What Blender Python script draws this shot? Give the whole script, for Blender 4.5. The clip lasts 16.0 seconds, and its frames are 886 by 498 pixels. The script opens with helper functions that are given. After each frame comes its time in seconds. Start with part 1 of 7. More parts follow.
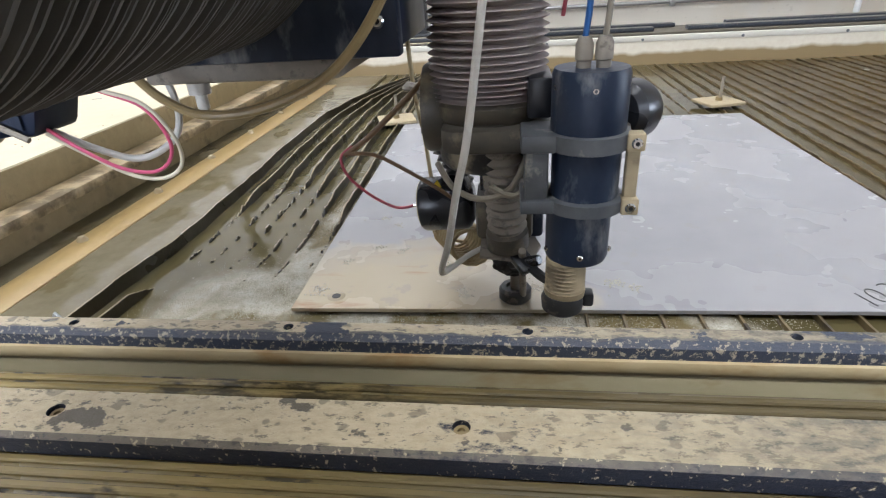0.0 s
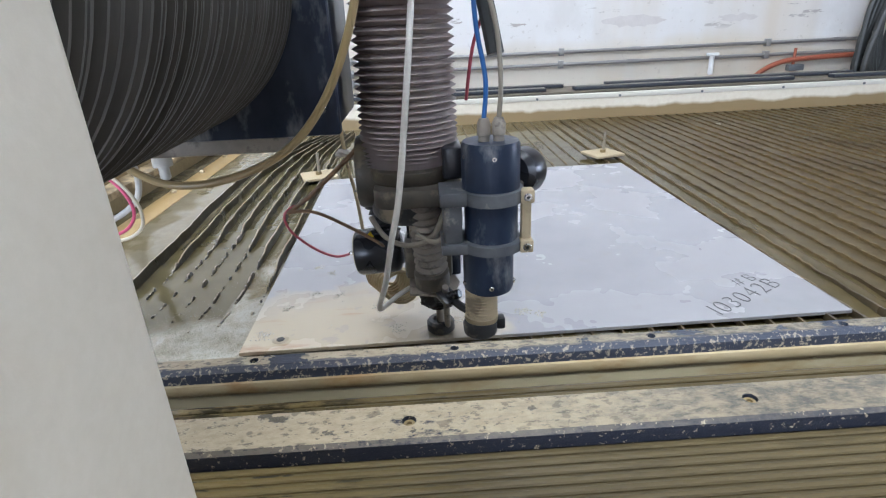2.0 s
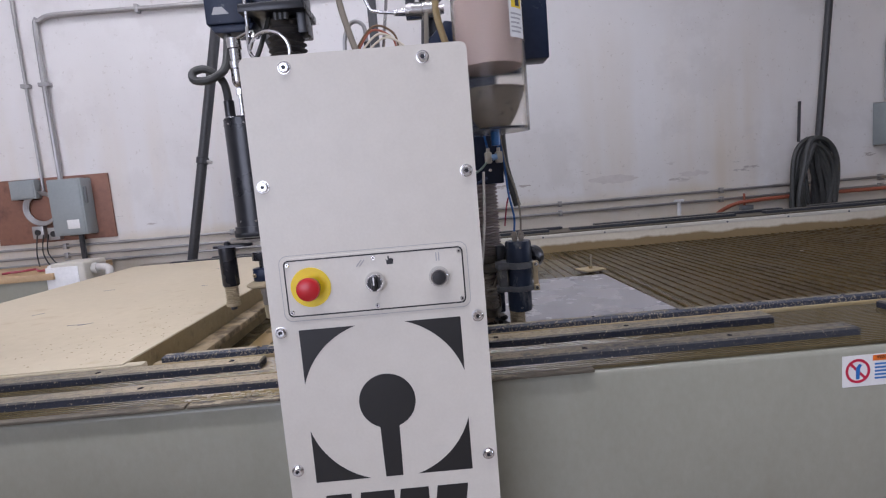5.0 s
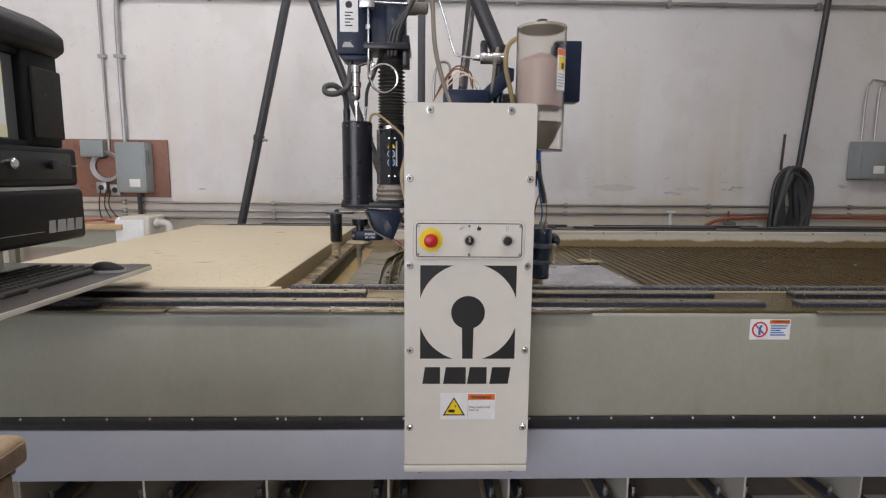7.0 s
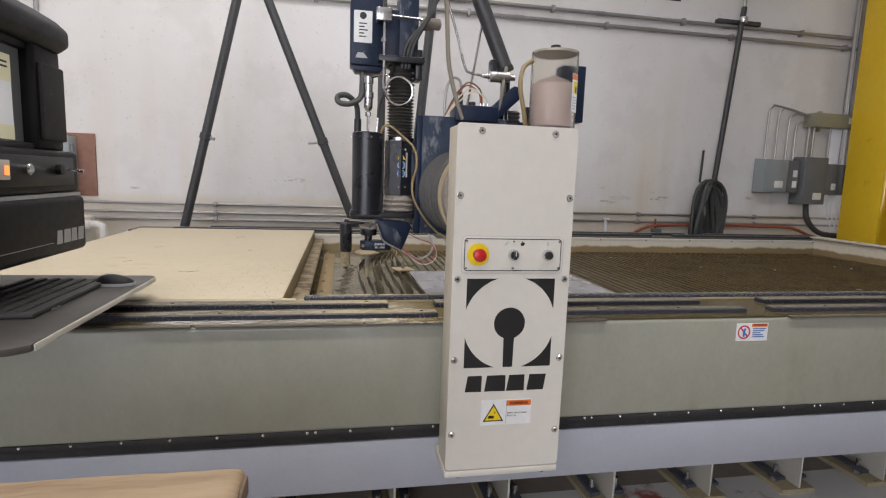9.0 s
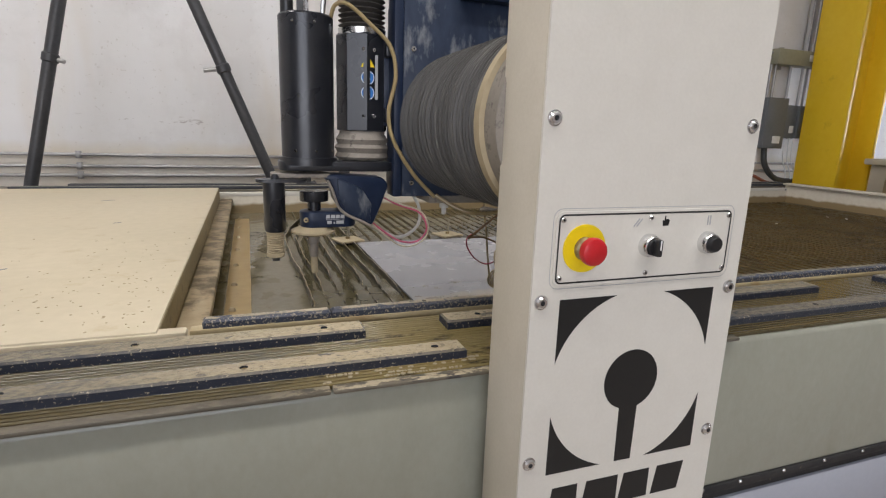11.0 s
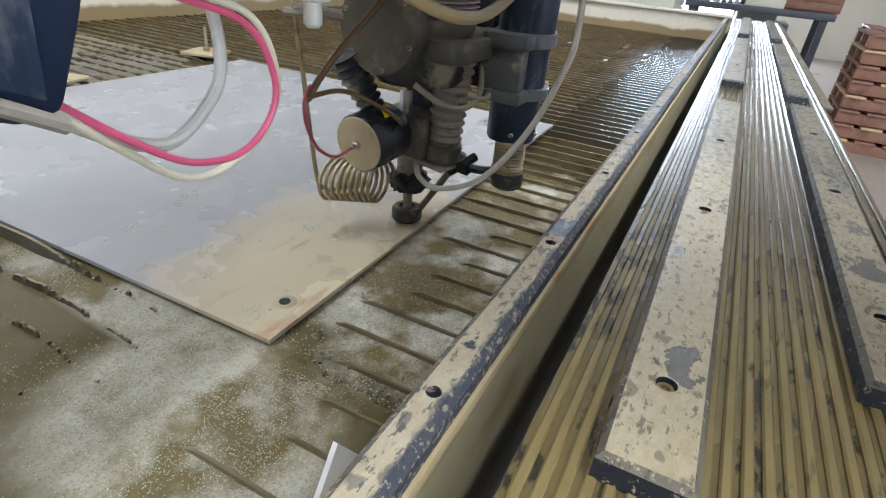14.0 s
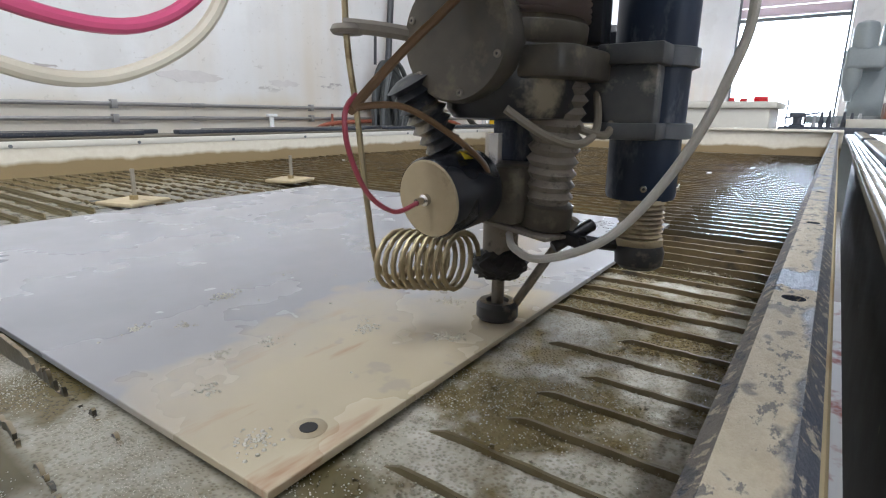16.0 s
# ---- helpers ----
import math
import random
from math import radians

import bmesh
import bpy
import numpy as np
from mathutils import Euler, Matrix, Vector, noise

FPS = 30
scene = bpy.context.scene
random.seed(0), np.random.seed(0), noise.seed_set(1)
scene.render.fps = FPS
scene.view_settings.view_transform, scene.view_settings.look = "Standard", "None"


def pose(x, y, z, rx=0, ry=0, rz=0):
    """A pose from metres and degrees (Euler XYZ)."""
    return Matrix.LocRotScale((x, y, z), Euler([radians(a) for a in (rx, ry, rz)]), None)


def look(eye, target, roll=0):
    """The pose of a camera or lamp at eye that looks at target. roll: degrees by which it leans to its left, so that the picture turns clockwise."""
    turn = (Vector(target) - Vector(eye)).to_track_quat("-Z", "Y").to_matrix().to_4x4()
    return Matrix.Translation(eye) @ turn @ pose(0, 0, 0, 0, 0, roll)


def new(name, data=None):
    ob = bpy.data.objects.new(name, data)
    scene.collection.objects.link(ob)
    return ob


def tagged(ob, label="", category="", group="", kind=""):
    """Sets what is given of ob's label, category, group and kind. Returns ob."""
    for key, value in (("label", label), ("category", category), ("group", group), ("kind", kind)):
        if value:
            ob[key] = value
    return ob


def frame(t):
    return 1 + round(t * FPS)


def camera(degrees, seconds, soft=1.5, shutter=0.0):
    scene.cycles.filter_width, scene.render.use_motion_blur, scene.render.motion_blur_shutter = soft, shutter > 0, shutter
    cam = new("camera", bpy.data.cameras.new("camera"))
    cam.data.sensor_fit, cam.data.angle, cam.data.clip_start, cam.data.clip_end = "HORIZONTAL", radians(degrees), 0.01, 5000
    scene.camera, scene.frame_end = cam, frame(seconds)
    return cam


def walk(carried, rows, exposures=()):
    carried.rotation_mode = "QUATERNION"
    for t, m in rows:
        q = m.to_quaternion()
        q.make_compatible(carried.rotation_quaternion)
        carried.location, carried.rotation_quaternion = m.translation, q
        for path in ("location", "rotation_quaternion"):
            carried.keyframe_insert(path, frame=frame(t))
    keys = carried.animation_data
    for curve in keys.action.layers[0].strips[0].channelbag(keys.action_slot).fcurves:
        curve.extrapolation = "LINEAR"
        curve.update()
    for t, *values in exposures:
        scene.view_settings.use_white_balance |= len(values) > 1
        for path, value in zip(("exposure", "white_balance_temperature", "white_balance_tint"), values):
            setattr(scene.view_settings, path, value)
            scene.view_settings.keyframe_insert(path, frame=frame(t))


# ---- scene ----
cam = camera(79.2, 16.0, soft=1.2)
PATH = [
    (0, (0.246, 0.096, 1.195), (-0.005, 1.854, 0.275), -3.7),
    (0.5, (0.254, 0.054, 1.213), (0.136, 1.846, 0.334), -3.0),
    (1, (0.249, 0.024, 1.228), (0.202, 1.838, 0.388), -2.9),
    (1.5, (0.242, 0.0, 1.233), (0.248, 1.831, 0.429), -2.9),
    (2, (0.238, -0.012, 1.238), (0.295, 1.831, 0.464), -2.6),
    (2.5, (0.241, -0.035, 1.235), (0.319, 1.824, 0.502), -2.8),
    (3, (0.253, -0.137, 1.245), (0.321, 1.758, 0.61), -2.6),
    (3.5, (0.244, -0.281, 1.255), (0.294, 1.657, 0.761), -3.0),
    (4, (0.193, -0.455, 1.267), (0.227, 1.522, 0.965), -4.0),
    (4.2, (0.171, -0.537, 1.265), (0.212, 1.449, 1.03), -5.2),
    (6.3, (-0.047, -1.165, 1.299), (-0.008, 0.817, 1.035), -2.2),
    (6.5, (-0.072, -1.224, 1.298), (-0.027, 0.757, 1.023), -1.5),
    (7, (-0.102, -1.363, 1.302), (-0.051, 0.618, 1.031), 0.5),
    (7.5, (-0.149, -1.488, 1.327), (-0.094, 0.493, 1.059), 1.7),
    (8, (-0.256, -1.522, 1.347), (-0.179, 0.459, 1.086), 2.0),
    (8.5, (-0.385, -1.488, 1.349), (-0.163, 0.485, 1.102), 2.1),
    (9, (-0.46, -1.374, 1.339), (-0.083, 0.572, 1.075), 2.0),
    (9.2, (-0.473, -1.295, 1.338), (-0.045, 0.638, 1.058), 1.8),
    (11.3, (-0.486, -0.444, 1.267), (0.217, 1.365, 0.787), 2.9),
    (11.5, (-0.482, -0.371, 1.261), (0.253, 1.417, 0.748), 3.7),
    (12, (-0.492, -0.159, 1.247), (0.425, 1.509, 0.631), 4.0),
    (12.5, (-0.492, 0.011, 1.213), (0.672, 1.436, 0.429), 4.5),
    (13, (-0.444, 0.164, 1.19), (0.903, 1.34, 0.294), 4.5),
    (13.5, (-0.387, 0.279, 1.169), (1.103, 1.205, 0.209), 5.8),
    (14, (-0.349, 0.373, 1.133), (1.237, 1.112, 0.165), 5.5),
    (14.5, (-0.28, 0.429, 1.071), (1.33, 1.227, 0.194), 3.7),
    (15, (-0.232, 0.452, 1.027), (1.373, 1.365, 0.26), 1.6),
    (15.5, (-0.214, 0.458, 1.01), (1.377, 1.502, 0.395), 0.8),
    (16, (-0.206, 0.457, 1.0), (1.372, 1.586, 0.514), 0.6),
]
EXPOSURES = [(0, 0.9, 5700, 12), (0.5, 0.98, 5600, 12), (1.5, 1.05, 5450, 12), (2.5, 0.92, 5300, 12), (3.0, 0.62, 5300, 18), (3.5, 0.0, 5300, 22), (4.2, -0.25, 5400, 24), (7, -0.25, 6150, 17), (9.2, -0.13, 6150, 16), (11.5, -0.08, 6150, 14), (12.0, -0.12, 6600, 9), (12.5, 0.33, 7000, 6), (13, 0.78, 6350, 6), (14, 0.82, 5650, 8), (15, 0.84, 5550, 10), (16, 0.75, 5650, 11)]
walk(cam, [(t, look(eye, target, roll)) for t, eye, target, roll in PATH], EXPOSURES)

# ---- light ----
world = bpy.data.worlds.new("sky")
scene.world = world
world.use_nodes = True
sky = world.node_tree.nodes.new("ShaderNodeTexSky")
sky.sky_type, sky.sun_disc = "NISHITA", False
sky.sun_elevation, sky.sun_rotation = radians(40), radians(150)
world.node_tree.links.new(sky.outputs["Color"], world.node_tree.nodes["Background"].inputs["Color"])
world.node_tree.nodes["Background"].inputs["Strength"].default_value = 0.12


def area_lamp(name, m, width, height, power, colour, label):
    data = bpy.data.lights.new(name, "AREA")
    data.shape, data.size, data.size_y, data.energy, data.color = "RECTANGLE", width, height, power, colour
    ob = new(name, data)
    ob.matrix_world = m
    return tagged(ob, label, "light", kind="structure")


# east doorway daylight; the south door and two ceiling strips are unseen, assumed
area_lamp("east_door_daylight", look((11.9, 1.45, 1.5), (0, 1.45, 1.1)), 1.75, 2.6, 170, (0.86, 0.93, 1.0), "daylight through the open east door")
area_lamp("assumed_south_daylight", look((-3.2, -6.9, 2.0), (-1.6, 3, 1.2)), 5.0, 3.6, 250, (0.95, 0.97, 1.0), "assumed daylight from an unseen south door")
area_lamp("assumed_strip_south", look((-0.6, -0.9, 4.6), (-0.6, -0.9, 0)), 4.8, 0.25, 135, (1.0, 0.97, 0.90), "assumed strip light under the ceiling, out of view")
area_lamp("assumed_strip_north", look((-1.5, 1.9, 4.6), (-1.5, 1.9, 0)), 4.8, 0.25, 75, (1.0, 0.97, 0.90), "assumed strip light under the ceiling, out of view")


# ---- materials ----
def node_kit(name):
    m = bpy.data.materials.new(name)
    m.use_nodes = True
    t = m.node_tree
    shader = t.nodes["Principled BSDF"]
    where = t.nodes.new("ShaderNodeNewGeometry")
    return m, t, shader, where


def noise_node(t, vector, scale, detail=4.0, rough=0.6):
    n = t.nodes.new("ShaderNodeTexNoise")
    n.inputs["Scale"].default_value, n.inputs["Detail"].default_value, n.inputs["Roughness"].default_value = scale, detail, rough
    if vector is not None:
        t.links.new(vector, n.inputs["Vector"])
    return n.outputs["Fac"]


def ramp(t, value, low, high):
    r = t.nodes.new("ShaderNodeMapRange")
    r.inputs["From Min"].default_value, r.inputs["From Max"].default_value = low, high
    t.links.new(value, r.inputs["Value"])
    return r.outputs["Result"]


def blend(t, fac, a, b):
    n = t.nodes.new("ShaderNodeMix")
    n.data_type = "RGBA"
    if isinstance(fac, (int, float)):
        n.inputs["Factor"].default_value = fac
    else:
        t.links.new(fac, n.inputs["Factor"])
    for socket, v in ((n.inputs["A"], a), (n.inputs["B"], b)):
        if isinstance(v, tuple):
            socket.default_value = (*v, 1)
        else:
            t.links.new(v, socket)
    return n.outputs["Result"]


def maths(t, op, a, b=0.0):
    n = t.nodes.new("ShaderNodeMath")
    n.operation = op
    for i, v in enumerate((a, b)):
        if isinstance(v, (int, float)):
            n.inputs[i].default_value = v
        else:
            t.links.new(v, n.inputs[i])
    return n.outputs["Value"]


def relief(t, shader, height, strength, distance=0.002):
    n = t.nodes.new("ShaderNodeBump")
    n.inputs["Strength"].default_value, n.inputs["Distance"].default_value = strength, distance
    t.links.new(height, n.inputs["Height"])
    t.links.new(n.outputs["Normal"], shader.inputs["Normal"])


def axis_of(t, vector, axis):
    n = t.nodes.new("ShaderNodeSeparateXYZ")
    t.links.new(vector, n.inputs["Vector"])
    return n.outputs[axis]


def stretched(t, vector, x, y, z):
    n = t.nodes.new("ShaderNodeVectorMath")
    n.operation = "MULTIPLY"
    n.inputs[1].default_value = (x, y, z)
    t.links.new(vector, n.inputs[0])
    return n.outputs["Vector"]


def surface(name, base, second, grain=40.0, rough=0.5, metal=0.0, bump=0.15, spots=None, spot_scale=12.0, spot_from=0.58, spot_to=0.64,
            stretch=(1, 1, 1), top_dust=None, dust_cut=0.45, dust_scale=30.0, rough_vary=0.12, splash=None):
    """A two-tone surface with grain, spots of a third colour, and settled mud on faces that look up."""
    m, t, shader, where = node_kit(name)
    place = stretched(t, where.outputs["Position"], *stretch)
    fine = noise_node(t, place, grain, 5)
    broad = noise_node(t, place, grain / 9, 3)
    colour = blend(t, ramp(t, maths(t, "ADD", maths(t, "MULTIPLY", fine, 0.5), maths(t, "MULTIPLY", broad, 0.5)), 0.35, 0.65), base, second)
    if spots:
        colour = blend(t, ramp(t, noise_node(t, place, spot_scale, 5, 0.65), spot_from, spot_to), colour, spots)
    if top_dust:
        up = axis_of(t, where.outputs["Normal"], "Z")
        mask = maths(t, "MULTIPLY", ramp(t, up, 0.55, 0.85), ramp(t, noise_node(t, place, dust_scale, 6, 0.7), dust_cut, dust_cut + 0.06))
        colour = blend(t, mask, colour, top_dust)
    if splash:
        # a second, darker colour takes over away from x = -0.12
        away = ramp(t, maths(t, "ADD", maths(t, "ABSOLUTE", maths(t, "SUBTRACT", axis_of(t, where.outputs["Position"], "X"), -0.12)), maths(t, "MULTIPLY", broad, 0.2)), 0.26, 0.48)
        colour = blend(t, maths(t, "MULTIPLY", away, 0.9), colour, splash)
    t.links.new(colour, shader.inputs["Base Color"])
    t.links.new(ramp(t, fine, 0.5 - 0.5 / max(rough_vary * 4, 0.01), 0.5 + 0.5 / max(rough_vary * 4, 0.01)), shader.inputs["Roughness"])
    r = t.nodes.new("ShaderNodeMapRange")
    r.inputs["To Min"].default_value, r.inputs["To Max"].default_value = max(rough - rough_vary, 0.03), min(rough + rough_vary, 1)
    t.links.new(broad, r.inputs["Value"])
    t.links.new(r.outputs["Result"], shader.inputs["Roughness"])
    shader.inputs["Metallic"].default_value = metal
    if bump:
        relief(t, shader, fine, bump)
    return m


def plain(name, colour, rough=0.45, metal=0.0):
    return surface(name, colour, tuple(c * 0.86 for c in colour), 60, rough, metal, 0.05)


def glass(name, colour, rough=0.03, cloud=0.0):
    m, t, shader, where = node_kit(name)
    shader.inputs["Base Color"].default_value = (*colour, 1)
    shader.inputs["Transmission Weight"].default_value = 1.0 - cloud
    shader.inputs["IOR"].default_value, shader.inputs["Roughness"].default_value = 1.2, rough
    return m


def glow(name, colour, strength):
    m, t, shader, where = node_kit(name)
    shader.inputs["Base Color"].default_value = (*colour, 1)
    shader.inputs["Emission Color"].default_value = (*colour, 1)
    shader.inputs["Emission Strength"].default_value = strength
    return m


CREAM = surface("cream_powder_coat", (0.62, 0.59, 0.52), (0.66, 0.63, 0.56), 220, 0.42, 0, 0.1, (0.5, 0.47, 0.4), 5, 0.68, 0.8)
# column case, yellower and darker than its front plate
CASE = surface("beige_column_case", (0.53, 0.48, 0.38), (0.58, 0.53, 0.43), 200, 0.45, 0, 0.1, (0.45, 0.39, 0.28), 5, 0.62, 0.78)
OLIVE = surface("olive_grey_paint", (0.30, 0.30, 0.24), (0.33, 0.33, 0.268), 90, 0.24, 0, 0.05, (0.27, 0.26, 0.2), 3, 0.6, 0.75, (1, 1, 0.6), rough_vary=0.04)
# bluer, paler grey than the olive face above it
BLUEGREY = surface("blue_grey_channel_face", (0.36, 0.375, 0.42), (0.39, 0.405, 0.45), 80, 0.42, 0, 0.05, (0.3, 0.3, 0.32), 4, 0.64, 0.8)
RUBBER = surface("black_rubber", (0.022, 0.022, 0.024), (0.04, 0.038, 0.036), 70, 0.6, 0, 0.2, (0.16, 0.13, 0.09), 30, 0.66, 0.74)


def caked_bar(name, side, cream, brown, chip, cut=0.36, speck=0.62, front_edge=None, patch=0.67, wet=0.5):
    """A dark bar caked with mottled dried mud on top, its sides speckled with splashes."""
    m, t, shader, where = node_kit(name)
    p = where.outputs["Position"]
    streak = stretched(t, p, 0.55, 1, 1)
    fine, mid, broad = noise_node(t, p, 420, 5, 0.7), noise_node(t, streak, 130, 6, 0.72), noise_node(t, p, 9, 3)
    top = blend(t, ramp(t, mid, 0.40, 0.66), cream, brown)
    drops = noise_node(t, stretched(t, p, 0.8, 1, 1), 85, 2, 0.4)
    top = blend(t, maths(t, "MULTIPLY", ramp(t, drops, 0.63, 0.67), 0.6), top, chip)
    slant = noise_node(t, stretched(t, p, 0.45, 1.0, 1), 210, 4, 0.7)
    more = maths(t, "ADD", maths(t, "MULTIPLY", ramp(t, axis_of(t, p, "X"), 0.1, 0.5), 0.05), maths(t, "MULTIPLY", broad, 0.16))
    top = blend(t, maths(t, "MULTIPLY", ramp(t, maths(t, "ADD", slant, more), 0.66, 0.71), 0.75), top, chip)
    # greyer and more worn away from the splash zone
    away = maths(t, "MULTIPLY", ramp(t, maths(t, "ABSOLUTE", maths(t, "SUBTRACT", axis_of(t, p, "X"), -0.12)), 0.25, 0.62), 0.9)
    top = blend(t, away, top, blend(t, ramp(t, noise_node(t, streak, 110, 4, 0.7), 0.42, 0.6), tuple(0.38 * c for c in cream), (0.06, 0.057, 0.05)))
    bare = ramp(t, maths(t, "ADD", noise_node(t, stretched(t, p, 0.7, 1, 1), 24, 5, 0.6), maths(t, "MULTIPLY", fine, 0.06)), patch, patch + 0.015)
    # dark band along the front edge; its blue tint carries reflected daylight
    if front_edge:
        wander = maths(t, "ADD", axis_of(t, p, "Y"), maths(t, "MULTIPLY", maths(t, "SUBTRACT", noise_node(t, stretched(t, p, 0.5, 1, 1), 45, 5, 0.7), 0.5), 0.022))
        bare = maths(t, "MAXIMUM", bare, maths(t, "MULTIPLY", ramp(t, wander, front_edge + 0.002, front_edge - 0.001), 0.85))
    top = blend(t, bare, top, side if front_edge else chip)
    worn = ramp(t, maths(t, "ADD", maths(t, "MULTIPLY", mid, 0.5), maths(t, "MULTIPLY", broad, 0.5)), cut - 0.03, cut + 0.04)
    up = ramp(t, axis_of(t, where.outputs["Normal"], "Z"), 0.6, 0.95)
    edge = blend(t, ramp(t, noise_node(t, p, 190, 4, 0.7), speck, speck + 0.05), side, tuple(0.8 * c for c in cream))
    t.links.new(blend(t, maths(t, "MULTIPLY", up, worn), edge, top), shader.inputs["Base Color"])
    t.links.new(maths(t, "SUBTRACT", wet, maths(t, "MULTIPLY", bare, wet * 0.3)), shader.inputs["Roughness"])
    relief(t, shader, maths(t, "SUBTRACT", maths(t, "ADD", mid, maths(t, "MULTIPLY", fine, 0.4)), maths(t, "MULTIPLY", bare, 0.5)), 0.5, 0.003)
    return m


RAIL = caked_bar("muddy_rail_bar", (0.016, 0.020, 0.034), (0.56, 0.47, 0.31), (0.44, 0.355, 0.22), (0.12, 0.10, 0.07), 0.38, 0.60)
RAIL_DIM = caked_bar("worn_rail_bar", (0.03, 0.034, 0.045), (0.3, 0.27, 0.2), (0.2, 0.18, 0.14), (0.1, 0.09, 0.08), 0.42)
# the seal's blue-black also paints in bluish daylight on its front edge
SEAL = caked_bar("muddy_flange_seal", (0.040, 0.048, 0.070), (0.56, 0.48, 0.34), (0.45, 0.37, 0.25), (0.07, 0.074, 0.085), 0.34, 0.55, 0.4545, 0.60, 0.68)
RAIL_MID = caked_bar("half_worn_rail_bar", (0.03, 0.034, 0.045), (0.44, 0.375, 0.26), (0.31, 0.255, 0.17), (0.11, 0.10, 0.085), 0.42, 0.6, patch=0.61, wet=0.75)
# floor of the mat's grooves, a darker brown than its ribs
GROOVE = surface("dark_mat_groove", (0.15, 0.113, 0.045), (0.24, 0.18, 0.075), 60, 0.28, 0, 0.3, (0.04, 0.033, 0.02), 55, 0.54, 0.6, (0.4, 1, 1), splash=(0.075, 0.06, 0.03))
RIBMAT = surface("muddy_ribbed_rubber", (0.22, 0.163, 0.062), (0.31, 0.238, 0.102), 45, 0.2, 0, 0.3, (0.06, 0.048, 0.025), 30, 0.55, 0.64,
                 (0.35, 1, 1), None, rough_vary=0.16, splash=(0.085, 0.066, 0.032))
MATEDGE = surface("dried_mud_mat", (0.10, 0.085, 0.06), (0.2, 0.165, 0.11), 60, 0.6, 0, 0.4, (0.05, 0.045, 0.04), 35, 0.5, 0.58, (0.5, 1, 1), (0.5, 0.42, 0.28), 0.47, 45, splash=(0.10, 0.085, 0.06))
FLANGE = surface("muddy_flange_paint", (0.40, 0.35, 0.21), (0.47, 0.41, 0.26), 60, 0.45, 0, 0.25, (0.33, 0.24, 0.11), 12, 0.55, 0.68, (0.4, 1, 1))
BOARD = surface("cream_cover_board", (0.53, 0.455, 0.31), (0.59, 0.51, 0.36), 30, 0.55, 0, 0.08, (0.5, 0.41, 0.26), 9, 0.6, 0.72)
LEDGE = surface("stained_inner_ledge", (0.25, 0.18, 0.09), (0.38, 0.30, 0.18), 30, 0.5, 0, 0.4, (0.10, 0.07, 0.03), 11, 0.46, 0.6)
RUSTLIP = surface("rust_stained_lip", (0.39, 0.30, 0.155), (0.47, 0.395, 0.24), 50, 0.5, 0, 0.5, (0.34, 0.215, 0.085), 16, 0.56, 0.68, (0.5, 1, 1))
MUD = surface("ochre_mud", (0.20, 0.145, 0.06), (0.28, 0.21, 0.10), 35, 0.55, 0, 0.5, (0.13, 0.09, 0.04), 14, 0.55, 0.7)
TANBAR = surface("tan_bolted_bar", (0.28, 0.19, 0.07), (0.35, 0.245, 0.10), 25, 0.4, 0, 0.2, (0.24, 0.15, 0.055), 10, 0.6, 0.7)
SLAT = surface("rusty_slat_steel", (0.085, 0.062, 0.03), (0.16, 0.115, 0.05), 40, 0.5, 0, 0.6, (0.04, 0.03, 0.02), 22, 0.55, 0.65)
SLATTAN = surface("tan_wet_slat", (0.105, 0.083, 0.040), (0.165, 0.13, 0.068), 40, 0.4, 0, 0.5, (0.10, 0.075, 0.03), 22, 0.55, 0.65)
SLATDARK = surface("wet_dark_slat", (0.022, 0.019, 0.012), (0.045, 0.037, 0.021), 40, 0.3, 0, 0.5, None, top_dust=(0.21, 0.165, 0.09), dust_cut=0.36)
def mud_slat_material():
    """Silted slats, rinsed to dark wet steel along the front of the tank."""
    m, t, shader, where = node_kit("mud_coated_slat")
    p = where.outputs["Position"]
    fine, broad = noise_node(t, p, 60, 5), noise_node(t, p, 6, 4)
    mud = blend(t, ramp(t, fine, 0.35, 0.65), (0.078, 0.053, 0.018), (0.132, 0.09, 0.034))
    mud = blend(t, ramp(t, broad, 0.5, 0.62), mud, (0.06, 0.042, 0.018))
    rinsed = ramp(t, maths(t, "ADD", axis_of(t, p, "Y"), maths(t, "MULTIPLY", broad, 0.16)), 0.88, 0.74)
    t.links.new(blend(t, rinsed, mud, (0.065, 0.054, 0.036)), shader.inputs["Base Color"])
    t.links.new(maths(t, "SUBTRACT", 0.5, maths(t, "MULTIPLY", rinsed, 0.36)), shader.inputs["Roughness"])
    relief(t, shader, fine, 0.6)
    return m


SLATMUD = mud_slat_material()
STEEL = surface("bright_steel", (0.62, 0.61, 0.6), (0.5, 0.49, 0.48), 120, 0.25, 1.0, 0.08)
CHROME = surface("chrome", (0.75, 0.75, 0.75), (0.7, 0.7, 0.7), 60, 0.12, 1.0, 0.0, rough_vary=0.04)
BRASSY = surface("mud_stained_steel_tube", (0.30, 0.24, 0.13), (0.42, 0.34, 0.2), 60, 0.38, 0.5, 0.2, (0.2, 0.14, 0.07), 25, 0.55, 0.65)
NAVY = surface("navy_anodised", (0.009, 0.015, 0.034), (0.015, 0.024, 0.050), 60, 0.36, 0.0, 0.08, (0.09, 0.10, 0.115), 45, 0.66, 0.78)
NAVYMUD = surface("muddy_navy_anodised", (0.010, 0.017, 0.036), (0.028, 0.040, 0.068), 45, 0.4, 0.0, 0.15, (0.21, 0.215, 0.22), 26, 0.52, 0.74, (1, 1, 0.45))
BLACKMETAL = surface("black_anodised", (0.012, 0.013, 0.017), (0.02, 0.021, 0.025), 70, 0.28, 0.0, 0.04, (0.12, 0.11, 0.1), 30, 0.74, 0.82)
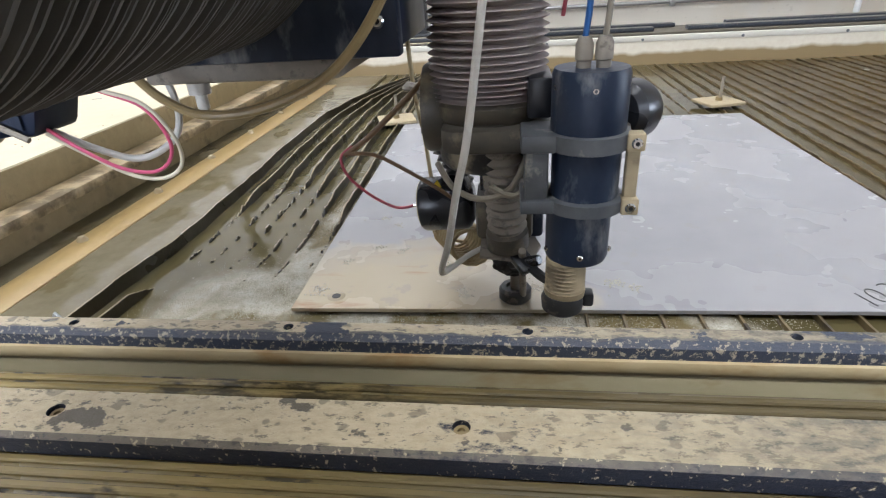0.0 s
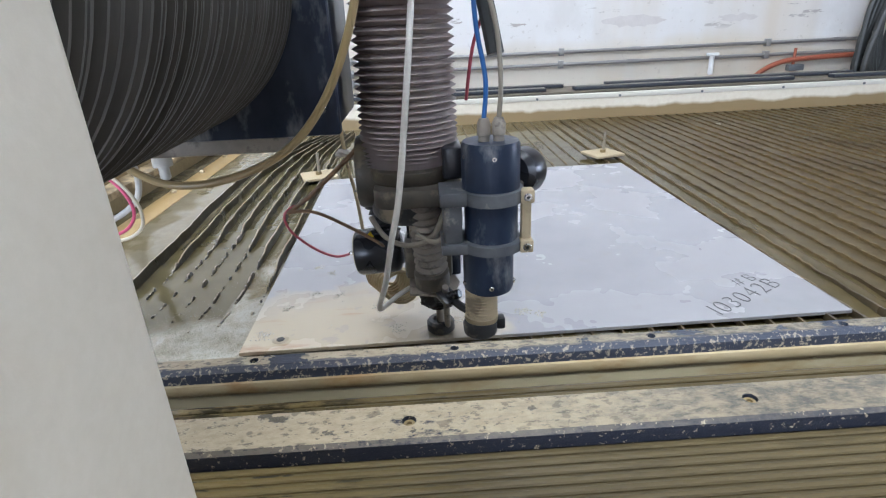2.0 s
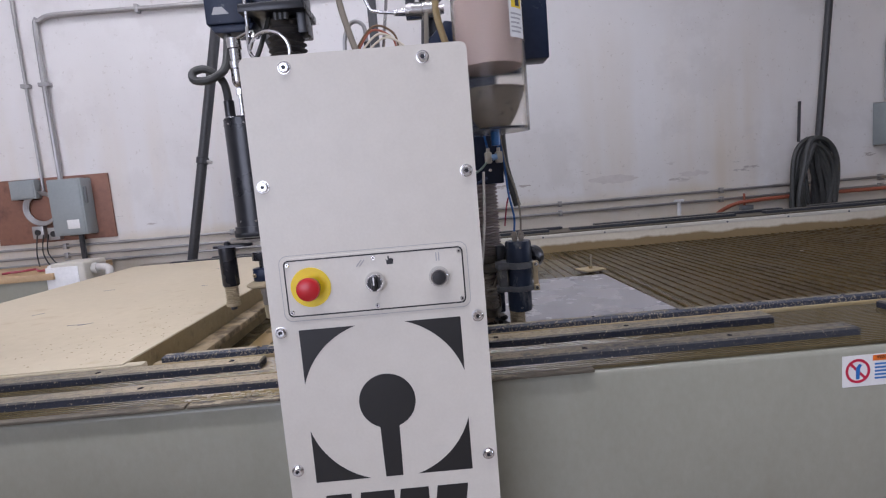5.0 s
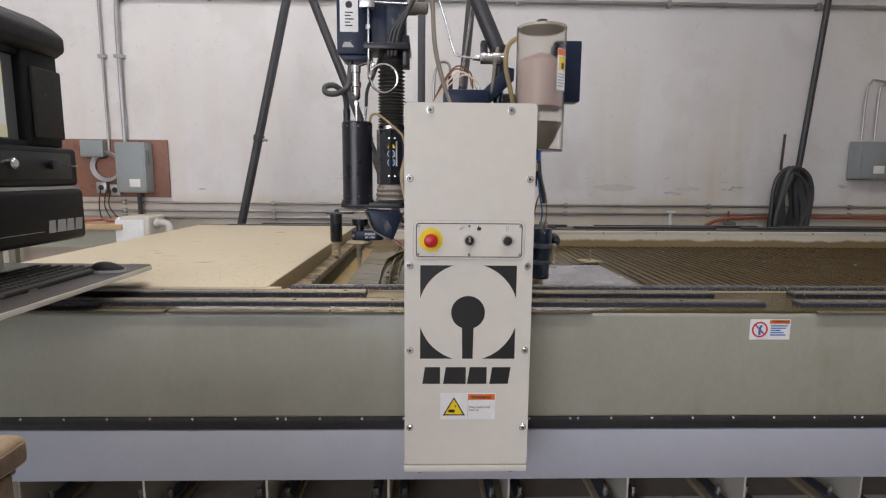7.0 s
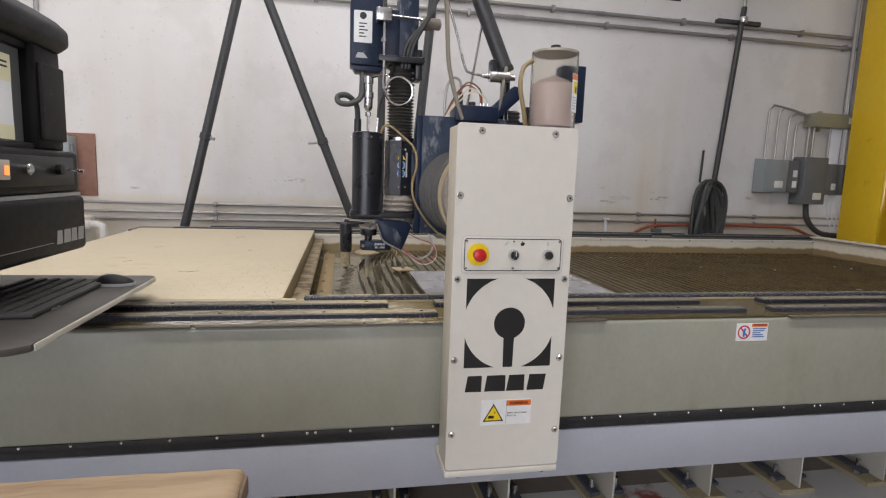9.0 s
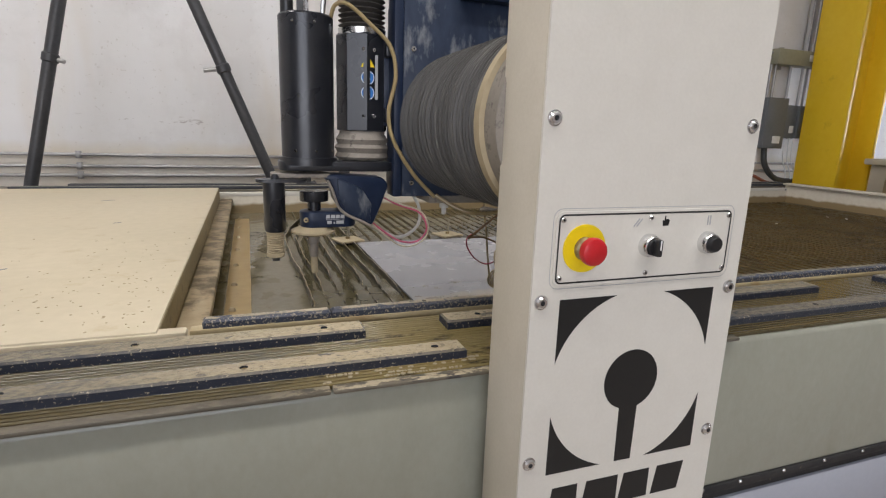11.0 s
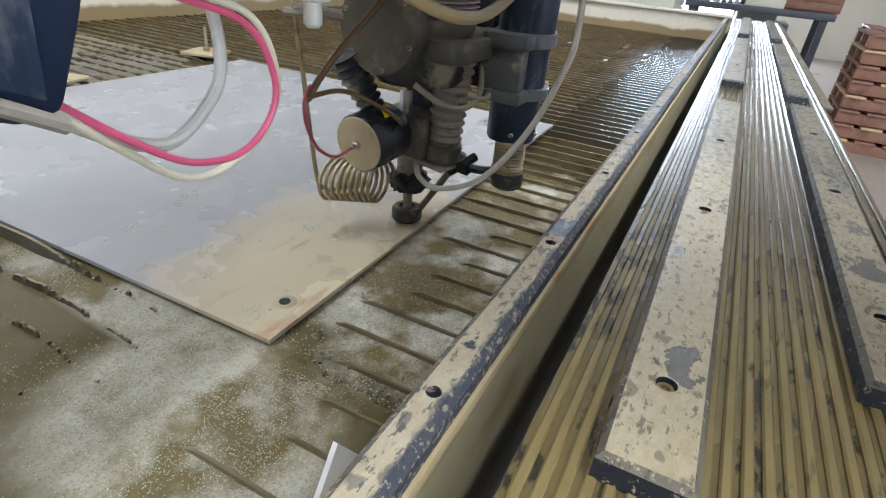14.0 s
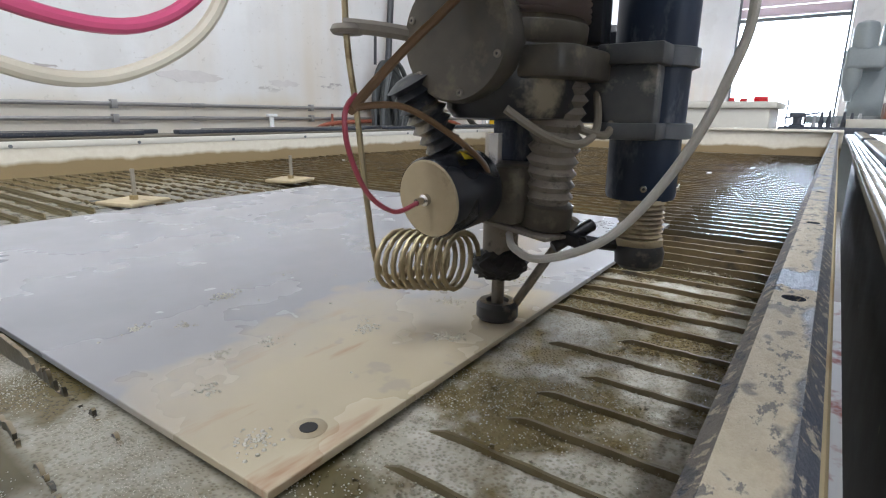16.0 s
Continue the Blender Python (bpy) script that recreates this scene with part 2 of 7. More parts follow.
BLACKMUD = surface("muddy_black_plastic", (0.016, 0.018, 0.022), (0.035, 0.035, 0.036), 50, 0.4, 0, 0.15, (0.28, 0.24, 0.17), 16, 0.56, 0.68)
DRYMUD = surface("dried_mud_coat", (0.34, 0.275, 0.165), (0.41, 0.335, 0.21), 60, 0.7, 0, 0.25, (0.2, 0.16, 0.1), 25, 0.6, 0.7)
MUDDARK = surface("thin_mud_over_black", (0.042, 0.039, 0.035), (0.115, 0.098, 0.070), 26, 0.45, 0, 0.3, (0.20, 0.165, 0.105), 20, 0.56, 0.70)
GREYMUD = surface("grey_mud_coat", (0.20, 0.175, 0.145), (0.29, 0.255, 0.21), 60, 0.65, 0, 0.25, (0.10, 0.085, 0.07), 60, 0.54, 0.68)
BELLOWS = surface("dusty_bellows_rubber", (0.048, 0.044, 0.038), (0.093, 0.087, 0.076), 60, 0.5, 0, 0.12, (0.19, 0.176, 0.152), 30, 0.58, 0.75, (0.25, 4, 0.25))
ZBELLOWS = surface("muddy_z_bellows", (0.27, 0.225, 0.215), (0.36, 0.31, 0.29), 40, 0.6, 0, 0.15, (0.30, 0.26, 0.22), 20, 0.55, 0.66, (1, 1, 2))
DARKBELLOWS = surface("dark_z_bellows", (0.05, 0.046, 0.043), (0.085, 0.078, 0.07), 50, 0.6, 0, 0.12)
CEILING = surface("white_ceiling_paint", (0.7, 0.69, 0.66), (0.66, 0.65, 0.62), 6, 0.7, 0, 0.05)
FLOORPAINT = surface("white_floor_paint", (0.76, 0.74, 0.70), (0.82, 0.80, 0.76), 9, 0.4, 0, 0.1, (0.42, 0.13, 0.10), 2.6, 0.56, 0.63)
FLOOR = surface("stained_concrete", (0.30, 0.25, 0.21), (0.38, 0.33, 0.28), 9, 0.5, 0, 0.15, (0.27, 0.16, 0.13), 1.1, 0.60, 0.68)
CONDUIT = surface("galvanised_conduit", (0.42, 0.41, 0.4), (0.34, 0.33, 0.32), 60, 0.4, 0.7, 0.05)
BLACKPIPE = surface("black_painted_pipe", (0.03, 0.03, 0.033), (0.05, 0.05, 0.052), 50, 0.42, 0, 0.08, (0.12, 0.11, 0.1), 15, 0.68, 0.8)
GREYBOX = surface("grey_enamel_box", (0.26, 0.29, 0.29), (0.29, 0.32, 0.32), 50, 0.4, 0, 0.05)
DARKBOX = surface("dark_grey_enamel", (0.13, 0.14, 0.145), (0.16, 0.165, 0.17), 50, 0.42, 0, 0.05)
TROUGH = surface("olive_wireway_paint", (0.25, 0.24, 0.16), (0.29, 0.28, 0.2), 40, 0.45, 0, 0.05)
YELLOW = surface("yellow_column_paint", (0.78, 0.5, 0.01), (0.82, 0.55, 0.02), 20, 0.4, 0, 0.06, (0.6, 0.37, 0.01), 4, 0.62, 0.75)
PLYWOOD = surface("red_brown_board", (0.2, 0.095, 0.065), (0.27, 0.13, 0.085), 25, 0.55, 0, 0.1, (0.12, 0.055, 0.04), 5, 0.55, 0.7)
BENCHTOP = surface("bench_wood", (0.42, 0.28, 0.14), (0.5, 0.35, 0.19), 40, 0.5, 0, 0.1, None, stretch=(1, 6, 1))
TIMBER = surface("weathered_timber", (0.24, 0.165, 0.095), (0.42, 0.31, 0.19), 55, 0.75, 0, 0.7, (0.16, 0.085, 0.045), 14, 0.52, 0.68, (0.12, 1, 1))
TIMBEREND = surface("dark_timber_end", (0.10, 0.065, 0.04), (0.19, 0.13, 0.08), 90, 0.8, 0, 0.6)
CARTSTEEL = surface("blue_black_cart_steel", (0.045, 0.05, 0.065), (0.075, 0.08, 0.095), 45, 0.5, 0, 0.15, (0.2, 0.16, 0.12), 20, 0.64, 0.76)
CASEPLASTIC = surface("black_moulded_plastic", (0.005, 0.0052, 0.006), (0.008, 0.0082, 0.009), 400, 0.5, 0, 0.2)
TRAY = surface("dusty_grey_laminate", (0.055, 0.05, 0.042), (0.08, 0.072, 0.06), 60, 0.5, 0, 0.05)
KEYDUST = surface("dusty_black_keys", (0.022, 0.021, 0.019), (0.042, 0.039, 0.035), 90, 0.6, 0, 0.1)
BEIGE = surface("beige_enamel", (0.55, 0.52, 0.44), (0.6, 0.57, 0.49), 40, 0.45, 0, 0.05)
WHITEPAINT = plain("white_print", (0.8, 0.8, 0.78), 0.4)
BLACKPRINT = plain("black_print", (0.012, 0.012, 0.012), 0.4)
GREYPRINT = plain("silver_print", (0.42, 0.42, 0.42), 0.4)
ORANGE = plain("orange_print", (0.75, 0.16, 0.015), 0.4)
YELPRINT = plain("yellow_print", (0.85, 0.62, 0.0), 0.4)
BLUEPRINT = plain("blue_print", (0.03, 0.17, 0.5), 0.4)
REDPRINT = plain("red_print", (0.55, 0.02, 0.06), 0.4)
REDKNOB = plain("red_plastic", (0.55, 0.015, 0.02), 0.28)
BLACKPLASTIC = plain("black_plastic", (0.015, 0.015, 0.016), 0.35)
TUBEBLUE = plain("blue_air_tube", (0.03, 0.11, 0.32), 0.3)
TUBECLEAR = plain("milky_tube", (0.62, 0.60, 0.55), 0.3)
TUBETAN = plain("yellowed_tube", (0.36, 0.27, 0.13), 0.3)
TUBEGREY = plain("grey_mud_tube", (0.24, 0.21, 0.16), 0.5)
TUBERED = plain("red_wire", (0.36, 0.06, 0.085), 0.4)
TUBEPINK = plain("pink_air_tube", (0.62, 0.10, 0.20), 0.35)
TUBECREAM = plain("cream_air_tube", (0.72, 0.65, 0.5), 0.35)
TUBEBROWN = plain("brown_wire", (0.16, 0.09, 0.04), 0.5)
HOSEORANGE = plain("orange_hose", (0.36, 0.11, 0.06), 0.45)
for dull in (CASEPLASTIC, NAVY, NAVYMUD, RUBBER):
    dull.node_tree.nodes["Principled BSDF"].inputs["Specular IOR Level"].default_value = 0.28
CABLE = surface("black_cable", (0.03, 0.032, 0.03), (0.055, 0.056, 0.052), 40, 0.5, 0, 0.05)
HOPPER = glass("clear_acrylic", (0.93, 0.91, 0.87), 0.2)
GARNET = surface("garnet_abrasive", (0.62, 0.50, 0.465), (0.70, 0.585, 0.55), 300, 0.8, 0, 0.4)
LED = glow("red_led", (1.0, 0.12, 0.02), 4.0)
GREENLED = glow("green_led", (0.1, 1.0, 0.3), 3.0)
SCREENDARK = glow("screen_dark", (0.06, 0.06, 0.057), 0.3)
SCREENMAUVE = glow("screen_mauve", (0.13, 0.085, 0.10), 0.5)
SCREENYELLOW = glow("screen_yellow", (0.60, 0.56, 0.36), 0.3)
SCREENWHITE = glow("screen_white", (0.6, 0.6, 0.57), 0.32)
OUTSIDE = glow("bright_daylight", (0.90, 0.96, 1.0), 7.0)


def sheet_material():
    m, t, shader, where = node_kit("wet_sheet_metal")
    p = where.outputs["Position"]
    fine = noise_node(t, p, 60, 5)
    broad = noise_node(t, p, 5, 4)
    colour = blend(t, ramp(t, broad, 0.35, 0.65), (0.265, 0.26, 0.272), (0.305, 0.30, 0.307))
    # tan mud film spread round the cut, with streaks and drops
    x, y = axis_of(t, p, "X"), axis_of(t, p, "Y")
    dx, dy = maths(t, "SUBTRACT", x, 0.05), maths(t, "MULTIPLY", maths(t, "SUBTRACT", y, 0.70), 1.5)
    far = maths(t, "SQRT", maths(t, "ADD", maths(t, "MULTIPLY", dx, dx), maths(t, "MULTIPLY", dy, dy)))
    far = maths(t, "ADD", far, maths(t, "MULTIPLY", maths(t, "SUBTRACT", broad, 0.5), 0.55))
    colour = blend(t, maths(t, "ADD", maths(t, "MULTIPLY", ramp(t, far, 0.325, 0.29), 0.35), maths(t, "MULTIPLY", ramp(t, far, 0.32, 0.12), 0.5)), colour, (0.49, 0.415, 0.275))
    spots = ramp(t, noise_node(t, p, 26, 3), 0.62, 0.68)
    colour = blend(t, maths(t, "MULTIPLY", spots, 0.35), colour, (0.27, 0.255, 0.245))
    rust = maths(t, "MULTIPLY", ramp(t, noise_node(t, stretched(t, p, 3, 14, 1), 2.2, 4), 0.56, 0.7), ramp(t, far, 0.26, 0.1))
    colour = blend(t, maths(t, "MULTIPLY", rust, 0.75), colour, (0.30, 0.15, 0.08))
    t.links.new(colour, shader.inputs["Base Color"])
    t.links.new(ramp(t, broad, -0.1, 2.2), shader.inputs["Roughness"])
    relief(t, shader, fine, 0.06, 0.001)
    return m


def water_material():
    m, t, shader, where = node_kit("murky_water")
    p = where.outputs["Position"]
    broad, fine = noise_node(t, p, 3.2, 4), noise_node(t, p, 42, 4, 0.65)
    x, y = axis_of(t, p, "X"), axis_of(t, p, "Y")
    colour = blend(t, ramp(t, broad, 0.4, 0.62), (0.06, 0.050, 0.020), (0.10, 0.083, 0.038))
    wander = maths(t, "ADD", x, maths(t, "MULTIPLY", maths(t, "SUBTRACT", noise_node(t, p, 7, 3), 0.5), 0.03))
    # grey scum film by the west side, torn open in ragged brown gaps towards the bar
    film = blend(t, ramp(t, fine, 0.3, 0.7), (0.145, 0.125, 0.078), (0.185, 0.160, 0.105))
    torn = maths(t, "ADD", noise_node(t, stretched(t, p, 1.2, 0.7, 1), 9, 4, 0.55), maths(t, "MULTIPLY", ramp(t, x, -0.41, -0.50), 0.13))
    film = blend(t, maths(t, "MULTIPLY", ramp(t, torn, 0.60, 0.64), 0.65), film, (0.105, 0.083, 0.036))
    colour = blend(t, ramp(t, wander, -0.325, -0.365), colour, film)
    colour = blend(t, ramp(t, x, 0.7, 1.2), colour, blend(t, ramp(t, fine, 0.35, 0.65), (0.052, 0.036, 0.013), (0.082, 0.057, 0.022)))
    # foam: a soft ragged film by the corner of the sheet and along its front edge
    edge = maths(t, "MULTIPLY", maths(t, "SUBTRACT", noise_node(t, p, 6.5, 5, 0.6), 0.5), 0.30)

    def patch(cx, cy, rx, ry):
        dx = maths(t, "DIVIDE", maths(t, "SUBTRACT", x, cx), rx)
        dy = maths(t, "DIVIDE", maths(t, "SUBTRACT", y, cy), ry)
        d = maths(t, "SQRT", maths(t, "ADD", maths(t, "MULTIPLY", dx, dx), maths(t, "MULTIPLY", dy, dy)))
        return ramp(t, maths(t, "ADD", d, maths(t, "MULTIPLY", edge, 2.6)), 1.05, 0.72)

    west = maths(t, "MAXIMUM", patch(-0.15, 0.67, 0.13, 0.15), patch(-0.085, 0.83, 0.04, 0.30))
    foam = maths(t, "MAXIMUM", maths(t, "MULTIPLY", west, 0.55), patch(0.26, 0.60, 0.36, 0.13))
    cells = t.nodes.new("ShaderNodeTexVoronoi")
    cells.inputs["Scale"].default_value = 330
    t.links.new(p, cells.inputs["Vector"])
    bubble = ramp(t, cells.outputs["Distance"], 0.12, 0.5)
    thick = maths(t, "MULTIPLY", foam, maths(t, "MULTIPLY", ramp(t, noise_node(t, p, 16, 5, 0.7), 0.2, 0.55), ramp(t, noise_node(t, p, 9.5, 4, 0.55), 0.43, 0.54)))
    # foam's own pale tone, raised to carry the doorway's reflection in its bubbles
    white = blend(t, bubble, (0.42, 0.40, 0.33), (0.58, 0.56, 0.49))
    colour = blend(t, maths(t, "MULTIPLY", foam, 0.85), colour, (0.19, 0.15, 0.07))
    colour = blend(t, thick, colour, white)
    t.links.new(colour, shader.inputs["Base Color"])
    shader.inputs["IOR"].default_value = 1.33
    silt = maths(t, "MULTIPLY", ramp(t, x, 0.8, 1.1), ramp(t, maths(t, "ADD", y, maths(t, "MULTIPLY", broad, 0.2)), 0.70, 0.86))
    t.links.new(maths(t, "ADD", maths(t, "ADD", maths(t, "MULTIPLY", thick, 0.05), maths(t, "ADD", maths(t, "MULTIPLY", silt, 0.18), maths(t, "MULTIPLY", ramp(t, x, 0.55, 0.9), 0.13))), 0.03), shader.inputs["Roughness"])
    height = maths(t, "ADD", maths(t, "MULTIPLY", noise_node(t, p, 26, 3), 0.25), maths(t, "MULTIPLY", maths(t, "MULTIPLY", bubble, foam), 0.7))
    relief(t, shader, height, 0.7, 0.002)
    return m


def tank_wall_material():
    m, t, shader, where = node_kit("waterline_tank_paint")
    p = where.outputs["Position"]
    fine = noise_node(t, p, 40, 5)
    line = maths(t, "ADD", axis_of(t, p, "Z"), maths(t, "MULTIPLY", noise_node(t, stretched(t, p, 1, 1, 0.2), 7, 3), 0.05))
    colour = blend(t, ramp(t, fine, 0.3, 0.7), (0.60, 0.54, 0.43), (0.66, 0.61, 0.5))
    colour = blend(t, ramp(t, line, 0.868, 0.852), colour, (0.25, 0.18, 0.085))
    t.links.new(colour, shader.inputs["Base Color"])
    shader.inputs["Roughness"].default_value = 0.55
    relief(t, shader, fine, 0.3)
    return m


def wall_material():
    m, t, shader, where = node_kit("old_white_wall")
    p = where.outputs["Position"]
    fine, broad = noise_node(t, p, 18, 5), noise_node(t, p, 0.9, 4)
    z = axis_of(t, p, "Z")
    colour = blend(t, ramp(t, broad, 0.35, 0.65), (0.70, 0.68, 0.66), (0.76, 0.745, 0.73))
    stain = maths(t, "MULTIPLY", ramp(t, maths(t, "ADD", z, maths(t, "MULTIPLY", broad, 0.35)), 1.30, 1.22), 0.7)
    colour = blend(t, stain, colour, (0.63, 0.56, 0.44))
    low = maths(t, "MULTIPLY", ramp(t, noise_node(t, stretched(t, p, 1, 1, 0.35), 1.8, 5), 0.55, 0.75), ramp(t, z, 2.1, 1.2))
    colour = blend(t, maths(t, "MULTIPLY", low, 0.55), colour, (0.58, 0.52, 0.44))
    streak = maths(t, "MULTIPLY", ramp(t, noise_node(t, stretched(t, p, 1, 1, 0.12), 1.3, 4), 0.5, 0.72), ramp(t, z, 2.7, 1.3))
    near = maths(t, "ADD", 0.6, maths(t, "MULTIPLY", ramp(t, maths(t, "ABSOLUTE", maths(t, "ADD", axis_of(t, p, "X"), 0.8)), 1.6, 0.4), 0.4))
    colour = blend(t, maths(t, "MULTIPLY", streak, near), colour, (0.57, 0.45, 0.28))
    colour = blend(t, maths(t, "MULTIPLY", ramp(t, noise_node(t, p, 1.5, 6, 0.65), 0.52, 0.6), 0.35), colour, (0.60, 0.575, 0.55))
    specks = ramp(t, noise_node(t, p, 38, 3, 0.5), 0.67, 0.71)
    colour = blend(t, maths(t, "MULTIPLY", specks, 0.3), colour, (0.42, 0.37, 0.31))
    peel = maths(t, "MULTIPLY", ramp(t, noise_node(t, stretched(t, p, 1, 1, 4), 3.0, 6, 0.7), 0.62, 0.64), ramp(t, maths(t, "ABSOLUTE", maths(t, "SUBTRACT", z, 1.22)), 0.09, 0.05))
    colour = blend(t, peel, colour, (0.44, 0.40, 0.37))
    t.links.new(colour, shader.inputs["Base Color"])
    shader.inputs["Roughness"].default_value = 0.55
    relief(t, shader, maths(t, "ADD", fine, peel), 0.15, 0.003)
    return m


SHEET, WATER, TANKWALL, OLDWALL = sheet_material(), water_material(), tank_wall_material(), wall_material()

# ---- mesh helpers ----
BASE = {}


def thing(name, at, label, category, group="", kind=""):
    ob = new(name)
    ob.empty_display_size = 0.05
    ob.location = at
    BASE[ob] = Vector(at)
    return tagged(ob, label, category, group, kind)


def part(name, bm, material, parent, label="", kind="", smooth=True, turned=True):
    at = BASE[parent]
    bm.transform(Matrix.Translation(-at))
    mesh = bpy.data.meshes.new(name)
    if turned:
        bmesh.ops.recalc_face_normals(bm, faces=bm.faces)
    bm.to_mesh(mesh)
    bm.free()
    mesh.materials.append(material)
    if smooth:
        mesh.shade_smooth()
        mesh.set_sharp_from_angle(angle=radians(35))
    ob = new(name, mesh)
    ob.parent = parent
    BASE[ob] = at
    return tagged(ob, label, kind=kind)


def solid(name, bm, material, label, category, kind="", at=(0, 0, 0), group=""):
    at = Vector(at)
    bm.transform(Matrix.Translation(-at))
    mesh = bpy.data.meshes.new(name)
    bmesh.ops.recalc_face_normals(bm, faces=bm.faces)
    bm.to_mesh(mesh)
    bm.free()
    mesh.materials.append(material)
    mesh.shade_smooth()
    mesh.set_sharp_from_angle(angle=radians(35))
    ob = new(name, mesh)
    ob.location = at
    BASE[ob] = at
    return tagged(ob, label, category, group, kind)


def box(x0, x1, y0, y1, z0, z1, bevel=0.0, bm=None, turn=None, segments=2):
    b = bmesh.new()
    bmesh.ops.create_cube(b, size=1.0, matrix=Matrix.Translation(((x0 + x1) / 2, (y0 + y1) / 2, (z0 + z1) / 2)) @ Matrix.Diagonal((abs(x1 - x0), abs(y1 - y0), abs(z1 - z0), 1)))
    if bevel:
        bmesh.ops.bevel(b, geom=b.edges[:], offset=bevel, segments=segments, profile=0.5, affect="EDGES")
    if turn is not None:
        c = Vector(((x0 + x1) / 2, (y0 + y1) / 2, (z0 + z1) / 2))
        b.transform(Matrix.Translation(c) @ turn @ Matrix.Translation(-c))
    return join(bm, b) if bm else b


def join(bm, other):
    mesh = bpy.data.meshes.new("temporary")
    other.to_mesh(mesh)
    other.free()
    bm.from_mesh(mesh)
    bpy.data.meshes.remove(mesh)
    return bm


def frame_on(axis):
    axis = Vector(axis).normalized()
    return axis.to_track_quat("Z", "Y").to_matrix().to_4x4()


def lathe(origin, axis, profile, segments=32, bm=None, caps=True):
    """profile: (radius, distance along the axis) pairs."""
    b = bmesh.new()
    m = Matrix.Translation(origin) @ frame_on(axis)
    rings = []
    for r, h in profile:
        rings.append([b.verts.new(m @ Vector((r * math.cos(a), r * math.sin(a), h))) for a in (2 * math.pi * i / segments for i in range(segments))])
    for low, high in zip(rings, rings[1:]):
        for i in range(segments):
            j = (i + 1) % segments
            b.faces.new((low[i], low[j], high[j], high[i]))
    if caps:
        b.faces.new(rings[0][::-1])
        b.faces.new(rings[-1])
    return join(bm, b) if bm else b


def rod(p0, p1, r, segments=20, bm=None, chamfer=0.0):
    p0, p1 = Vector(p0), Vector(p1)
    h = (p1 - p0).length
    c = min(chamfer, r * 0.5, h * 0.3)
    profile = [(r - c, 0), (r, c), (r, h - c), (r - c, h)] if c else [(r, 0), (r, h)]
    return lathe(p0, p1 - p0, profile, segments, bm)


def smooth_path(points, steps=8):
    pts = [Vector(p) for p in points]
    if len(pts) < 3:
        return pts
    out = []
    for i in range(len(pts) - 1):
        a, b, c, d = pts[max(i - 1, 0)], pts[i], pts[i + 1], pts[min(i + 2, len(pts) - 1)]
        for s in range(steps):
            u = s / steps
            out.append(0.5 * ((2 * b) + (c - a) * u + (2 * a - 5 * b + 4 * c - d) * u * u + (3 * b - a - 3 * c + d) * u ** 3))
    out.append(pts[-1])
    return out


def tube(points, r, steps=8, segments=10, bm=None, curved=True):
    pts = smooth_path(points, steps) if curved else [Vector(p) for p in points]
    b = bmesh.new()
    rings = []
    up = Vector((0.31, 0.17, 0.93)).normalized()
    for i, p in enumerate(pts):
        d = (pts[min(i + 1, len(pts) - 1)] - pts[max(i - 1, 0)]).normalized()
        side = d.cross(up)
        if side.length < 1e-3:
            side = d.cross(Vector((1, 0, 0)))
        side.normalize()
        up = side.cross(d).normalized()
        rings.append([b.verts.new(p + r * (math.cos(a) * side + math.sin(a) * up)) for a in (2 * math.pi * k / segments for k in range(segments))])
    for low, high in zip(rings, rings[1:]):
        for k in range(segments):
            j = (k + 1) % segments
            b.faces.new((low[k], low[j], high[j], high[k]))
    b.faces.new(rings[0][::-1])
    b.faces.new(rings[-1])
    return join(bm, b) if bm else b


def outline(points, thickness, m, bm=None, bevel=0.0):
    """A flat plate: (x, y) corners in the plane of m, raised by thickness along its z."""
    b = bmesh.new()
    face = b.faces.new([b.verts.new((x, y, 0)) for x, y in points])
    out = bmesh.ops.extrude_face_region(b, geom=[face])
    bmesh.ops.translate(b, vec=(0, 0, thickness), verts=[v for v in out["geom"] if isinstance(v, bmesh.types.BMVert)])
    bmesh.ops.recalc_face_normals(b, faces=b.faces)
    if bevel:
        bmesh.ops.bevel(b, geom=[e for e in b.edges if e.calc_face_angle(0) > 0.6], offset=bevel, segments=2, profile=0.5, affect="EDGES")
    b.transform(m)
    return join(bm, b) if bm else b


def rounded(w, h, r, n=5, cx=0.0, cy=0.0):
    out = []
    for sx, sy, a0 in ((1, 1, 0), (-1, 1, 90), (-1, -1, 180), (1, -1, 270)):
        for i in range(n + 1):
            a = radians(a0 + 90 * i / n)
            out.append((cx + sx * (w / 2 - r) + r * math.cos(a), cy + sy * (h / 2 - r) + r * math.sin(a)))
    return out


def disc_points(r, n=28, cx=0.0, cy=0.0):
    return [(cx + r * math.cos(2 * math.pi * i / n), cy + r * math.sin(2 * math.pi * i / n)) for i in range(n)]


def lettering(text, size, m, depth=0.0004, slant=0.0, bold=0.0):
    data = bpy.data.curves.new("lettering", "FONT")
    data.body, data.size, data.extrude, data.shear, data.offset = text, size, depth, slant, bold
    ob = bpy.data.objects.new("lettering", data)
    mesh = bpy.data.meshes.new_from_object(ob)
    b = bmesh.new()
    b.from_mesh(mesh)
    b.transform(m)
    bpy.data.objects.remove(ob)
    bpy.data.curves.remove(data)
    bpy.data.meshes.remove(mesh)
    return b


def front(x, y, z):
    """A plane that faces the south (minus y), its x to the east and its y up."""
    return pose(x, y, z, 90, 0, 0)


def bars(rows, height, gap, m, thickness=0.0004):
    """Lines of print too small to read: a bar for each, of the given lengths."""
    b = bmesh.new()
    for i, w in enumerate(rows):
        y = -i * (height + gap)
        outline([(0, y - height), (w, y - height), (w, y), (0, y)], thickness, m, b)
    return b


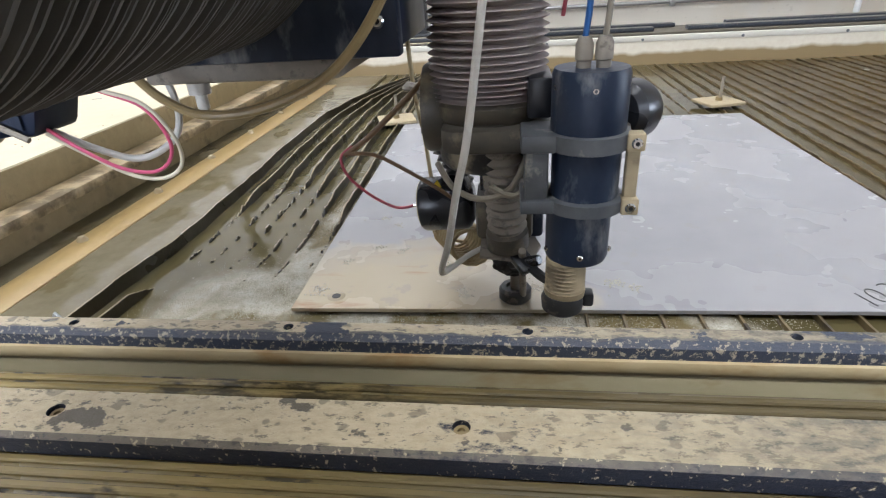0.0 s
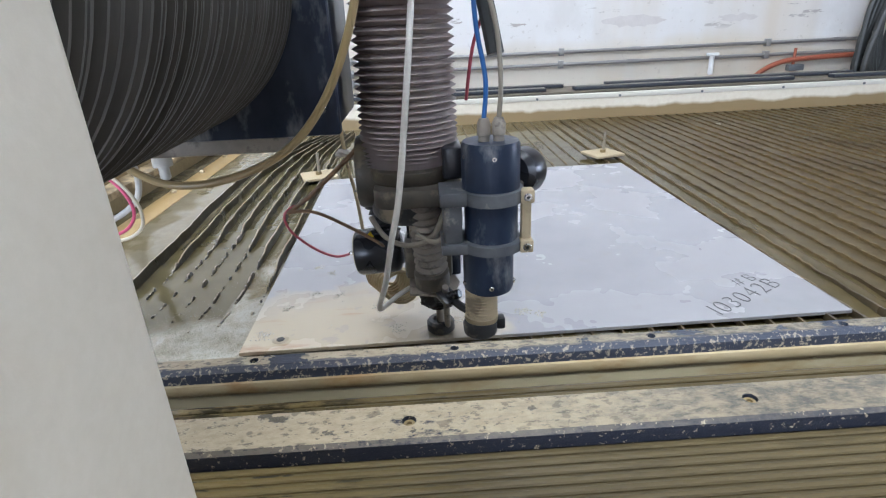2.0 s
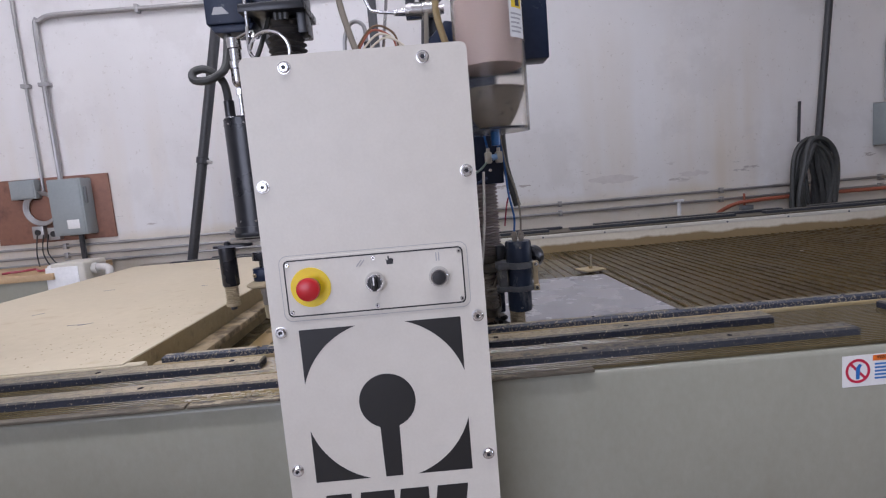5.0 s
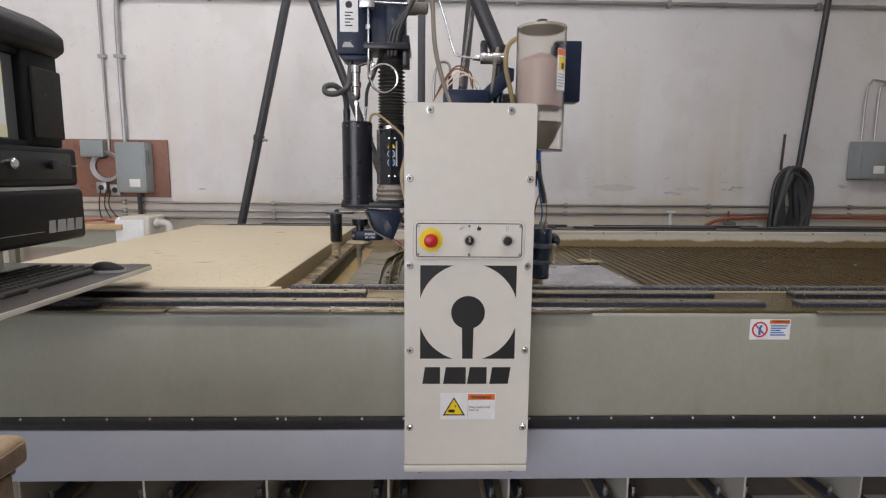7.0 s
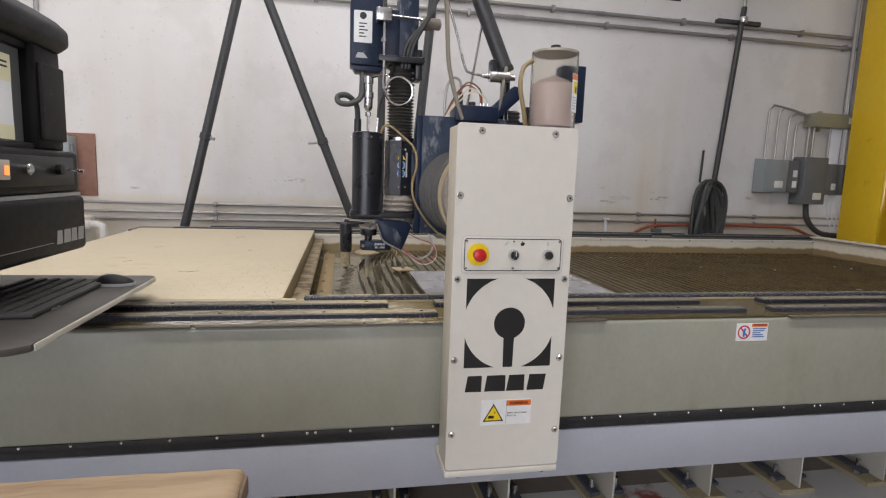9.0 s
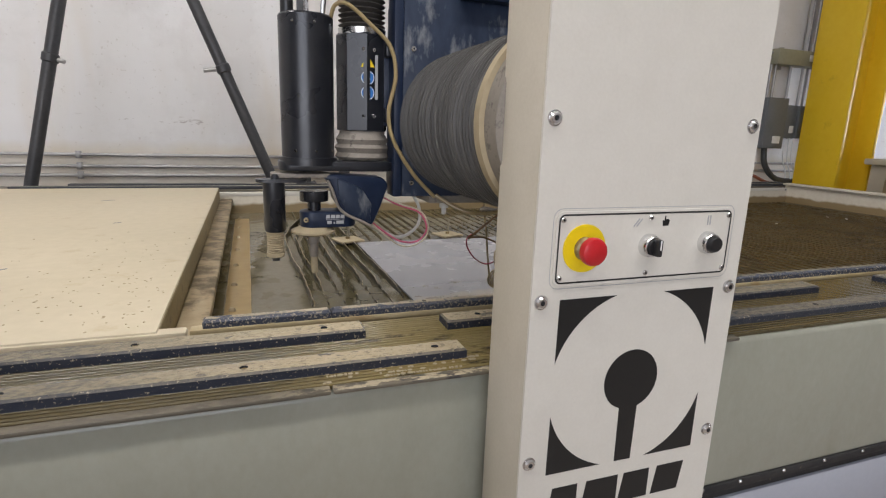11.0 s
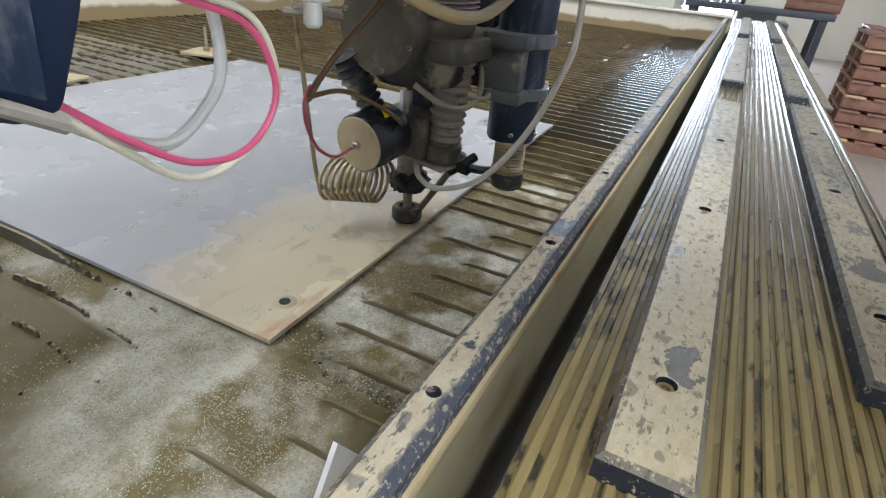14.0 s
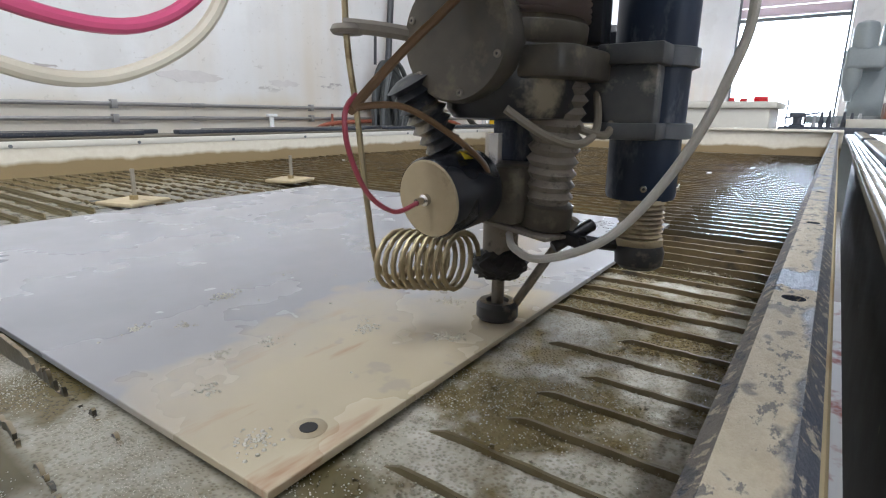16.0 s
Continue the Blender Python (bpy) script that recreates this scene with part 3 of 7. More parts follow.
def hole_plate(x0, x1, y0, y1, z0, z1, holes, r, chamfer):
    """A bar with round holes through it and chamfered long edges."""
    b = bmesh.new()
    yc, half = (y0 + y1) / 2, (y1 - y0) / 2 - chamfer
    n = 24

    def column(x, top):
        z = z1 if top else z0
        w = half if top else half + chamfer
        return [b.verts.new((x, yc - w, z)), b.verts.new((x, yc + w, z))]

    cuts = [x0 + chamfer]
    for h in holes:
        cuts += [h - half, h + half]
    cuts.append(x1 - chamfer)
    for i in range(0, len(cuts), 2):
        a, c = cuts[i], cuts[i + 1]
        b.faces.new([b.verts.new(p) for p in ((a, yc - half, z1), (c, yc - half, z1), (c, yc + half, z1), (a, yc + half, z1))])
    for h in holes:
        ring, square, deep = [], [], []
        for i in range(n):
            a = 2 * math.pi * (i + 0.5) / n
            c, s = math.cos(a), math.sin(a)
            k = half / max(abs(c), abs(s))
            ring.append(b.verts.new((h + r * c, yc + r * s, z1)))
            deep.append(b.verts.new((h + r * c, yc + r * s, z0 + 0.002)))
            square.append(b.verts.new((h + k * c, yc + k * s, z1)))
        corner = {}
        for i in range(n):
            j = (i + 1) % n
            b.faces.new((ring[i], ring[j], square[j], square[i]))
            b.faces.new((deep[i], deep[j], ring[j], ring[i]))
            pi, pj = square[i].co, square[j].co
            if abs(pi.x - pj.x) > 1e-6 and abs(pi.y - pj.y) > 1e-6:
                q = b.verts.new((h + math.copysign(half, pi.x - h if abs(abs(pi.x - h) - half) < 1e-5 else pj.x - h),
                                 yc + math.copysign(half, pi.y - yc if abs(abs(pi.y - yc) - half) < 1e-5 else pj.y - yc), z1))
                b.faces.new((square[i], square[j], q))
        b.faces.new(deep)
    top = [(x0 + chamfer, yc - half, z1), (x1 - chamfer, yc - half, z1), (x1 - chamfer, yc + half, z1), (x0 + chamfer, yc + half, z1)]
    mid = [(x0, y0, z1 - chamfer), (x1, y0, z1 - chamfer), (x1, y1, z1 - chamfer), (x0, y1, z1 - chamfer)]
    low = [(x0, y0, z0), (x1, y0, z0), (x1, y1, z0), (x0, y1, z0)]
    rows = [[b.verts.new(p) for p in row] for row in (top, mid, low)]
    for u, v in zip(rows, rows[1:]):
        for i in range(4):
            j = (i + 1) % 4
            b.faces.new((u[i], v[i], v[j], u[j]))
    b.faces.new(rows[2])
    bmesh.ops.remove_doubles(b, verts=b.verts[:], dist=1e-5)
    b.normal_update()
    for f in b.faces:
        if f.calc_center_median().z > z1 - 1e-5 and f.normal.z < 0:
            f.normal_flip()
    return b


def bellows_profile(r_in, r_out, h0, h1, folds, squeeze=1.0):
    """Folds between two heights; squeeze above 1 packs them towards the end."""
    out = []
    for i in range(2 * folds + 1):
        u = 1 - (1 - i / (2 * folds)) ** squeeze
        out.append((r_out if i % 2 else r_in, h0 + (h1 - h0) * u))
    return out


def socket_screw(name, at, axis, r, parent, material=None):
    b = lathe(at, axis, [(r, 0), (r, r * 0.3), (r * 0.75, r * 0.62), (r * 0.42, r * 0.62), (r * 0.42, r * 0.2), (0.0004, r * 0.2)], 16)
    # black disc put in for the shade inside the screw's recess
    part("socket", lathe(Vector(at) + Vector(axis).normalized() * r * 0.22, axis, [(r * 0.41, 0), (r * 0.41, r * 0.12), (0.0002, r * 0.12)], 6), BLACKPLASTIC, parent)
    return part(name, b, material or CHROME, parent)

# ---- the hall ----
XW, XE, YS, YN, ZC = -6.0, 12.0, -7.0, 3.62, 5.2
solid("floor", box(XW - 0.2, XE + 0.2, YS - 0.2, YN + 0.2, -0.2, 0), FLOOR, "worn concrete floor with red paint stains", "floor", "structure")
solid("ceiling", box(XW - 0.2, XE + 0.2, YS - 0.2, YN + 0.2, ZC, ZC + 0.2), CEILING, "plain white painted ceiling", "ceiling", "structure")
solid("wall_north", box(XW - 0.2, XE + 0.2, YN, YN + 0.2, 0, ZC), OLDWALL, "stained white painted wall with peeling patches", "wall", "structure")
solid("wall_west", box(XW - 0.2, XW, YS, YN, 0, ZC), OLDWALL, "plain white painted wall", "wall", "structure")
b = box(XE, XE + 0.2, YS, 0.52, 0, ZC)
box(XE, XE + 0.2, 2.32, YN, 0, ZC, bm=b)
box(XE, XE + 0.2, 0.52, 2.32, 3.9, ZC, bm=b)
solid("wall_east", b, OLDWALL, "white painted wall with a bright open doorway", "wall", "structure")
# unseen wall, its doorway assumed as the opening for the south daylight
b = box(XW, -5.8, YS - 0.2, YS, 0, ZC)
box(-0.6, XE, YS - 0.2, YS, 0, ZC, bm=b)
box(-5.8, -0.6, YS - 0.2, YS, 3.9, ZC, bm=b)
solid("wall_south", b, OLDWALL, "unseen white wall with an assumed wide doorway", "wall", "structure")
# half-open roll door in the east doorway
door = thing("door_1", (12.05, 1.42, 2.76), "half-open pale pink roll-up door with a steel bottom bar", "door", kind="structure")
PINKDOOR = surface("pale_pink_door_skin", (0.72, 0.58, 0.62), (0.76, 0.62, 0.66), 12, 0.5, 0, 0.05)
for i in range(6):
    part("door_slat", box(12.04, 12.07, 0.56, 2.28, 2.83 + 0.18 * i, 2.83 + 0.18 * i + 0.172, 0.006), PINKDOOR, door)
part("bottom_bar", box(12.02, 12.09, 0.53, 2.31, 2.75, 2.82, 0.008), DARKBOX, door)
for y in (0.53, 2.27):
    part("guide_rail", box(12.0, 12.1, y, y + 0.04, 0, 3.9, 0.004), DARKBOX, door)
solid("backdrop_east", box(15.0, 15.02, -3.5, 6.5, -1, 7), OUTSIDE, "overexposed daylight beyond the east doorway", "backdrop", "structure")
solid("ground_outside", box(12.2, 15.0, -3.5, 6.5, -0.2, -0.02), FLOOR, "pale concrete apron outside the doorway", "ground", "structure")

solid("floor_paint", box(0.2, 3.4, 0.2, 0.66, 0.0, 0.004), FLOORPAINT, "patch of white floor paint stained red", "floor", "structure")

# conduits along the north wall
for i, (z, x0, x1, y) in enumerate(((2.93, -0.3, 4.80, 3.585), (2.828, -2.45, 5.1, 3.59), (1.04, -6, 4.95, 3.6), (0.965, -6, 4.95, 3.6), (0.905, -6, 0.2, 3.6))):
    r = 0.018 if z > 2 else 0.011
    pipe = thing("conduit", (x0, y, z), "grey metal conduit clipped along the white wall", "conduit", "wall conduits")
    part("pipe", rod((x0, y, z), (x1, y, z), r, 12), CONDUIT, pipe)
    x = x0 + 0.4
    while x < x1:
        part("clip", box(x, x + 0.03, y - r - 0.003, 3.62, z - r - 0.012, z + r + 0.012, 0.002), CONDUIT, pipe)
        part("coupling", rod((x + 0.45, y, z), (x + 0.53, y, z), r * 1.25, 12), CONDUIT, pipe)
        x += 1.35
for pts, r, label in ((((-2.83, 3.59, 1.5), (-2.83, 3.59, 2.68), (-2.79, 3.59, 2.79), (-2.69, 3.59, 2.826), (-2.45, 3.59, 2.828)), 0.02, "bent steel conduit rising from the switch box"),
                      (((-2.98, 3.595, 1.5), (-2.98, 3.595, 3.6)), 0.012, "thin straight steel conduit on the wall")):
    pipe = thing("conduit", pts[0], label, "conduit", "wall conduits")
    part("pipe", tube(pts, r, 4), CONDUIT, pipe)
    part("clip", box(pts[0][0] - r - 0.02, pts[0][0] + r + 0.02, 3.59 - r - 0.003, 3.62, 2.3, 2.33, 0.002), CONDUIT, pipe)
# white fitting on the lower conduits
tap = thing("pipe_tap", (2.148, 3.58, 0.9), "small white plastic tap on the wall pipes", "tap")
part("body", rod((2.148, 3.58, 0.86), (2.148, 3.58, 0.975), 0.016, 14, chamfer=0.004), WHITEPAINT, tap)
part("handle", box(2.11, 2.186, 3.56, 3.59, 0.975, 0.995, 0.006), WHITEPAINT, tap)
hose = thing("orange_hose", (2.5, 3.57, 0.9), "orange rubber air hose drooping along the wall", "hose")
part("line", tube(((2.35, 3.5, 0.72), (2.44, 3.55, 0.84), (2.6, 3.57, 0.915), (2.8, 3.57, 0.935), (3.2, 3.57, 0.945), (3.9, 3.57, 0.945), (4.3, 3.57, 0.93), (4.55, 3.56, 0.85), (4.9, 3.55, 0.78)), 0.016), HOSEORANGE, hose)
part("valve", box(2.66, 2.76, 3.55, 3.6, 0.86, 0.9, 0.008), DARKBOX, hose)
part("post", rod((2.69, 3.57, 0.87), (2.69, 3.57, 1.0), 0.009), HOSEORANGE, hose)
# pale peeling patches
for x, z, w, h in ((1.62, 1.205, 0.5, 0.05), (2.3, 1.2, 0.34, 0.028)):
    pts = [(w / 2 * math.cos(a) * (0.75 + 0.3 * noise.noise((x * 9 + math.cos(a) * 2, math.sin(a) * 2, 0.3))), h * math.sin(a) * (0.7 + 0.5 * noise.noise((x * 5, math.cos(a) * 3, math.sin(a) * 3)))) for a in (2 * math.pi * i / 40 for i in range(40))]
    solid("peeling_paint", outline(pts, 0.003, front(x, 3.62, z)), surface("bare_plaster", (0.58, 0.54, 0.51), (0.66, 0.62, 0.59), 30, 0.8, 0, 0.4), "patch of flaking paint on the white wall", "stain", "structure", (x, 3.62, z))

# lower ends of two large black painted strokes high on the wall
mark = thing("wall_lettering", (2.3, 3.618, 3.125), "large black slanted strokes painted high on the wall", "sign")
part("stroke", outline([(-0.506, 0.0), (-0.150, 0.0), (0.27, 0.7), (-0.086, 0.7)], 0.002, front(2.3, 3.62, 3.125)), BLACKPRINT, mark)
part("stroke", outline([(0.126, 0.0), (0.491, 0.0), (0.06, 0.7), (-0.30, 0.7)], 0.003, front(2.3, 3.62, 3.125)), BLACKPRINT, mark)

# switch board at the west
board = thing("backing_board", (-2.73, 3.6, 1.086), "red-brown plywood board screwed to the wall", "board")
part("panel", box(-3.4, -2.465, 3.6, 3.62, 1.086, 1.6, 0.002), PLYWOOD, board)
def wall_box(x0, x1, z0, z1, depth, material, label, lever=True, plates=1):
    t = thing("switch_box", ((x0 + x1) / 2, YN, z0), label, "electrical box", "wall switch boxes")
    y = YN - 0.02 - depth
    part("case", box(x0, x1, y, YN - 0.02, z0, z1, 0.006), material, t)
    part("door", box(x0 + 0.012, x1 - 0.012, y - 0.006, y, z0 + 0.012, z1 - 0.012, 0.004), material, t)
    part("back_plate", box(x0 + 0.02, x1 - 0.02, YN - 0.02, YN, z0 - 0.01, z1 + 0.01), CONDUIT, t)
    if lever:
        part("lever", box(x1, x1 + 0.018, y + 0.02, y + 0.045, z0 + (z1 - z0) * 0.55, z0 + (z1 - z0) * 0.85, 0.005), DARKBOX, t)
    for i in range(plates):
        w = (x1 - x0) * 0.36
        part("rating_plate", box(x0 + (x1 - x0) * 0.45, x0 + (x1 - x0) * 0.45 + w, y - 0.008, y - 0.006, z0 + 0.05 + 0.11 * i, z0 + 0.12 + 0.11 * i, 0.001), WHITEPAINT, t, "small white rating label")
    return t
wall_box(-2.86, -2.6, 1.13, 1.57, 0.14, GREYBOX, "grey-green steel disconnect switch box on the board", plates=1)
wall_box(-3.2, -3.0, 1.44, 1.59, 0.07, GREYBOX, "small square grey junction box on the board", False, 0)
for x, z in ((-3.05, 1.17), (-2.93, 1.15)):
    t = thing("wall_socket", (x, 3.6, z), "steel socket box with a round black outlet", "socket", "wall sockets")
    part("plate", box(x - 0.045, x + 0.045, 3.55, 3.6, z - 0.05, z + 0.05, 0.004), CONDUIT, t)
    part("outlet", rod((x, 3.55, z), (x, 3.545, z), 0.024, 16), BLACKPLASTIC, t)
t = thing("coiled_cord", (-3.02, 3.57, 1.35), "loop of grey flexible cord hung on the board", "cord")
for i in range(4):
    r = 0.11 + 0.008 * i
    part("loop", tube([(-3.0 + r * math.cos(a), 3.575 - 0.006 * i, 1.36 + r * math.sin(a)) for a in (radians(40 + 24 * k) for k in range(13))], 0.007, 3, 8), CONDUIT, t)
t = thing("hanging_cord", (-3.04, 3.57, 0.8), "thin black cords hanging from the sockets", "cord")
for dx in (0, 0.05, 0.09):
    part("strand", tube(((-3.06 + dx, 3.55, 1.15), (-3.05 + dx, 3.5, 1.0), (-2.98 + dx * 2, 3.42, 0.86)), 0.005, 5, 6), BLACKPLASTIC, t)
part("strand", rod((-2.72, 3.56, 1.13), (-2.72, 3.56, 0.7), 0.02, 10), BLACKPIPE, t)

# the row of switch boxes at the east
wall_box(3.79, 4.07, 1.305, 1.64, 0.15, GREYBOX, "light grey-green steel disconnect box on the white wall", plates=1)
wall_box(4.09, 4.235, 1.31, 1.64, 0.12, DARKBOX, "narrow dark grey starter box with white labels", plates=2)
wall_box(4.255, 4.54, 1.195, 1.68, 0.16, DARKBOX, "large dark grey disconnect box with a lever", plates=1)
wall_box(4.565, 4.725, 1.30, 1.62, 0.12, DARKBOX, "dark grey fused switch box with a label", plates=1)
wall_box(4.75, 4.91, 1.30, 1.62, 0.12, DARKBOX, "dark grey fused switch box with a label", plates=1)
t = thing("wireway", (4.65, 3.55, 1.99), "olive square steel wireway above the switch boxes", "wireway")
part("trough", box(4.33, 5.0, 3.46, 3.6, 1.995, 2.135, 0.004), TROUGH, t)
part("cover_plate", box(4.74, 4.84, 3.455, 3.46, 2.04, 2.10, 0.001), WHITEPAINT, t)
part("hanger", box(4.5, 4.53, 3.58, 3.62, 1.96, 2.17), CONDUIT, t)
for x, top in ((3.86, 2.19), (3.98, 2.17), (4.11, 2.12), (4.20, 2.05)):
    pipe = thing("conduit", (x, 3.55, 1.67), "thin grey bent conduit from a switch box to the wireway", "conduit", "switch box conduits")
    part("pipe", tube(((x, 3.55, 1.66), (x, 3.55, top - 0.1), (x + 0.03, 3.55, top - 0.02), (x + 0.1, 3.55, top), (4.35, 3.53, min(top, 2.10))), 0.011, 6, 8), CONDUIT, pipe)
for x in (4.36, 4.42, 4.62, 4.79, 4.86):
    pipe = thing("conduit", (x, 3.55, 1.66), "straight galvanised conduit under the wireway", "conduit", "switch box conduits")
    part("pipe", rod((x, 3.55, 1.61), (x, 3.55, 2.0), 0.014, 10), CONDUIT, pipe)
for x in (4.80, 4.87, 4.95):
    pipe = thing("conduit", (x, 3.57, 2.2), "vertical galvanised conduit beside the yellow column", "conduit", "column conduits")
    part("pipe", rod((x, 3.57, 2.13), (x, 3.57, 5.2), 0.02, 10), CONDUIT, pipe)
t = thing("flexible_conduit", (4.6, 3.5, 0.8), "thick black flexible conduit below the switch box", "conduit")
part("line", tube(((4.40, 3.52, 1.20), (4.41, 3.5, 1.05), (4.50, 3.48, 0.93), (4.66, 3.48, 0.875), (5.05, 3.48, 0.86)), 0.028), CABLE, t)
t = thing("loose_wire", (5.05, 3.5, 0.8), "thin white wires hanging by the column", "wire")
for dx in (0, 0.06, 0.12):
    part("strand", tube(((4.66 + dx, 3.52, 1.31), (4.65 + dx, 3.5, 1.1), (4.70 + dx, 3.48, 0.95), (4.68 + dx * 2, 3.46, 0.75)), 0.006, 5, 6), WHITEPAINT, t)
# yellow column with its flange edge, and the pale pipe beside it
col = thing("yellow_column", (4.95, 3.2, 0), "tall yellow painted steel column with flanges", "column")
part("flange", box(4.71, 4.75, 2.98, 3.40, 0, ZC, 0.004), YELLOW, col)
part("web", box(4.75, 5.16, 3.17, 3.21, 0, ZC, 0.004), YELLOW, col)
part("flange", box(5.16, 5.20, 2.98, 3.40, 0, ZC, 0.004), YELLOW, col)
post = thing("machine_post", (4.85, 2.45, 0), "dirty white machine casing with pipe clamps", "machine")
part("casing", lathe((4.85, 2.45, 0), (0, 0, 1), [(0.16, 0), (0.16, 0.95), (0.15, 1.0), (0.12, 1.02), (0.12, 1.28), (0.1, 1.3)], 24), DRYMUD, post)
part("collar", rod((4.85, 2.45, 1.28), (4.85, 2.45, 1.42), 0.06, 16, chamfer=0.01), BEIGE, post)
part("clamp", box(4.72, 4.8, 2.33, 2.4, 1.28, 1.4, 0.008), BLACKPLASTIC, post)
# black standpipe with the hose coil on it
sp = thing("standpipe", (3.16, 3.52, 0), "tall black steel standpipe strutted to the wall", "pipe")
part("pipe", rod((3.16, 3.52, 0), (3.42, 3.52, 3.1), 0.026, 14), BLACKPIPE, sp)
part("pipe_top", rod((3.42, 3.52, 3.08), (3.42, 3.52, 5.1), 0.018, 14), CONDUIT, sp)
part("strut", box(3.18, 3.66, 3.56, 3.62, 2.95, 2.99, 0.004), BLACKPIPE, sp)
part("clamp", rod((3.41, 3.50, 2.95), (3.412, 3.50, 3.0), 0.036, 14), STEEL, sp)
coil = thing("hose_coil", (3.14, 3.4, 0.9), "coil of dark grey-green hose hung on the standpipe", "hose")
part("hook", rod((3.10, 3.5, 1.38), (3.11, 3.5, 1.70), 0.012, 10), BLACKPIPE, coil)
rng = random.Random(5)
for i in range(11):
    y = 3.47 - 0.014 * i
    w = 0.06 + 0.09 * (i % 6) / 5 + rng.uniform(-0.01, 0.01)
    low = 0.70 + rng.uniform(-0.04, 0.05)
    top = 1.40 - 0.012 * (i % 5)
    pts = [(3.14 + w * math.sin(a) * (1.0 + 0.25 * (1 - math.cos(a)) / 2) + 0.02 * math.cos(3 * a + i), y, (top + low) / 2 + (top - low) / 2 * math.cos(a)) for a in (2 * math.pi * k / 18 for k in range(19))]
    part("loop", tube(pts, 0.019, 3, 8), CABLE, coil)

# slanting poles behind the machine
for p0, p1, label, name in (((-1.862, 3.07, 0.0), (-1.155, 3.07, 2.95), "slanting black steel pole with a welded joint", "support_pole"),
                            ((0.02, 3.07, 0.0), (-1.14, 3.07, 2.95), "slanting black steel pole with a short peg", "support_pole"),
                            ((0.056, 2.765, 0.93), (0.235, 2.765, 3.05), "slanting black steel pole on the far beam", "support_pole")):
    t = thing(name, p0, label, "pole", "slanting poles")
    a, c = Vector(p0), Vector(p1)
    part("shaft", rod(a, c, 0.034, 16), BLACKPIPE, t)
    j = a.lerp(c, (1.59 - a.z) / (c.z - a.z))
    part("joint", rod(j - (c - a).normalized() * 0.025, j + (c - a).normalized() * 0.025, 0.042, 16, chamfer=0.006), BLACKPIPE, t)
    part("peg", rod(j, j + Vector((-0.11 if p1[0] < p0[0] else 0.07, -0.02, -0.02)), 0.012, 8), CONDUIT, t)
    part("foot", lathe((a.x, a.y, a.z), (0, 0, 1), [(0.07, -0.001), (0.07, 0.015), (0.04, 0.02), (0.036, 0.06)], 16), BLACKPIPE, t)

post = thing("upright_post", (-0.167, 2.765, 0.93), "upright black square steel post on the far beam", "post")
part("shaft", box(-0.195, -0.139, 2.74, 2.79, 0.93, 3.1, 0.004), BLACKPIPE, post)
part("base_plate", box(-0.225, -0.109, 2.72, 2.81, 0.9295, 0.942, 0.003), BLACKPIPE, post)
for x in (-0.213, -0.121):
    part("bolt", rod((x, 2.735, 0.942), (x, 2.735, 0.954), 0.008, 6), STEEL, post)

# ---- the machine ----
X0, X1 = -1.78, 3.62
beam = thing("machine_beam", (0.6, 0.27, 0.36), "long olive grey painted steel machine beam", "machine frame")
part("body", box(-2.4, 3.9, 0.160, 0.350, 0.582, 0.905, 0.012, segments=3), OLIVE, beam)
part("top_plate", box(-2.4, 3.9, 0.338, 0.413, 0.893, 0.9049, 0.002), MATEDGE, beam, "muddy overhanging top plate")
part("rubber_seal", box(-2.4, 3.9, 0.172, 0.35, 0.542, 0.582), RUBBER, beam)
# black plate puts the shade on the beam's back into its colour
part("shaded_back_face", box(-2.4, 3.9, 0.3505, 0.356, 0.375, 0.892, 0.001), RUBBER, beam, "back face coloured black for the shade in the gap")
part("seal_lip", box(-2.4, 3.9, 0.158, 0.172, 0.566, 0.586, 0.003), RUBBER, beam, "black rubber lip under the painted face")
part("lower_channel", box(-2.4, 3.9, 0.165, 0.35, 0.380, 0.542, 0.004), BLUEGREY, beam, "blue-grey lower channel")
screw = lathe((0, 0, 0), (0, -1, 0), [(0.0045, 0), (0.0045, 0.002), (0.002, 0.004)], 10)
for v in screw.verts:
    v.co += Vector((-2.3, 0.158, 0.5815))
first = part("rivet", screw, CHROME, beam)
x = -2.3 + 0.125
n = 1
while x < 3.85:
    for dx in ((0, 0.024) if n % 7 == 0 else (0,)):
        ob = new("rivet", first.data)
        ob.parent = beam
        ob.location = (x + dx + 2.3, 0, 0)
    x += 0.125
    n += 1
# warning label on the beam
lab = thing("warning_label", (0.912, 0.158, 0.853), "white warning label with an orange header and a red no-climbing sign", "label")
part("card", outline(rounded(0.122, 0.062, 0.002, 2), 0.0008, front(0.913, 0.1600, 0.857)), WHITEPAINT, lab)
part("header", outline([(-0.002, 0.018), (0.058, 0.018), (0.058, 0.029), (-0.002, 0.029)], 0.0004, front(0.913, 0.1592, 0.857)), ORANGE, lab)
part("print", bars((0.05, 0.045, 0.03, 0.04, 0.046), 0.0035, 0.0035, front(0.915, 0.1592, 0.870)), BLUEPRINT, lab, "blue lines of small print")
part("sign", lathe((0.882, 0.1592, 0.857), (0, -1, 0), [(0.024, 0), (0.024, 0.0004), (0.019, 0.0004), (0.019, 0)], 32, caps=False), REDPRINT, lab)
part("slash", outline([(-0.018, 0.015), (0.014, -0.018), (0.018, -0.015), (-0.014, 0.018)], 0.0004, front(0.882, 0.1591, 0.857)), REDPRINT, lab)
part("pictogram", outline([(-0.004, -0.016), (0.003, -0.016), (0.004, 0.004), (0.008, 0.012), (0.002, 0.014), (-0.004, 0.006)], 0.0003, front(0.882, 0.15895, 0.857)), BLUEPRINT, lab)
b = lettering("WARNING", 0.010, front(0.918, 0.1587, 0.8785))
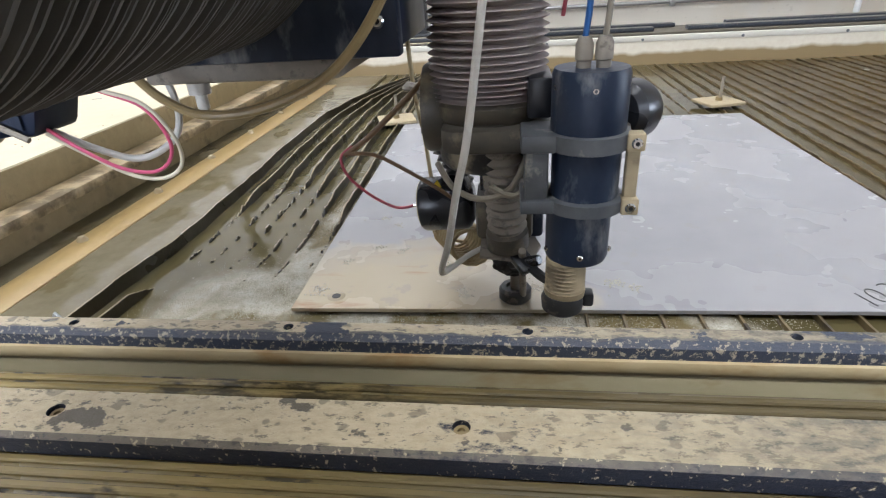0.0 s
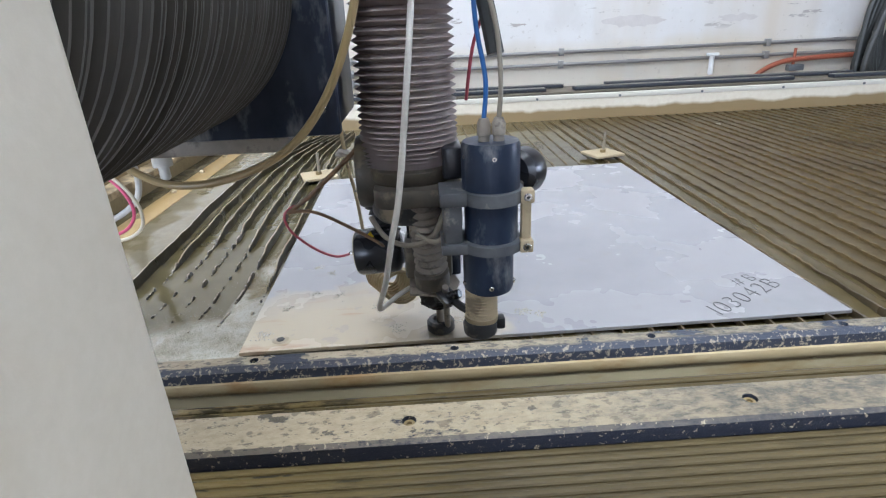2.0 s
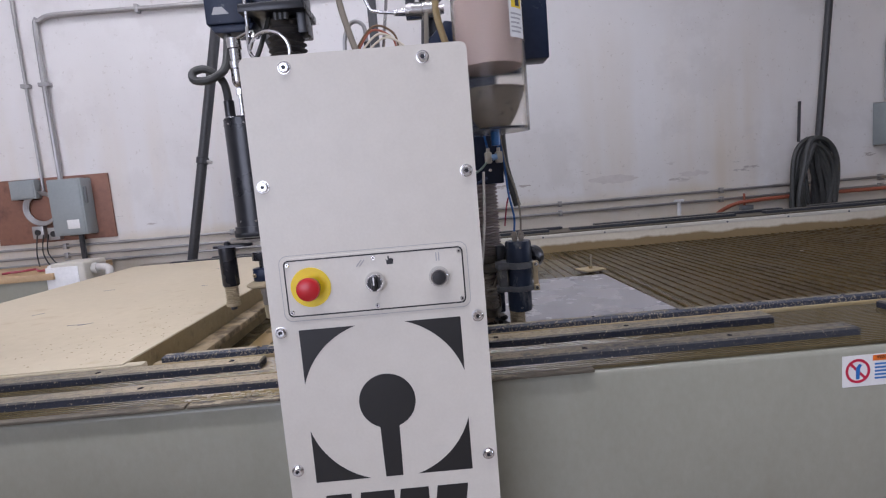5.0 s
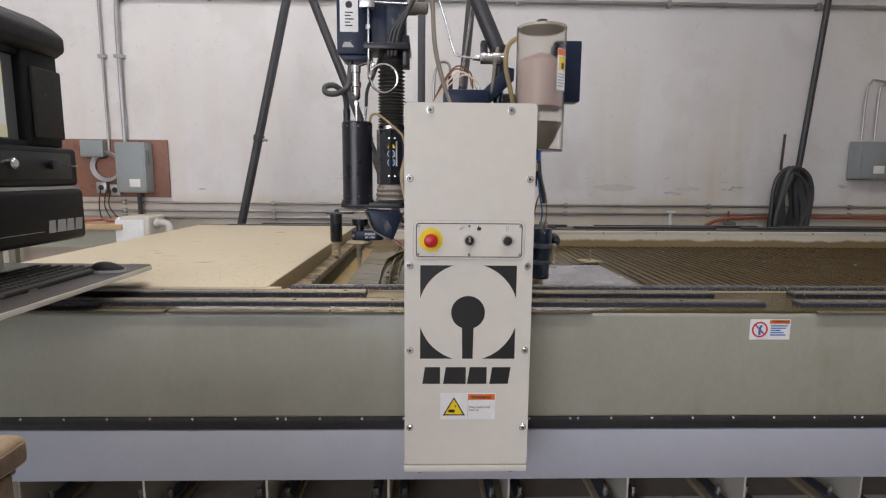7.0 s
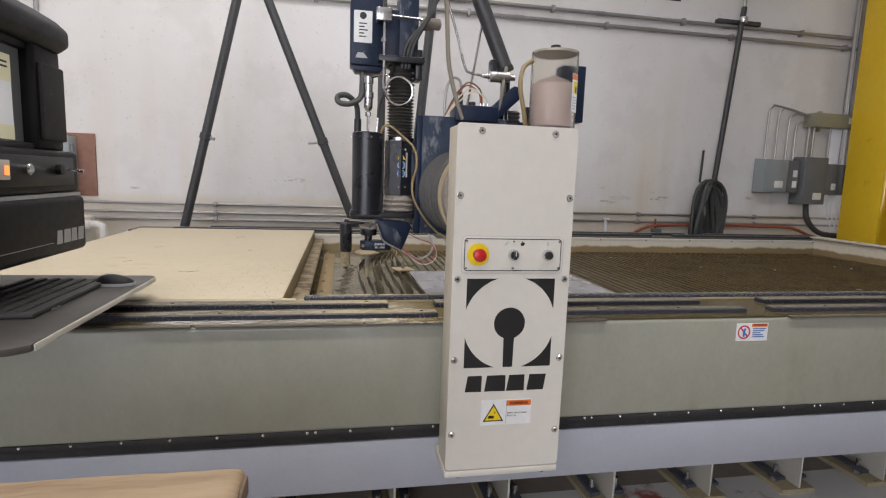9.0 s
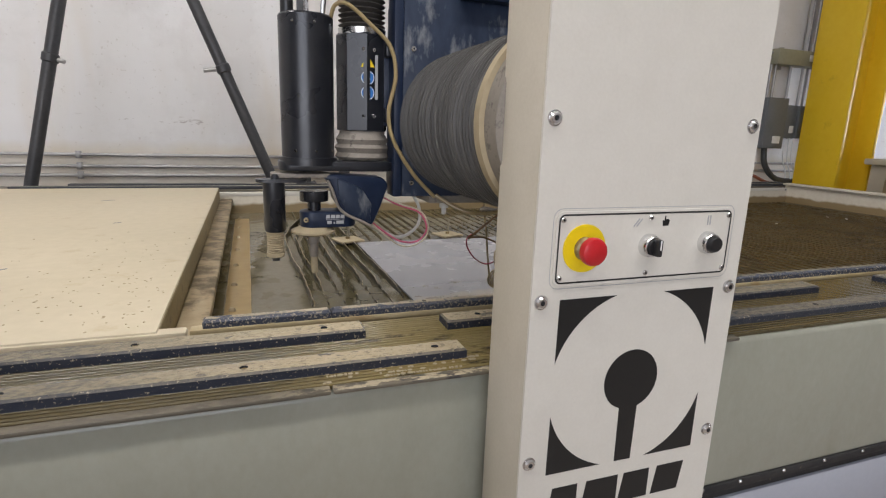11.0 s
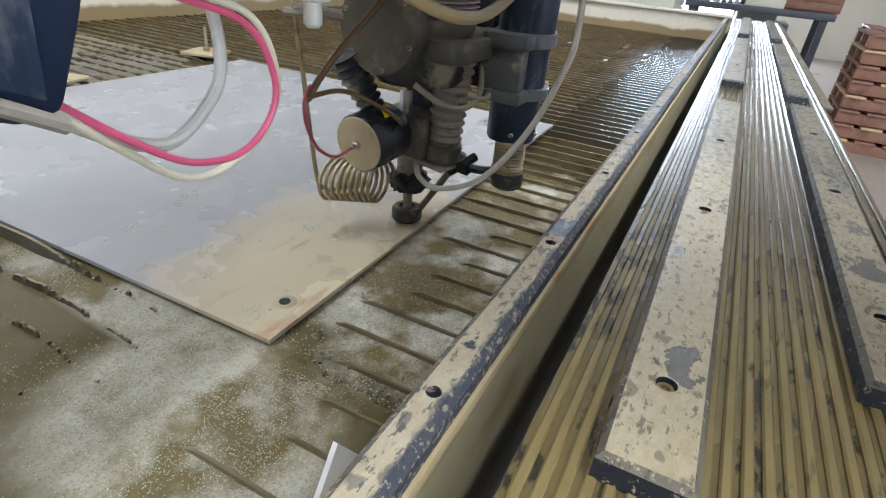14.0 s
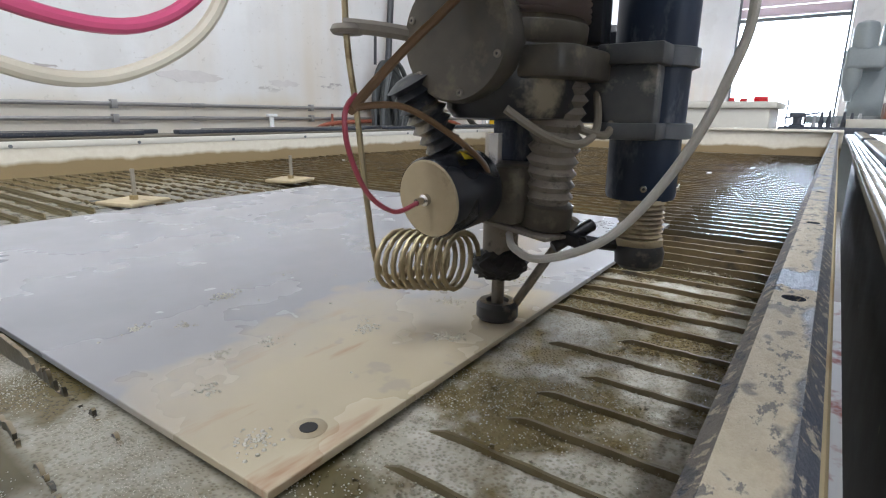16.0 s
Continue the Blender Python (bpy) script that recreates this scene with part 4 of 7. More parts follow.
part("header_word", b, BLACKPRINT, lab)
# round emblem at the east end of the beam
part("emblem", lathe((1.66, 0.160, 0.80), (0, -1, 0), [(0.10, 0), (0.10, 0.0006)], 40), BLACKPRINT, beam, "black round emblem on the beam")

# cross members with levelling feet
for i in range(13):
    x = -2.05 + 0.45 * i
    t = thing("cross_member", (x, 0.5, 0), "beige steel cross member bolted to a levelling foot", "machine frame", "cross members")
    part("web", box(x - 0.004, x + 0.004, 0.50, 2.6, 0.03, 0.372), BEIGE, t)
    part("top_flange", box(x - 0.05, x + 0.05, 0.50, 2.6, 0.366, 0.379, 0.003), BEIGE, t)
    part("base_plate", box(x - 0.085, x + 0.085, 0.50, 0.95, 0.0, 0.025, 0.006), DRYMUD, t)
    for dx in (-0.055, 0.055):
        part("bolt", rod((x + dx, 0.58, 0.025), (x + dx, 0.58, 0.10), 0.010, 8), STEEL, t)
        part("nut", rod((x + dx, 0.58, 0.026), (x + dx, 0.58, 0.045), 0.020, 6), STEEL, t)
        part("clip", box(x + dx - 0.02, x + dx + 0.02, 0.54, 0.86, 0.046, 0.062, 0.004), CARTSTEEL, t)

# ribbed rubber mat on the beam, and the bars bolted to it
mat = thing("ribbed_mat", (0.6, 0.27, 0.905), "ribbed rubber way cover coated with ochre mud", "way cover")
part("sheet", box(-2.35, 3.85, 0.166, 0.411, 0.9055, 0.9108), GROOVE, mat)
b = bmesh.new()
for i in range(24):
    y = 0.1685 + i * 0.0101
    box(-2.35, 3.85, y, y + 0.0062, 0.9085, 0.9135, 0.0012, b, segments=1)
part("rib", b, RIBMAT, mat, kind="stuff")
for x0, x1 in ((-2.35, -0.86), (-0.85, -0.39), (-0.387, 0.374), (1.05, 2.4), (2.45, 3.85)):
    part("mat_edge", box(x0, x1, 0.1475, 0.168, 0.9055, 0.9125, 0.003), MATEDGE, mat)
rng = random.Random(44)
b = bmesh.new()
for i in range(4):
    y = 0.1685 + i * 0.0101
    x = -0.40
    while x < 0.10:
        w = rng.uniform(0.003, 0.011)
        if noise.noise((x * 16, y * 60, 5)) + rng.uniform(-0.35, 0.35) < 0.12 - 0.13 * i:
            n = rng.randint(6, 8)
            shape = [(w * 0.5 * math.cos(k) * rng.uniform(0.7, 1.1), 0.0034 * math.sin(k) * rng.uniform(0.6, 1.1)) for k in (2 * math.pi * q / n for q in range(n))]
            outline(shape, rng.uniform(0.0006, 0.0014), pose(x + w / 2, y + 0.0031, 0.9134), b)
        x += w * rng.uniform(0.7, 1.3)
part("dried_crust", b, DRYMUD, mat, "broken crust of dried cream mud", kind="stuff")
def rail_bar(x0, x1, y0, y1, first, material, where):
    t = thing("rail_bar", (x0, y0, 0.912), where, "rail bar", "rail bars")
    holes = [h for h in (first + 0.294 * i for i in range(-8, 14)) if x0 + 0.045 < h < x1 - 0.045]
    part("bar", hole_plate(x0, x1, y0, y1, 0.9125, 0.930, holes, 0.0062, 0.0035), material, t, turned=False)
    for h in holes:
        part("bolt", lathe((h, (y0 + y1) / 2, 0.9146), (0, 0, 1), [(0.0056, 0), (0.0056, 0.0112), (0.0050, 0.0125), (0.0026, 0.0125), (0.0026, 0.010), (0.0003, 0.010)], 14), MUD, t, "muddy bolt sunk in its hole")
for x0, x1 in ((-2.3, -0.305), (-0.15, 0.83), (1.10, 2.25), (2.5, 3.8)):
    rail_bar(x0, x1, 0.327, 0.375, -0.08, RAIL, "dark steel bar caked with dried cream mud")
for x0, x1 in ((-2.3, -0.163), (-0.008, 0.92), (1.03, 2.2), (2.45, 3.8)):
    rail_bar(x0, x1, 0.200, 0.243, -0.212, RAIL if x0 < -0.1 else RAIL_MID, "dark steel bar with dried mud near the beam edge")

# ---- the tank ----
tank = thing("water_tank", (0.9, 1.5, 0.38), "large cream steel catcher tank full of murky water", "tank")
part("front_wall", box(-0.60, X1, 0.4475, 0.452, 0.655, 0.905, 0.0015), FLANGE, tank)
part("front_lip", box(-0.60, X1, 0.4450, 0.474, 0.8965, 0.9112, 0.004, segments=2), RUSTLIP, tank, "rust-stained steel lip along the front")
part("east_wall", box(X1, X1 + 0.01, 0.424, 2.62, 0.38, 0.935, 0.002), TANKWALL, tank)
part("east_lip", box(X1 - 0.03, X1 + 0.05, 0.424, 2.62, 0.925, 0.94, 0.003), TANKWALL, tank)
part("north_wall", box(-1.78, X1, 2.60, 2.61, 0.38, 0.90, 0.002), TANKWALL, tank)
part("west_wall", box(-0.640, -0.632, 0.432, 2.60, 0.38, 0.846, 0.002), MUD, tank)
part("west_lip", box(-0.642, -0.579, 0.451, 2.60, 0.846, 0.868, 0.006), LEDGE, tank, "tan stained inner ledge")
# black strip added to make the gap between ledge and bar dark
part("gap_dark_strip", box(-0.626, -0.572, 0.451, 2.60, 0.745, 0.763, 0.006), RUBBER, tank, "black strip added in the dark gap")
part("bottom", box(-0.63, X1, 0.45, 2.60, 0.655, 0.665), MUD, tank)
for x0, x1 in ((-0.578, -0.348), (-0.3465, X1)):
    part("seal_strip", hole_plate(x0, x1, 0.4485, 0.474, 0.911, 0.927, [h for h in (0.053 + 0.207 * i for i in range(-3, 18)) if x0 + 0.04 < h < x1 - 0.04], 0.0045, 0.005), SEAL, tank, "dark sealing strip smeared with dried mud", turned=False)
bar = thing("bolted_bar", (-0.585, 1.5, 0.76), "tan mud-stained steel bar with round-head bolts", "steel bar")
part("bar", box(-0.566, -0.496, 0.47, 2.40, 0.764, 0.788, 0.004), TANBAR, bar)
part("riser", box(-0.54, -0.52, 0.47, 2.40, 0.40, 0.764), MUD, bar)
for i in range(8):
    y = 0.66 + 0.245 * i
    part("bolt", lathe((-0.545, y, 0.787), (0, 0, 1), [(0.010, 0), (0.010, 0.004), (0.006, 0.010), (0.001, 0.011)], 14), DRYMUD, bar)
water = bmesh.new()
bmesh.ops.create_grid(water, x_segments=220, y_segments=120, size=1.0)
for v in water.verts:
    v.co = Vector((-0.63 + (v.co.x + 1) / 2 * (X1 + 0.63), 0.4505 + (v.co.y + 1) / 2 * 2.1485, 0.785))
    v.co.z -= 0.005 * min(1.0, max(0.0, (v.co.x - 0.5) / 0.15)) * min(1.0, max(0.0, (0.80 - v.co.y) / 0.1))
    bank = min(1.0, max(0.0, (v.co.x - 0.85) / 0.25)) * min(1.0, max(0.0, (v.co.y - 0.78) / 0.2))
    v.co.z += bank * (0.0003 + 0.0018 * noise.noise(v.co * 6) + 0.0016 * noise.noise(v.co * 31))
    v.co.z += 0.0012 * noise.noise(v.co * 14) + 0.001 * noise.noise(v.co * 37)
solid("water", water, WATER, "murky brown-grey water with ripples in the tank", "water", "structure")

# far beam, with its own mat and bars
far = thing("far_beam", (0.6, 2.75, 0.38), "long cream steel beam along the far side of the tank", "machine frame")
part("body", box(-1.9, 3.9, 2.615, 2.90, 0.38, 0.898, 0.01), OLIVE, far)
part("edge_strip", box(-1.9, 3.9, 2.598, 2.625, 0.880, 0.902, 0.002), CREAM, far)
part("mat", box(-1.9, 3.9, 2.64, 2.88, 0.899, 0.910, 0.003), MATEDGE, far)
for x0, x1 in ((-1.62, 0.86), (1.0, 2.1), (2.3, 3.8)):
    part("bar", box(x0, x1, 2.67, 2.72, 0.911, 0.929, 0.004), RAIL_DIM, far)
for x0, x1 in ((-1.4, 0.98), (1.2, 2.5), (2.7, 3.8)):
    part("bar", box(x0, x1, 2.80, 2.85, 0.911, 0.929, 0.004), RAIL_DIM, far)
x = -1.6
while x < 3.8:
    part("rivet", rod((x, 2.598, 0.888), (x, 2.594, 0.888), 0.006, 8), DARKBOX, far)
    x += 0.4

# cover boards over the west half of the tank
cover = thing("cover_board", (-1.2, 1.5, 0.90), "cream painted cover board with scratches and mud specks", "cover")
part("top", box(-1.80, -0.645, 0.405, 2.585, 0.895, 0.930, 0.004), BOARD, cover)
part("edge_angle", box(-0.655, -0.643, 0.43, 2.585, 0.80, 0.9265, 0.003), MUD, cover, "mud-stained inner edge")
part("front_edge", box(-1.80, -0.60, 0.400, 0.430, 0.80, 0.926, 0.004), BOARD, cover)
part("west_side", box(-1.80, -1.79, 0.43, 2.585, 0.38, 0.895), TANKWALL, cover)
rng = random.Random(3)
for i in range(7):
    x, y = rng.uniform(-1.6, -0.8), rng.uniform(0.8, 2.3)
    a, w = rng.uniform(0, 3), rng.uniform(0.02, 0.06)
    part("scratch", box(x, x + w, y, y + 0.006, 0.930, 0.9306, turn=Matrix.Rotation(a * 0.3, 4, "Z")), DARKBOX, cover)
b = bmesh.new()
for i in range(150):
    x, y = -0.66 - abs(rng.gauss(0, 0.22)), 0.42 + abs(rng.gauss(0, 0.35))
    if x > -1.7 and y < 2.5:
        outline(disc_points(rng.uniform(0.0010, 0.0028), 7), 0.0006, pose(x, y, 0.930), b)
part("mud_specks", b, DRYMUD, cover, kind="stuff")

# ---- sheet on the slats ----
plate_m = pose(0.42, 1.183, 0.790, 0, 0, 0.9)
sheet = thing("metal_sheet", (0.42, 1.183, 0.790), "wet light grey metal sheet streaked with tan mud", "metal sheet")
b = hole_plate(-0.482, 0.474, -0.492, 0.492, 0.0, 0.0055, [], 0.008, 0.0006)
b.transform(plate_m)
part("plate", b, SHEET, sheet, turned=False)
hx = plate_m @ Vector((-0.426, -0.462, 0.0057))
part("bolt_hole", lathe(hx, (0, 0, 1), [(0.0062, 0), (0.0062, 0.0009), (0.0002, 0.0009)], 20), BLACKPRINT, sheet, "round bolt hole near the corner")
part("worn_ring", lathe(hx, (0, 0, 1), [(0.0125, 0), (0.0118, 0.0004), (0.0002, 0.0004)], 28), surface("worn_bright_ring", (0.36, 0.30, 0.20), (0.33, 0.27, 0.175), 90, 0.4), sheet, "pale worn ring round the bolt hole")
at = Vector((0.688, 0.700))
for sign, step in zip("103042B", (0.021, 0.028, 0.027, 0.028, 0.029, 0.028, 0.03)):
    part("handwritten_sign", lettering(sign, 0.050, pose(at.x, at.y, 0.7957, 0, 0, 30), 0.0002, 0.15, -0.0013), BLACKPRINT, sheet, "black marker handwriting")
    at += Vector((math.cos(radians(30)), math.sin(radians(30)))) * step
for sign, x, y in (("#", 0.775, 0.800), ("B", 0.805, 0.812)):
    part("handwritten_sign", lettering(sign, 0.038, pose(x, y, 0.7957, 0, 0, 24), 0.0002, 0.1, -0.001), BLACKPRINT, sheet, "black marker handwriting")
for i, (x, y) in enumerate(((0.368, 1.735), (0.862, 1.80), (-0.10, 1.70))):
    t = thing("hold_down_clamp", (x, y, 0.79), "small tan wooden pad with an upright threaded stud", "clamp", "hold-down clamps")
    part("pad", box(x - 0.055, x + 0.055, y - 0.05, y + 0.055, 0.7965, 0.806, 0.003, turn=Matrix.Rotation(0.3, 4, "Z")), DRYMUD, t)
    part("stud", rod((x, y, 0.70), (x + 0.003, y, 0.875), 0.005, 8), TUBEGREY, t)
    part("nut", rod((x, y, 0.806), (x, y, 0.816), 0.010, 6), MUD, t)

# straight slats: thin upright plates on edge, ragged along the top
def slat_mesh(name, seed, ragged, height, length, sink=None, thick=0.0016):
    b = bmesh.new()
    n = 380
    rows = []
    for i in range(n + 1):
        y = length * i / n
        dip = ragged * (0.5 + noise.noise((seed * 3.1, y * 55, 0.5))) + ragged * 0.35 * noise.noise((seed, y * 8, 2.0))
        wave = 0.0009 * noise.noise((seed * 1.7, y * 2.5, 7))
        if not sink:
            rinsed = 1 - min(1.0, max(0.0, (y - 0.2) / 0.15))
            dip = dip * (1 - 0.75 * rinsed) - 0.002 * rinsed
        if sink and y < 1.3:
            dip += 0.0025 + 0.02 * max(0.0, y - sink) / 0.05 if y < sink + 0.05 else 0.022
        rows.append([b.verts.new((wave - thick, y, -0.06)), b.verts.new((wave - thick, y, height - dip)), b.verts.new((wave + thick, y, height - dip)), b.verts.new((wave + thick, y, -0.06))])
    for u, v in zip(rows, rows[1:]):
        for i in range(3):
            b.faces.new((u[i], v[i], v[i + 1], u[i + 1]))
    b.faces.new(rows[0])
    b.faces.new(rows[-1][::-1])
    mesh = bpy.data.meshes.new(name)
    b.to_mesh(mesh)
    b.free()
    return mesh
rack = thing("slat_rack", (1.7, 1.5, 0.72), "rack of thin rusty support slats standing in the tank", "slat rack")
stubs = [slat_mesh("slat", s + 30, 0.0009, 0.0115, 2.12, 0.135 + 0.018 * s, 0.0014) for s in range(4)]
clean = [slat_mesh("slat", s, 0.004, 0.008, 2.12) for s in range(4)]
muddy = [slat_mesh("slat", s + 10, 0.0028, 0.0105, 2.12, None, 0.0024) for s in range(5)]
for mesh in stubs:
    mesh.materials.append(SLATTAN)
for mesh in clean:
    mesh.materials.append(SLAT)
for mesh in muddy:
    mesh.materials.append(SLATMUD)
rng = random.Random(9)
for i in range(-4, 78):
    x = -0.128 + 0.0471 * i
    ob = new("slat", (stubs if x < 0.32 else clean if x < 0.85 else muddy)[rng.randrange(4)])
    ob.parent = rack
    ob.location = (x - 1.7, 0.455 - 1.5, 0.7815 - 0.72)
    ob.rotation_euler = (0, 0, radians(rng.uniform(-0.15, 0.15)))
# warped slats at the west end: bowed plates, eaten into black teeth near the front
BOW = ((0.455, -0.034), (0.66, -0.008), (0.90, 0.010), (1.15, 0.006), (1.45, -0.008), (1.75, -0.010), (2.0, 0.022), (2.22, 0.085), (2.44, 0.165))


def bowed(y):
    for (ya, xa), (yb, xb) in zip(BOW, BOW[1:]):
        if y <= yb:
            u = (y - ya) / (yb - ya)
            return xa + (xb - xa) * u * u * (3 - 2 * u) if yb < 2.1 else xa + (xb - xa) * u
    return BOW[-1][1]


for i, whole in enumerate((0.40, 1.00, 1.13, 1.16, 1.10, 1.00, 0.92)):
    x0 = -0.345 + 0.0445 * i
    b = bmesh.new()
    rows = []
    for k in range(0, 801):
        y = 0.456 + 1.98 * (k / 800) ** 1.4
        far = max(0.0, (y - 1.75) / 0.69)
        x = x0 + bowed(y) * (1.0 - 0.04 * i) - 0.018 * i * far
        lump = noise.noise((i * 5.3, y * 30, 1.0)) + 0.9 * noise.noise((i * 2.1, y * 150, 3.0))
        plenty = min(1.0, max(0.0, (y - 0.64) / 0.30))
        teeth = 0.779 + 0.017 * plenty * max(0.0, min(0.9, lump + 0.45))
        solid_top = 0.804 + (0.004 if i == 0 else 0.0) + 0.0022 * noise.noise((i * 3.7, y * 7, 5.0)) - 0.0015 * max(0.0, lump)
        mix = min(1.0, max(0.0, (y - whole) / 0.10))
        if i == 1:
            mix = max(mix, min(1.0, max(0.0, (0.76 - y) / 0.06)))
        top = teeth + (solid_top - teeth) * mix
        tip = 0.003 * noise.noise((i, y * 18, 4)) + 0.002 * (1 - mix) * lump
        w = 0.0018 - 0.0004 * (1 - mix)
        rows.append([b.verts.new((x - w, y, 0.70)), b.verts.new((x - w + tip, y, top)), b.verts.new((x + w + tip, y, top)), b.verts.new((x + w, y, 0.70))])
    for u, v in zip(rows, rows[1:]):
        for j in range(3):
            b.faces.new((u[j], v[j], v[j + 1], u[j + 1]))
    part("warped_slat", b, SLATDARK, rack, "bent and notched slat")

chip = thing("plastic_offcut", (-0.205, 0.492, 0.78), "white plastic off-cut standing behind the tank lip", "off-cut")
part("sliver", outline([(-0.042, 0.0), (0.045, 0.0), (0.022, 0.112), (0.003, 0.140), (-0.018, 0.108)], 0.003, front(-0.205, 0.491, 0.778)), WHITEPAINT, chip)

# ---- control column in front of the beam ----
def east(x, y, z):
    """A plane that faces the east (plus x), its x to the north and its y up."""
    return pose(x, y, z, 90, 0, 90)


def west(x, y, z):
    return pose(x, y, z, 90, 0, -90)


def emblem(parent, m, size, material, thickness=0.0004):
    """Four corners of a square round an open disc, with a keyhole in it."""
    h = size / 2
    for sx, sy in ((1, 1), (-1, 1), (-1, -1), (1, -1)):
        pts = [(sx * h, sy * h)]
        for i in range(13):
            a = radians(17 + 56 * i / 12)
            r = h * 1.045
            pts.append((sx * min(h, r * math.cos(a)), sy * min(h, r * math.sin(a))))
        part("emblem_corner", outline(pts, thickness, m), material, parent)
    stem = [(h * 0.355 * math.cos(a), h * 0.355 * math.sin(a)) for a in (radians(-70 + 320 * i / 30) for i in range(31))]
    stem += [(-h * 0.11, -h), (h * 0.11, -h)]
    part("emblem_keyhole", outline(stem, thickness, m), material, parent)


def brand(parent, m, width, height, material, slant=0.3, thickness=0.0004):
    """The maker's mark as four plain slanted blocks."""
    k = slant * height * 0.5
    w = width / 4
    for i, share in enumerate((0.86, 1.1, 0.95, 0.9)):
        x = i * w + (0.05 * w if i != 1 else -0.02 * w)
        ww = w * share * 0.92
        part("maker_mark", outline([(x, 0), (x + ww, 0), (x + ww + (k if i == 3 else 0), height), (x + k, height)], thickness, m), material, parent)


column = thing("control_column", (0, 0.05, 0.5), "cream powder-coated control column with a black keyhole emblem", "control panel")
part("case", box(-0.1645, 0.1645, 0.004, 0.1155, 0.515, 1.478, 0.006, segments=3), CASE, column)
part("front_plate", outline(rounded(0.332, 0.956, 0.010, 4), 0.004, front(0, 0.004, 1.004)), CREAM, column)
part("foot_flange", box(-0.168, 0.166, 0.0, 0.16, 0.502, 0.522, 0.003), CREAM, column)
for x, z in ((-0.101, 1.464), (0.101, 1.464), (-0.152, 1.295), (0.152, 1.295), (-0.152, 1.072), (0.152, 1.072), (-0.152, 0.846), (0.152, 0.846), (-0.152, 0.631), (0.152, 0.631)):
    s = socket_screw("screw", (x, 0.0, z), (0, -1, 0), 0.0078, column)
    part("washer", lathe((x, 0.0, z), (0, -1, 0), [(0.0095, 0), (0.0095, 0.0009), (0.0076, 0.0012)], 20), STEEL, column)
for x in (-0.125, 0.125):
    socket_screw("foot_screw", (x, 0.012, 0.502), (0, 0, -1), 0.008, column)
# control plate
plate = part("control_plate", outline(rounded(0.279, 0.094, 0.010, 5), 0.0022, front(0, 0.0, 1.1385)), CREAM, column)
def border(w, h, r, line, m, material, parent, name):
    b = bmesh.new()
    o, i = rounded(w, h, r, 5), rounded(w - 2 * line, h - 2 * line, r - line, 5)
    vo = [b.verts.new((x, y, 0.0003)) for x, y in o]
    vi = [b.verts.new((x, y, 0.0003)) for x, y in i]
    for k in range(len(o)):
        j = (k + 1) % len(o)
        b.faces.new((vo[k], vo[j], vi[j], vi[k]))
    b.transform(m)
    return part(name, b, material, parent)
border(0.273, 0.088, 0.008, 0.0022, front(0, -0.0022, 1.1385), BLACKPRINT, plate, "black_border")
border(0.287, 0.102, 0.013, 0.0009, front(0, -0.0001, 1.1385), GREYPRINT, plate, "plate_gap")
for x, z in ((-0.1305, 1.1755), (0.1305, 1.1755), (-0.1305, 1.102), (0.1305, 1.102), (0, 1.1755), (0, 1.102)):
    socket_screw("plate_screw", (x, -0.0022, z), (0, -1, 0), 0.0036, plate)
stop = part("stop_ring", lathe((-0.098, -0.0022, 1.139), (0, -1, 0), [(0.0305, 0), (0.0305, 0.0012)], 40), YELPRINT, column, "yellow emergency stop ring")
part("stop_stem", lathe((-0.098, -0.003, 1.139), (0, -1, 0), [(0.015, 0), (0.015, 0.006), (0.0125, 0.008), (0.0115, 0.016)], 24), BRASSY, stop)
part("stop_button", lathe((-0.098, -0.014, 1.139), (0, -1, 0), [(0.012, 0), (0.0172, 0.004), (0.0178, 0.009), (0.0165, 0.013), (0.012, 0.0152), (0.0005, 0.016)], 32), REDKNOB, stop, "red mushroom emergency stop button")
for name, x in (("selector", 0.0), ("push_button", 0.0975)):
    ring = part(name, lathe((x, -0.0022, 1.139), (0, -1, 0), [(0.0155, 0), (0.0155, 0.005), (0.0148, 0.007), (0.0138, 0.011), (0.0125, 0.0125), (0.0112, 0.0125), (0.0112, 0.004), (0.0005, 0.004)], 32), CHROME, column, "chrome switch bezel")
    if name == "selector":
        part("knob", lathe((x, -0.006, 1.139), (0, -1, 0), [(0.0108, 0), (0.0108, 0.010), (0.0102, 0.011), (0.0005, 0.011)], 24), BLACKPLASTIC, ring)
        part("lever", box(x - 0.004, x + 0.004, -0.026, -0.015, 1.128, 1.150, 0.0018), BLACKPLASTIC, ring)
        part("pointer", box(x - 0.0009, x + 0.0009, -0.0265, -0.026, 1.137, 1.1495), WHITEPAINT, ring)
    else:
        part("cap", lathe((x, -0.006, 1.139), (0, -1, 0), [(0.0108, 0), (0.0108, 0.013), (0.0095, 0.015), (0.0005, 0.0155)], 24), BLACKPLASTIC, ring)
for x, a in ((-0.022, -40), (-0.0175, -40), (0.0955, 0), (0.0995, 0)):
    part("icon_bar", box(x - 0.0008, x + 0.0008, -0.0028, -0.0022, 1.163, 1.176, turn=Matrix.Rotation(radians(-a), 4, "Y")), GREYPRINT, plate)
part("hand_icon", outline([(-0.005, -0.005), (0.004, -0.005), (0.0055, 0.002), (0.003, 0.004), (-0.001, 0.004), (-0.001, 0.008), (-0.003, 0.008), (-0.003, 0.001), (-0.006, 0.003)], 0.0004, front(0.025, -0.0022, 1.169)), BLACKPRINT, plate)
emblem(column, front(0, 0.0, 0.948), 0.250, BLACKPRINT)
brand(column, front(-0.122, 0.0, 0.7535), 0.238, 0.046, BLACKPRINT)
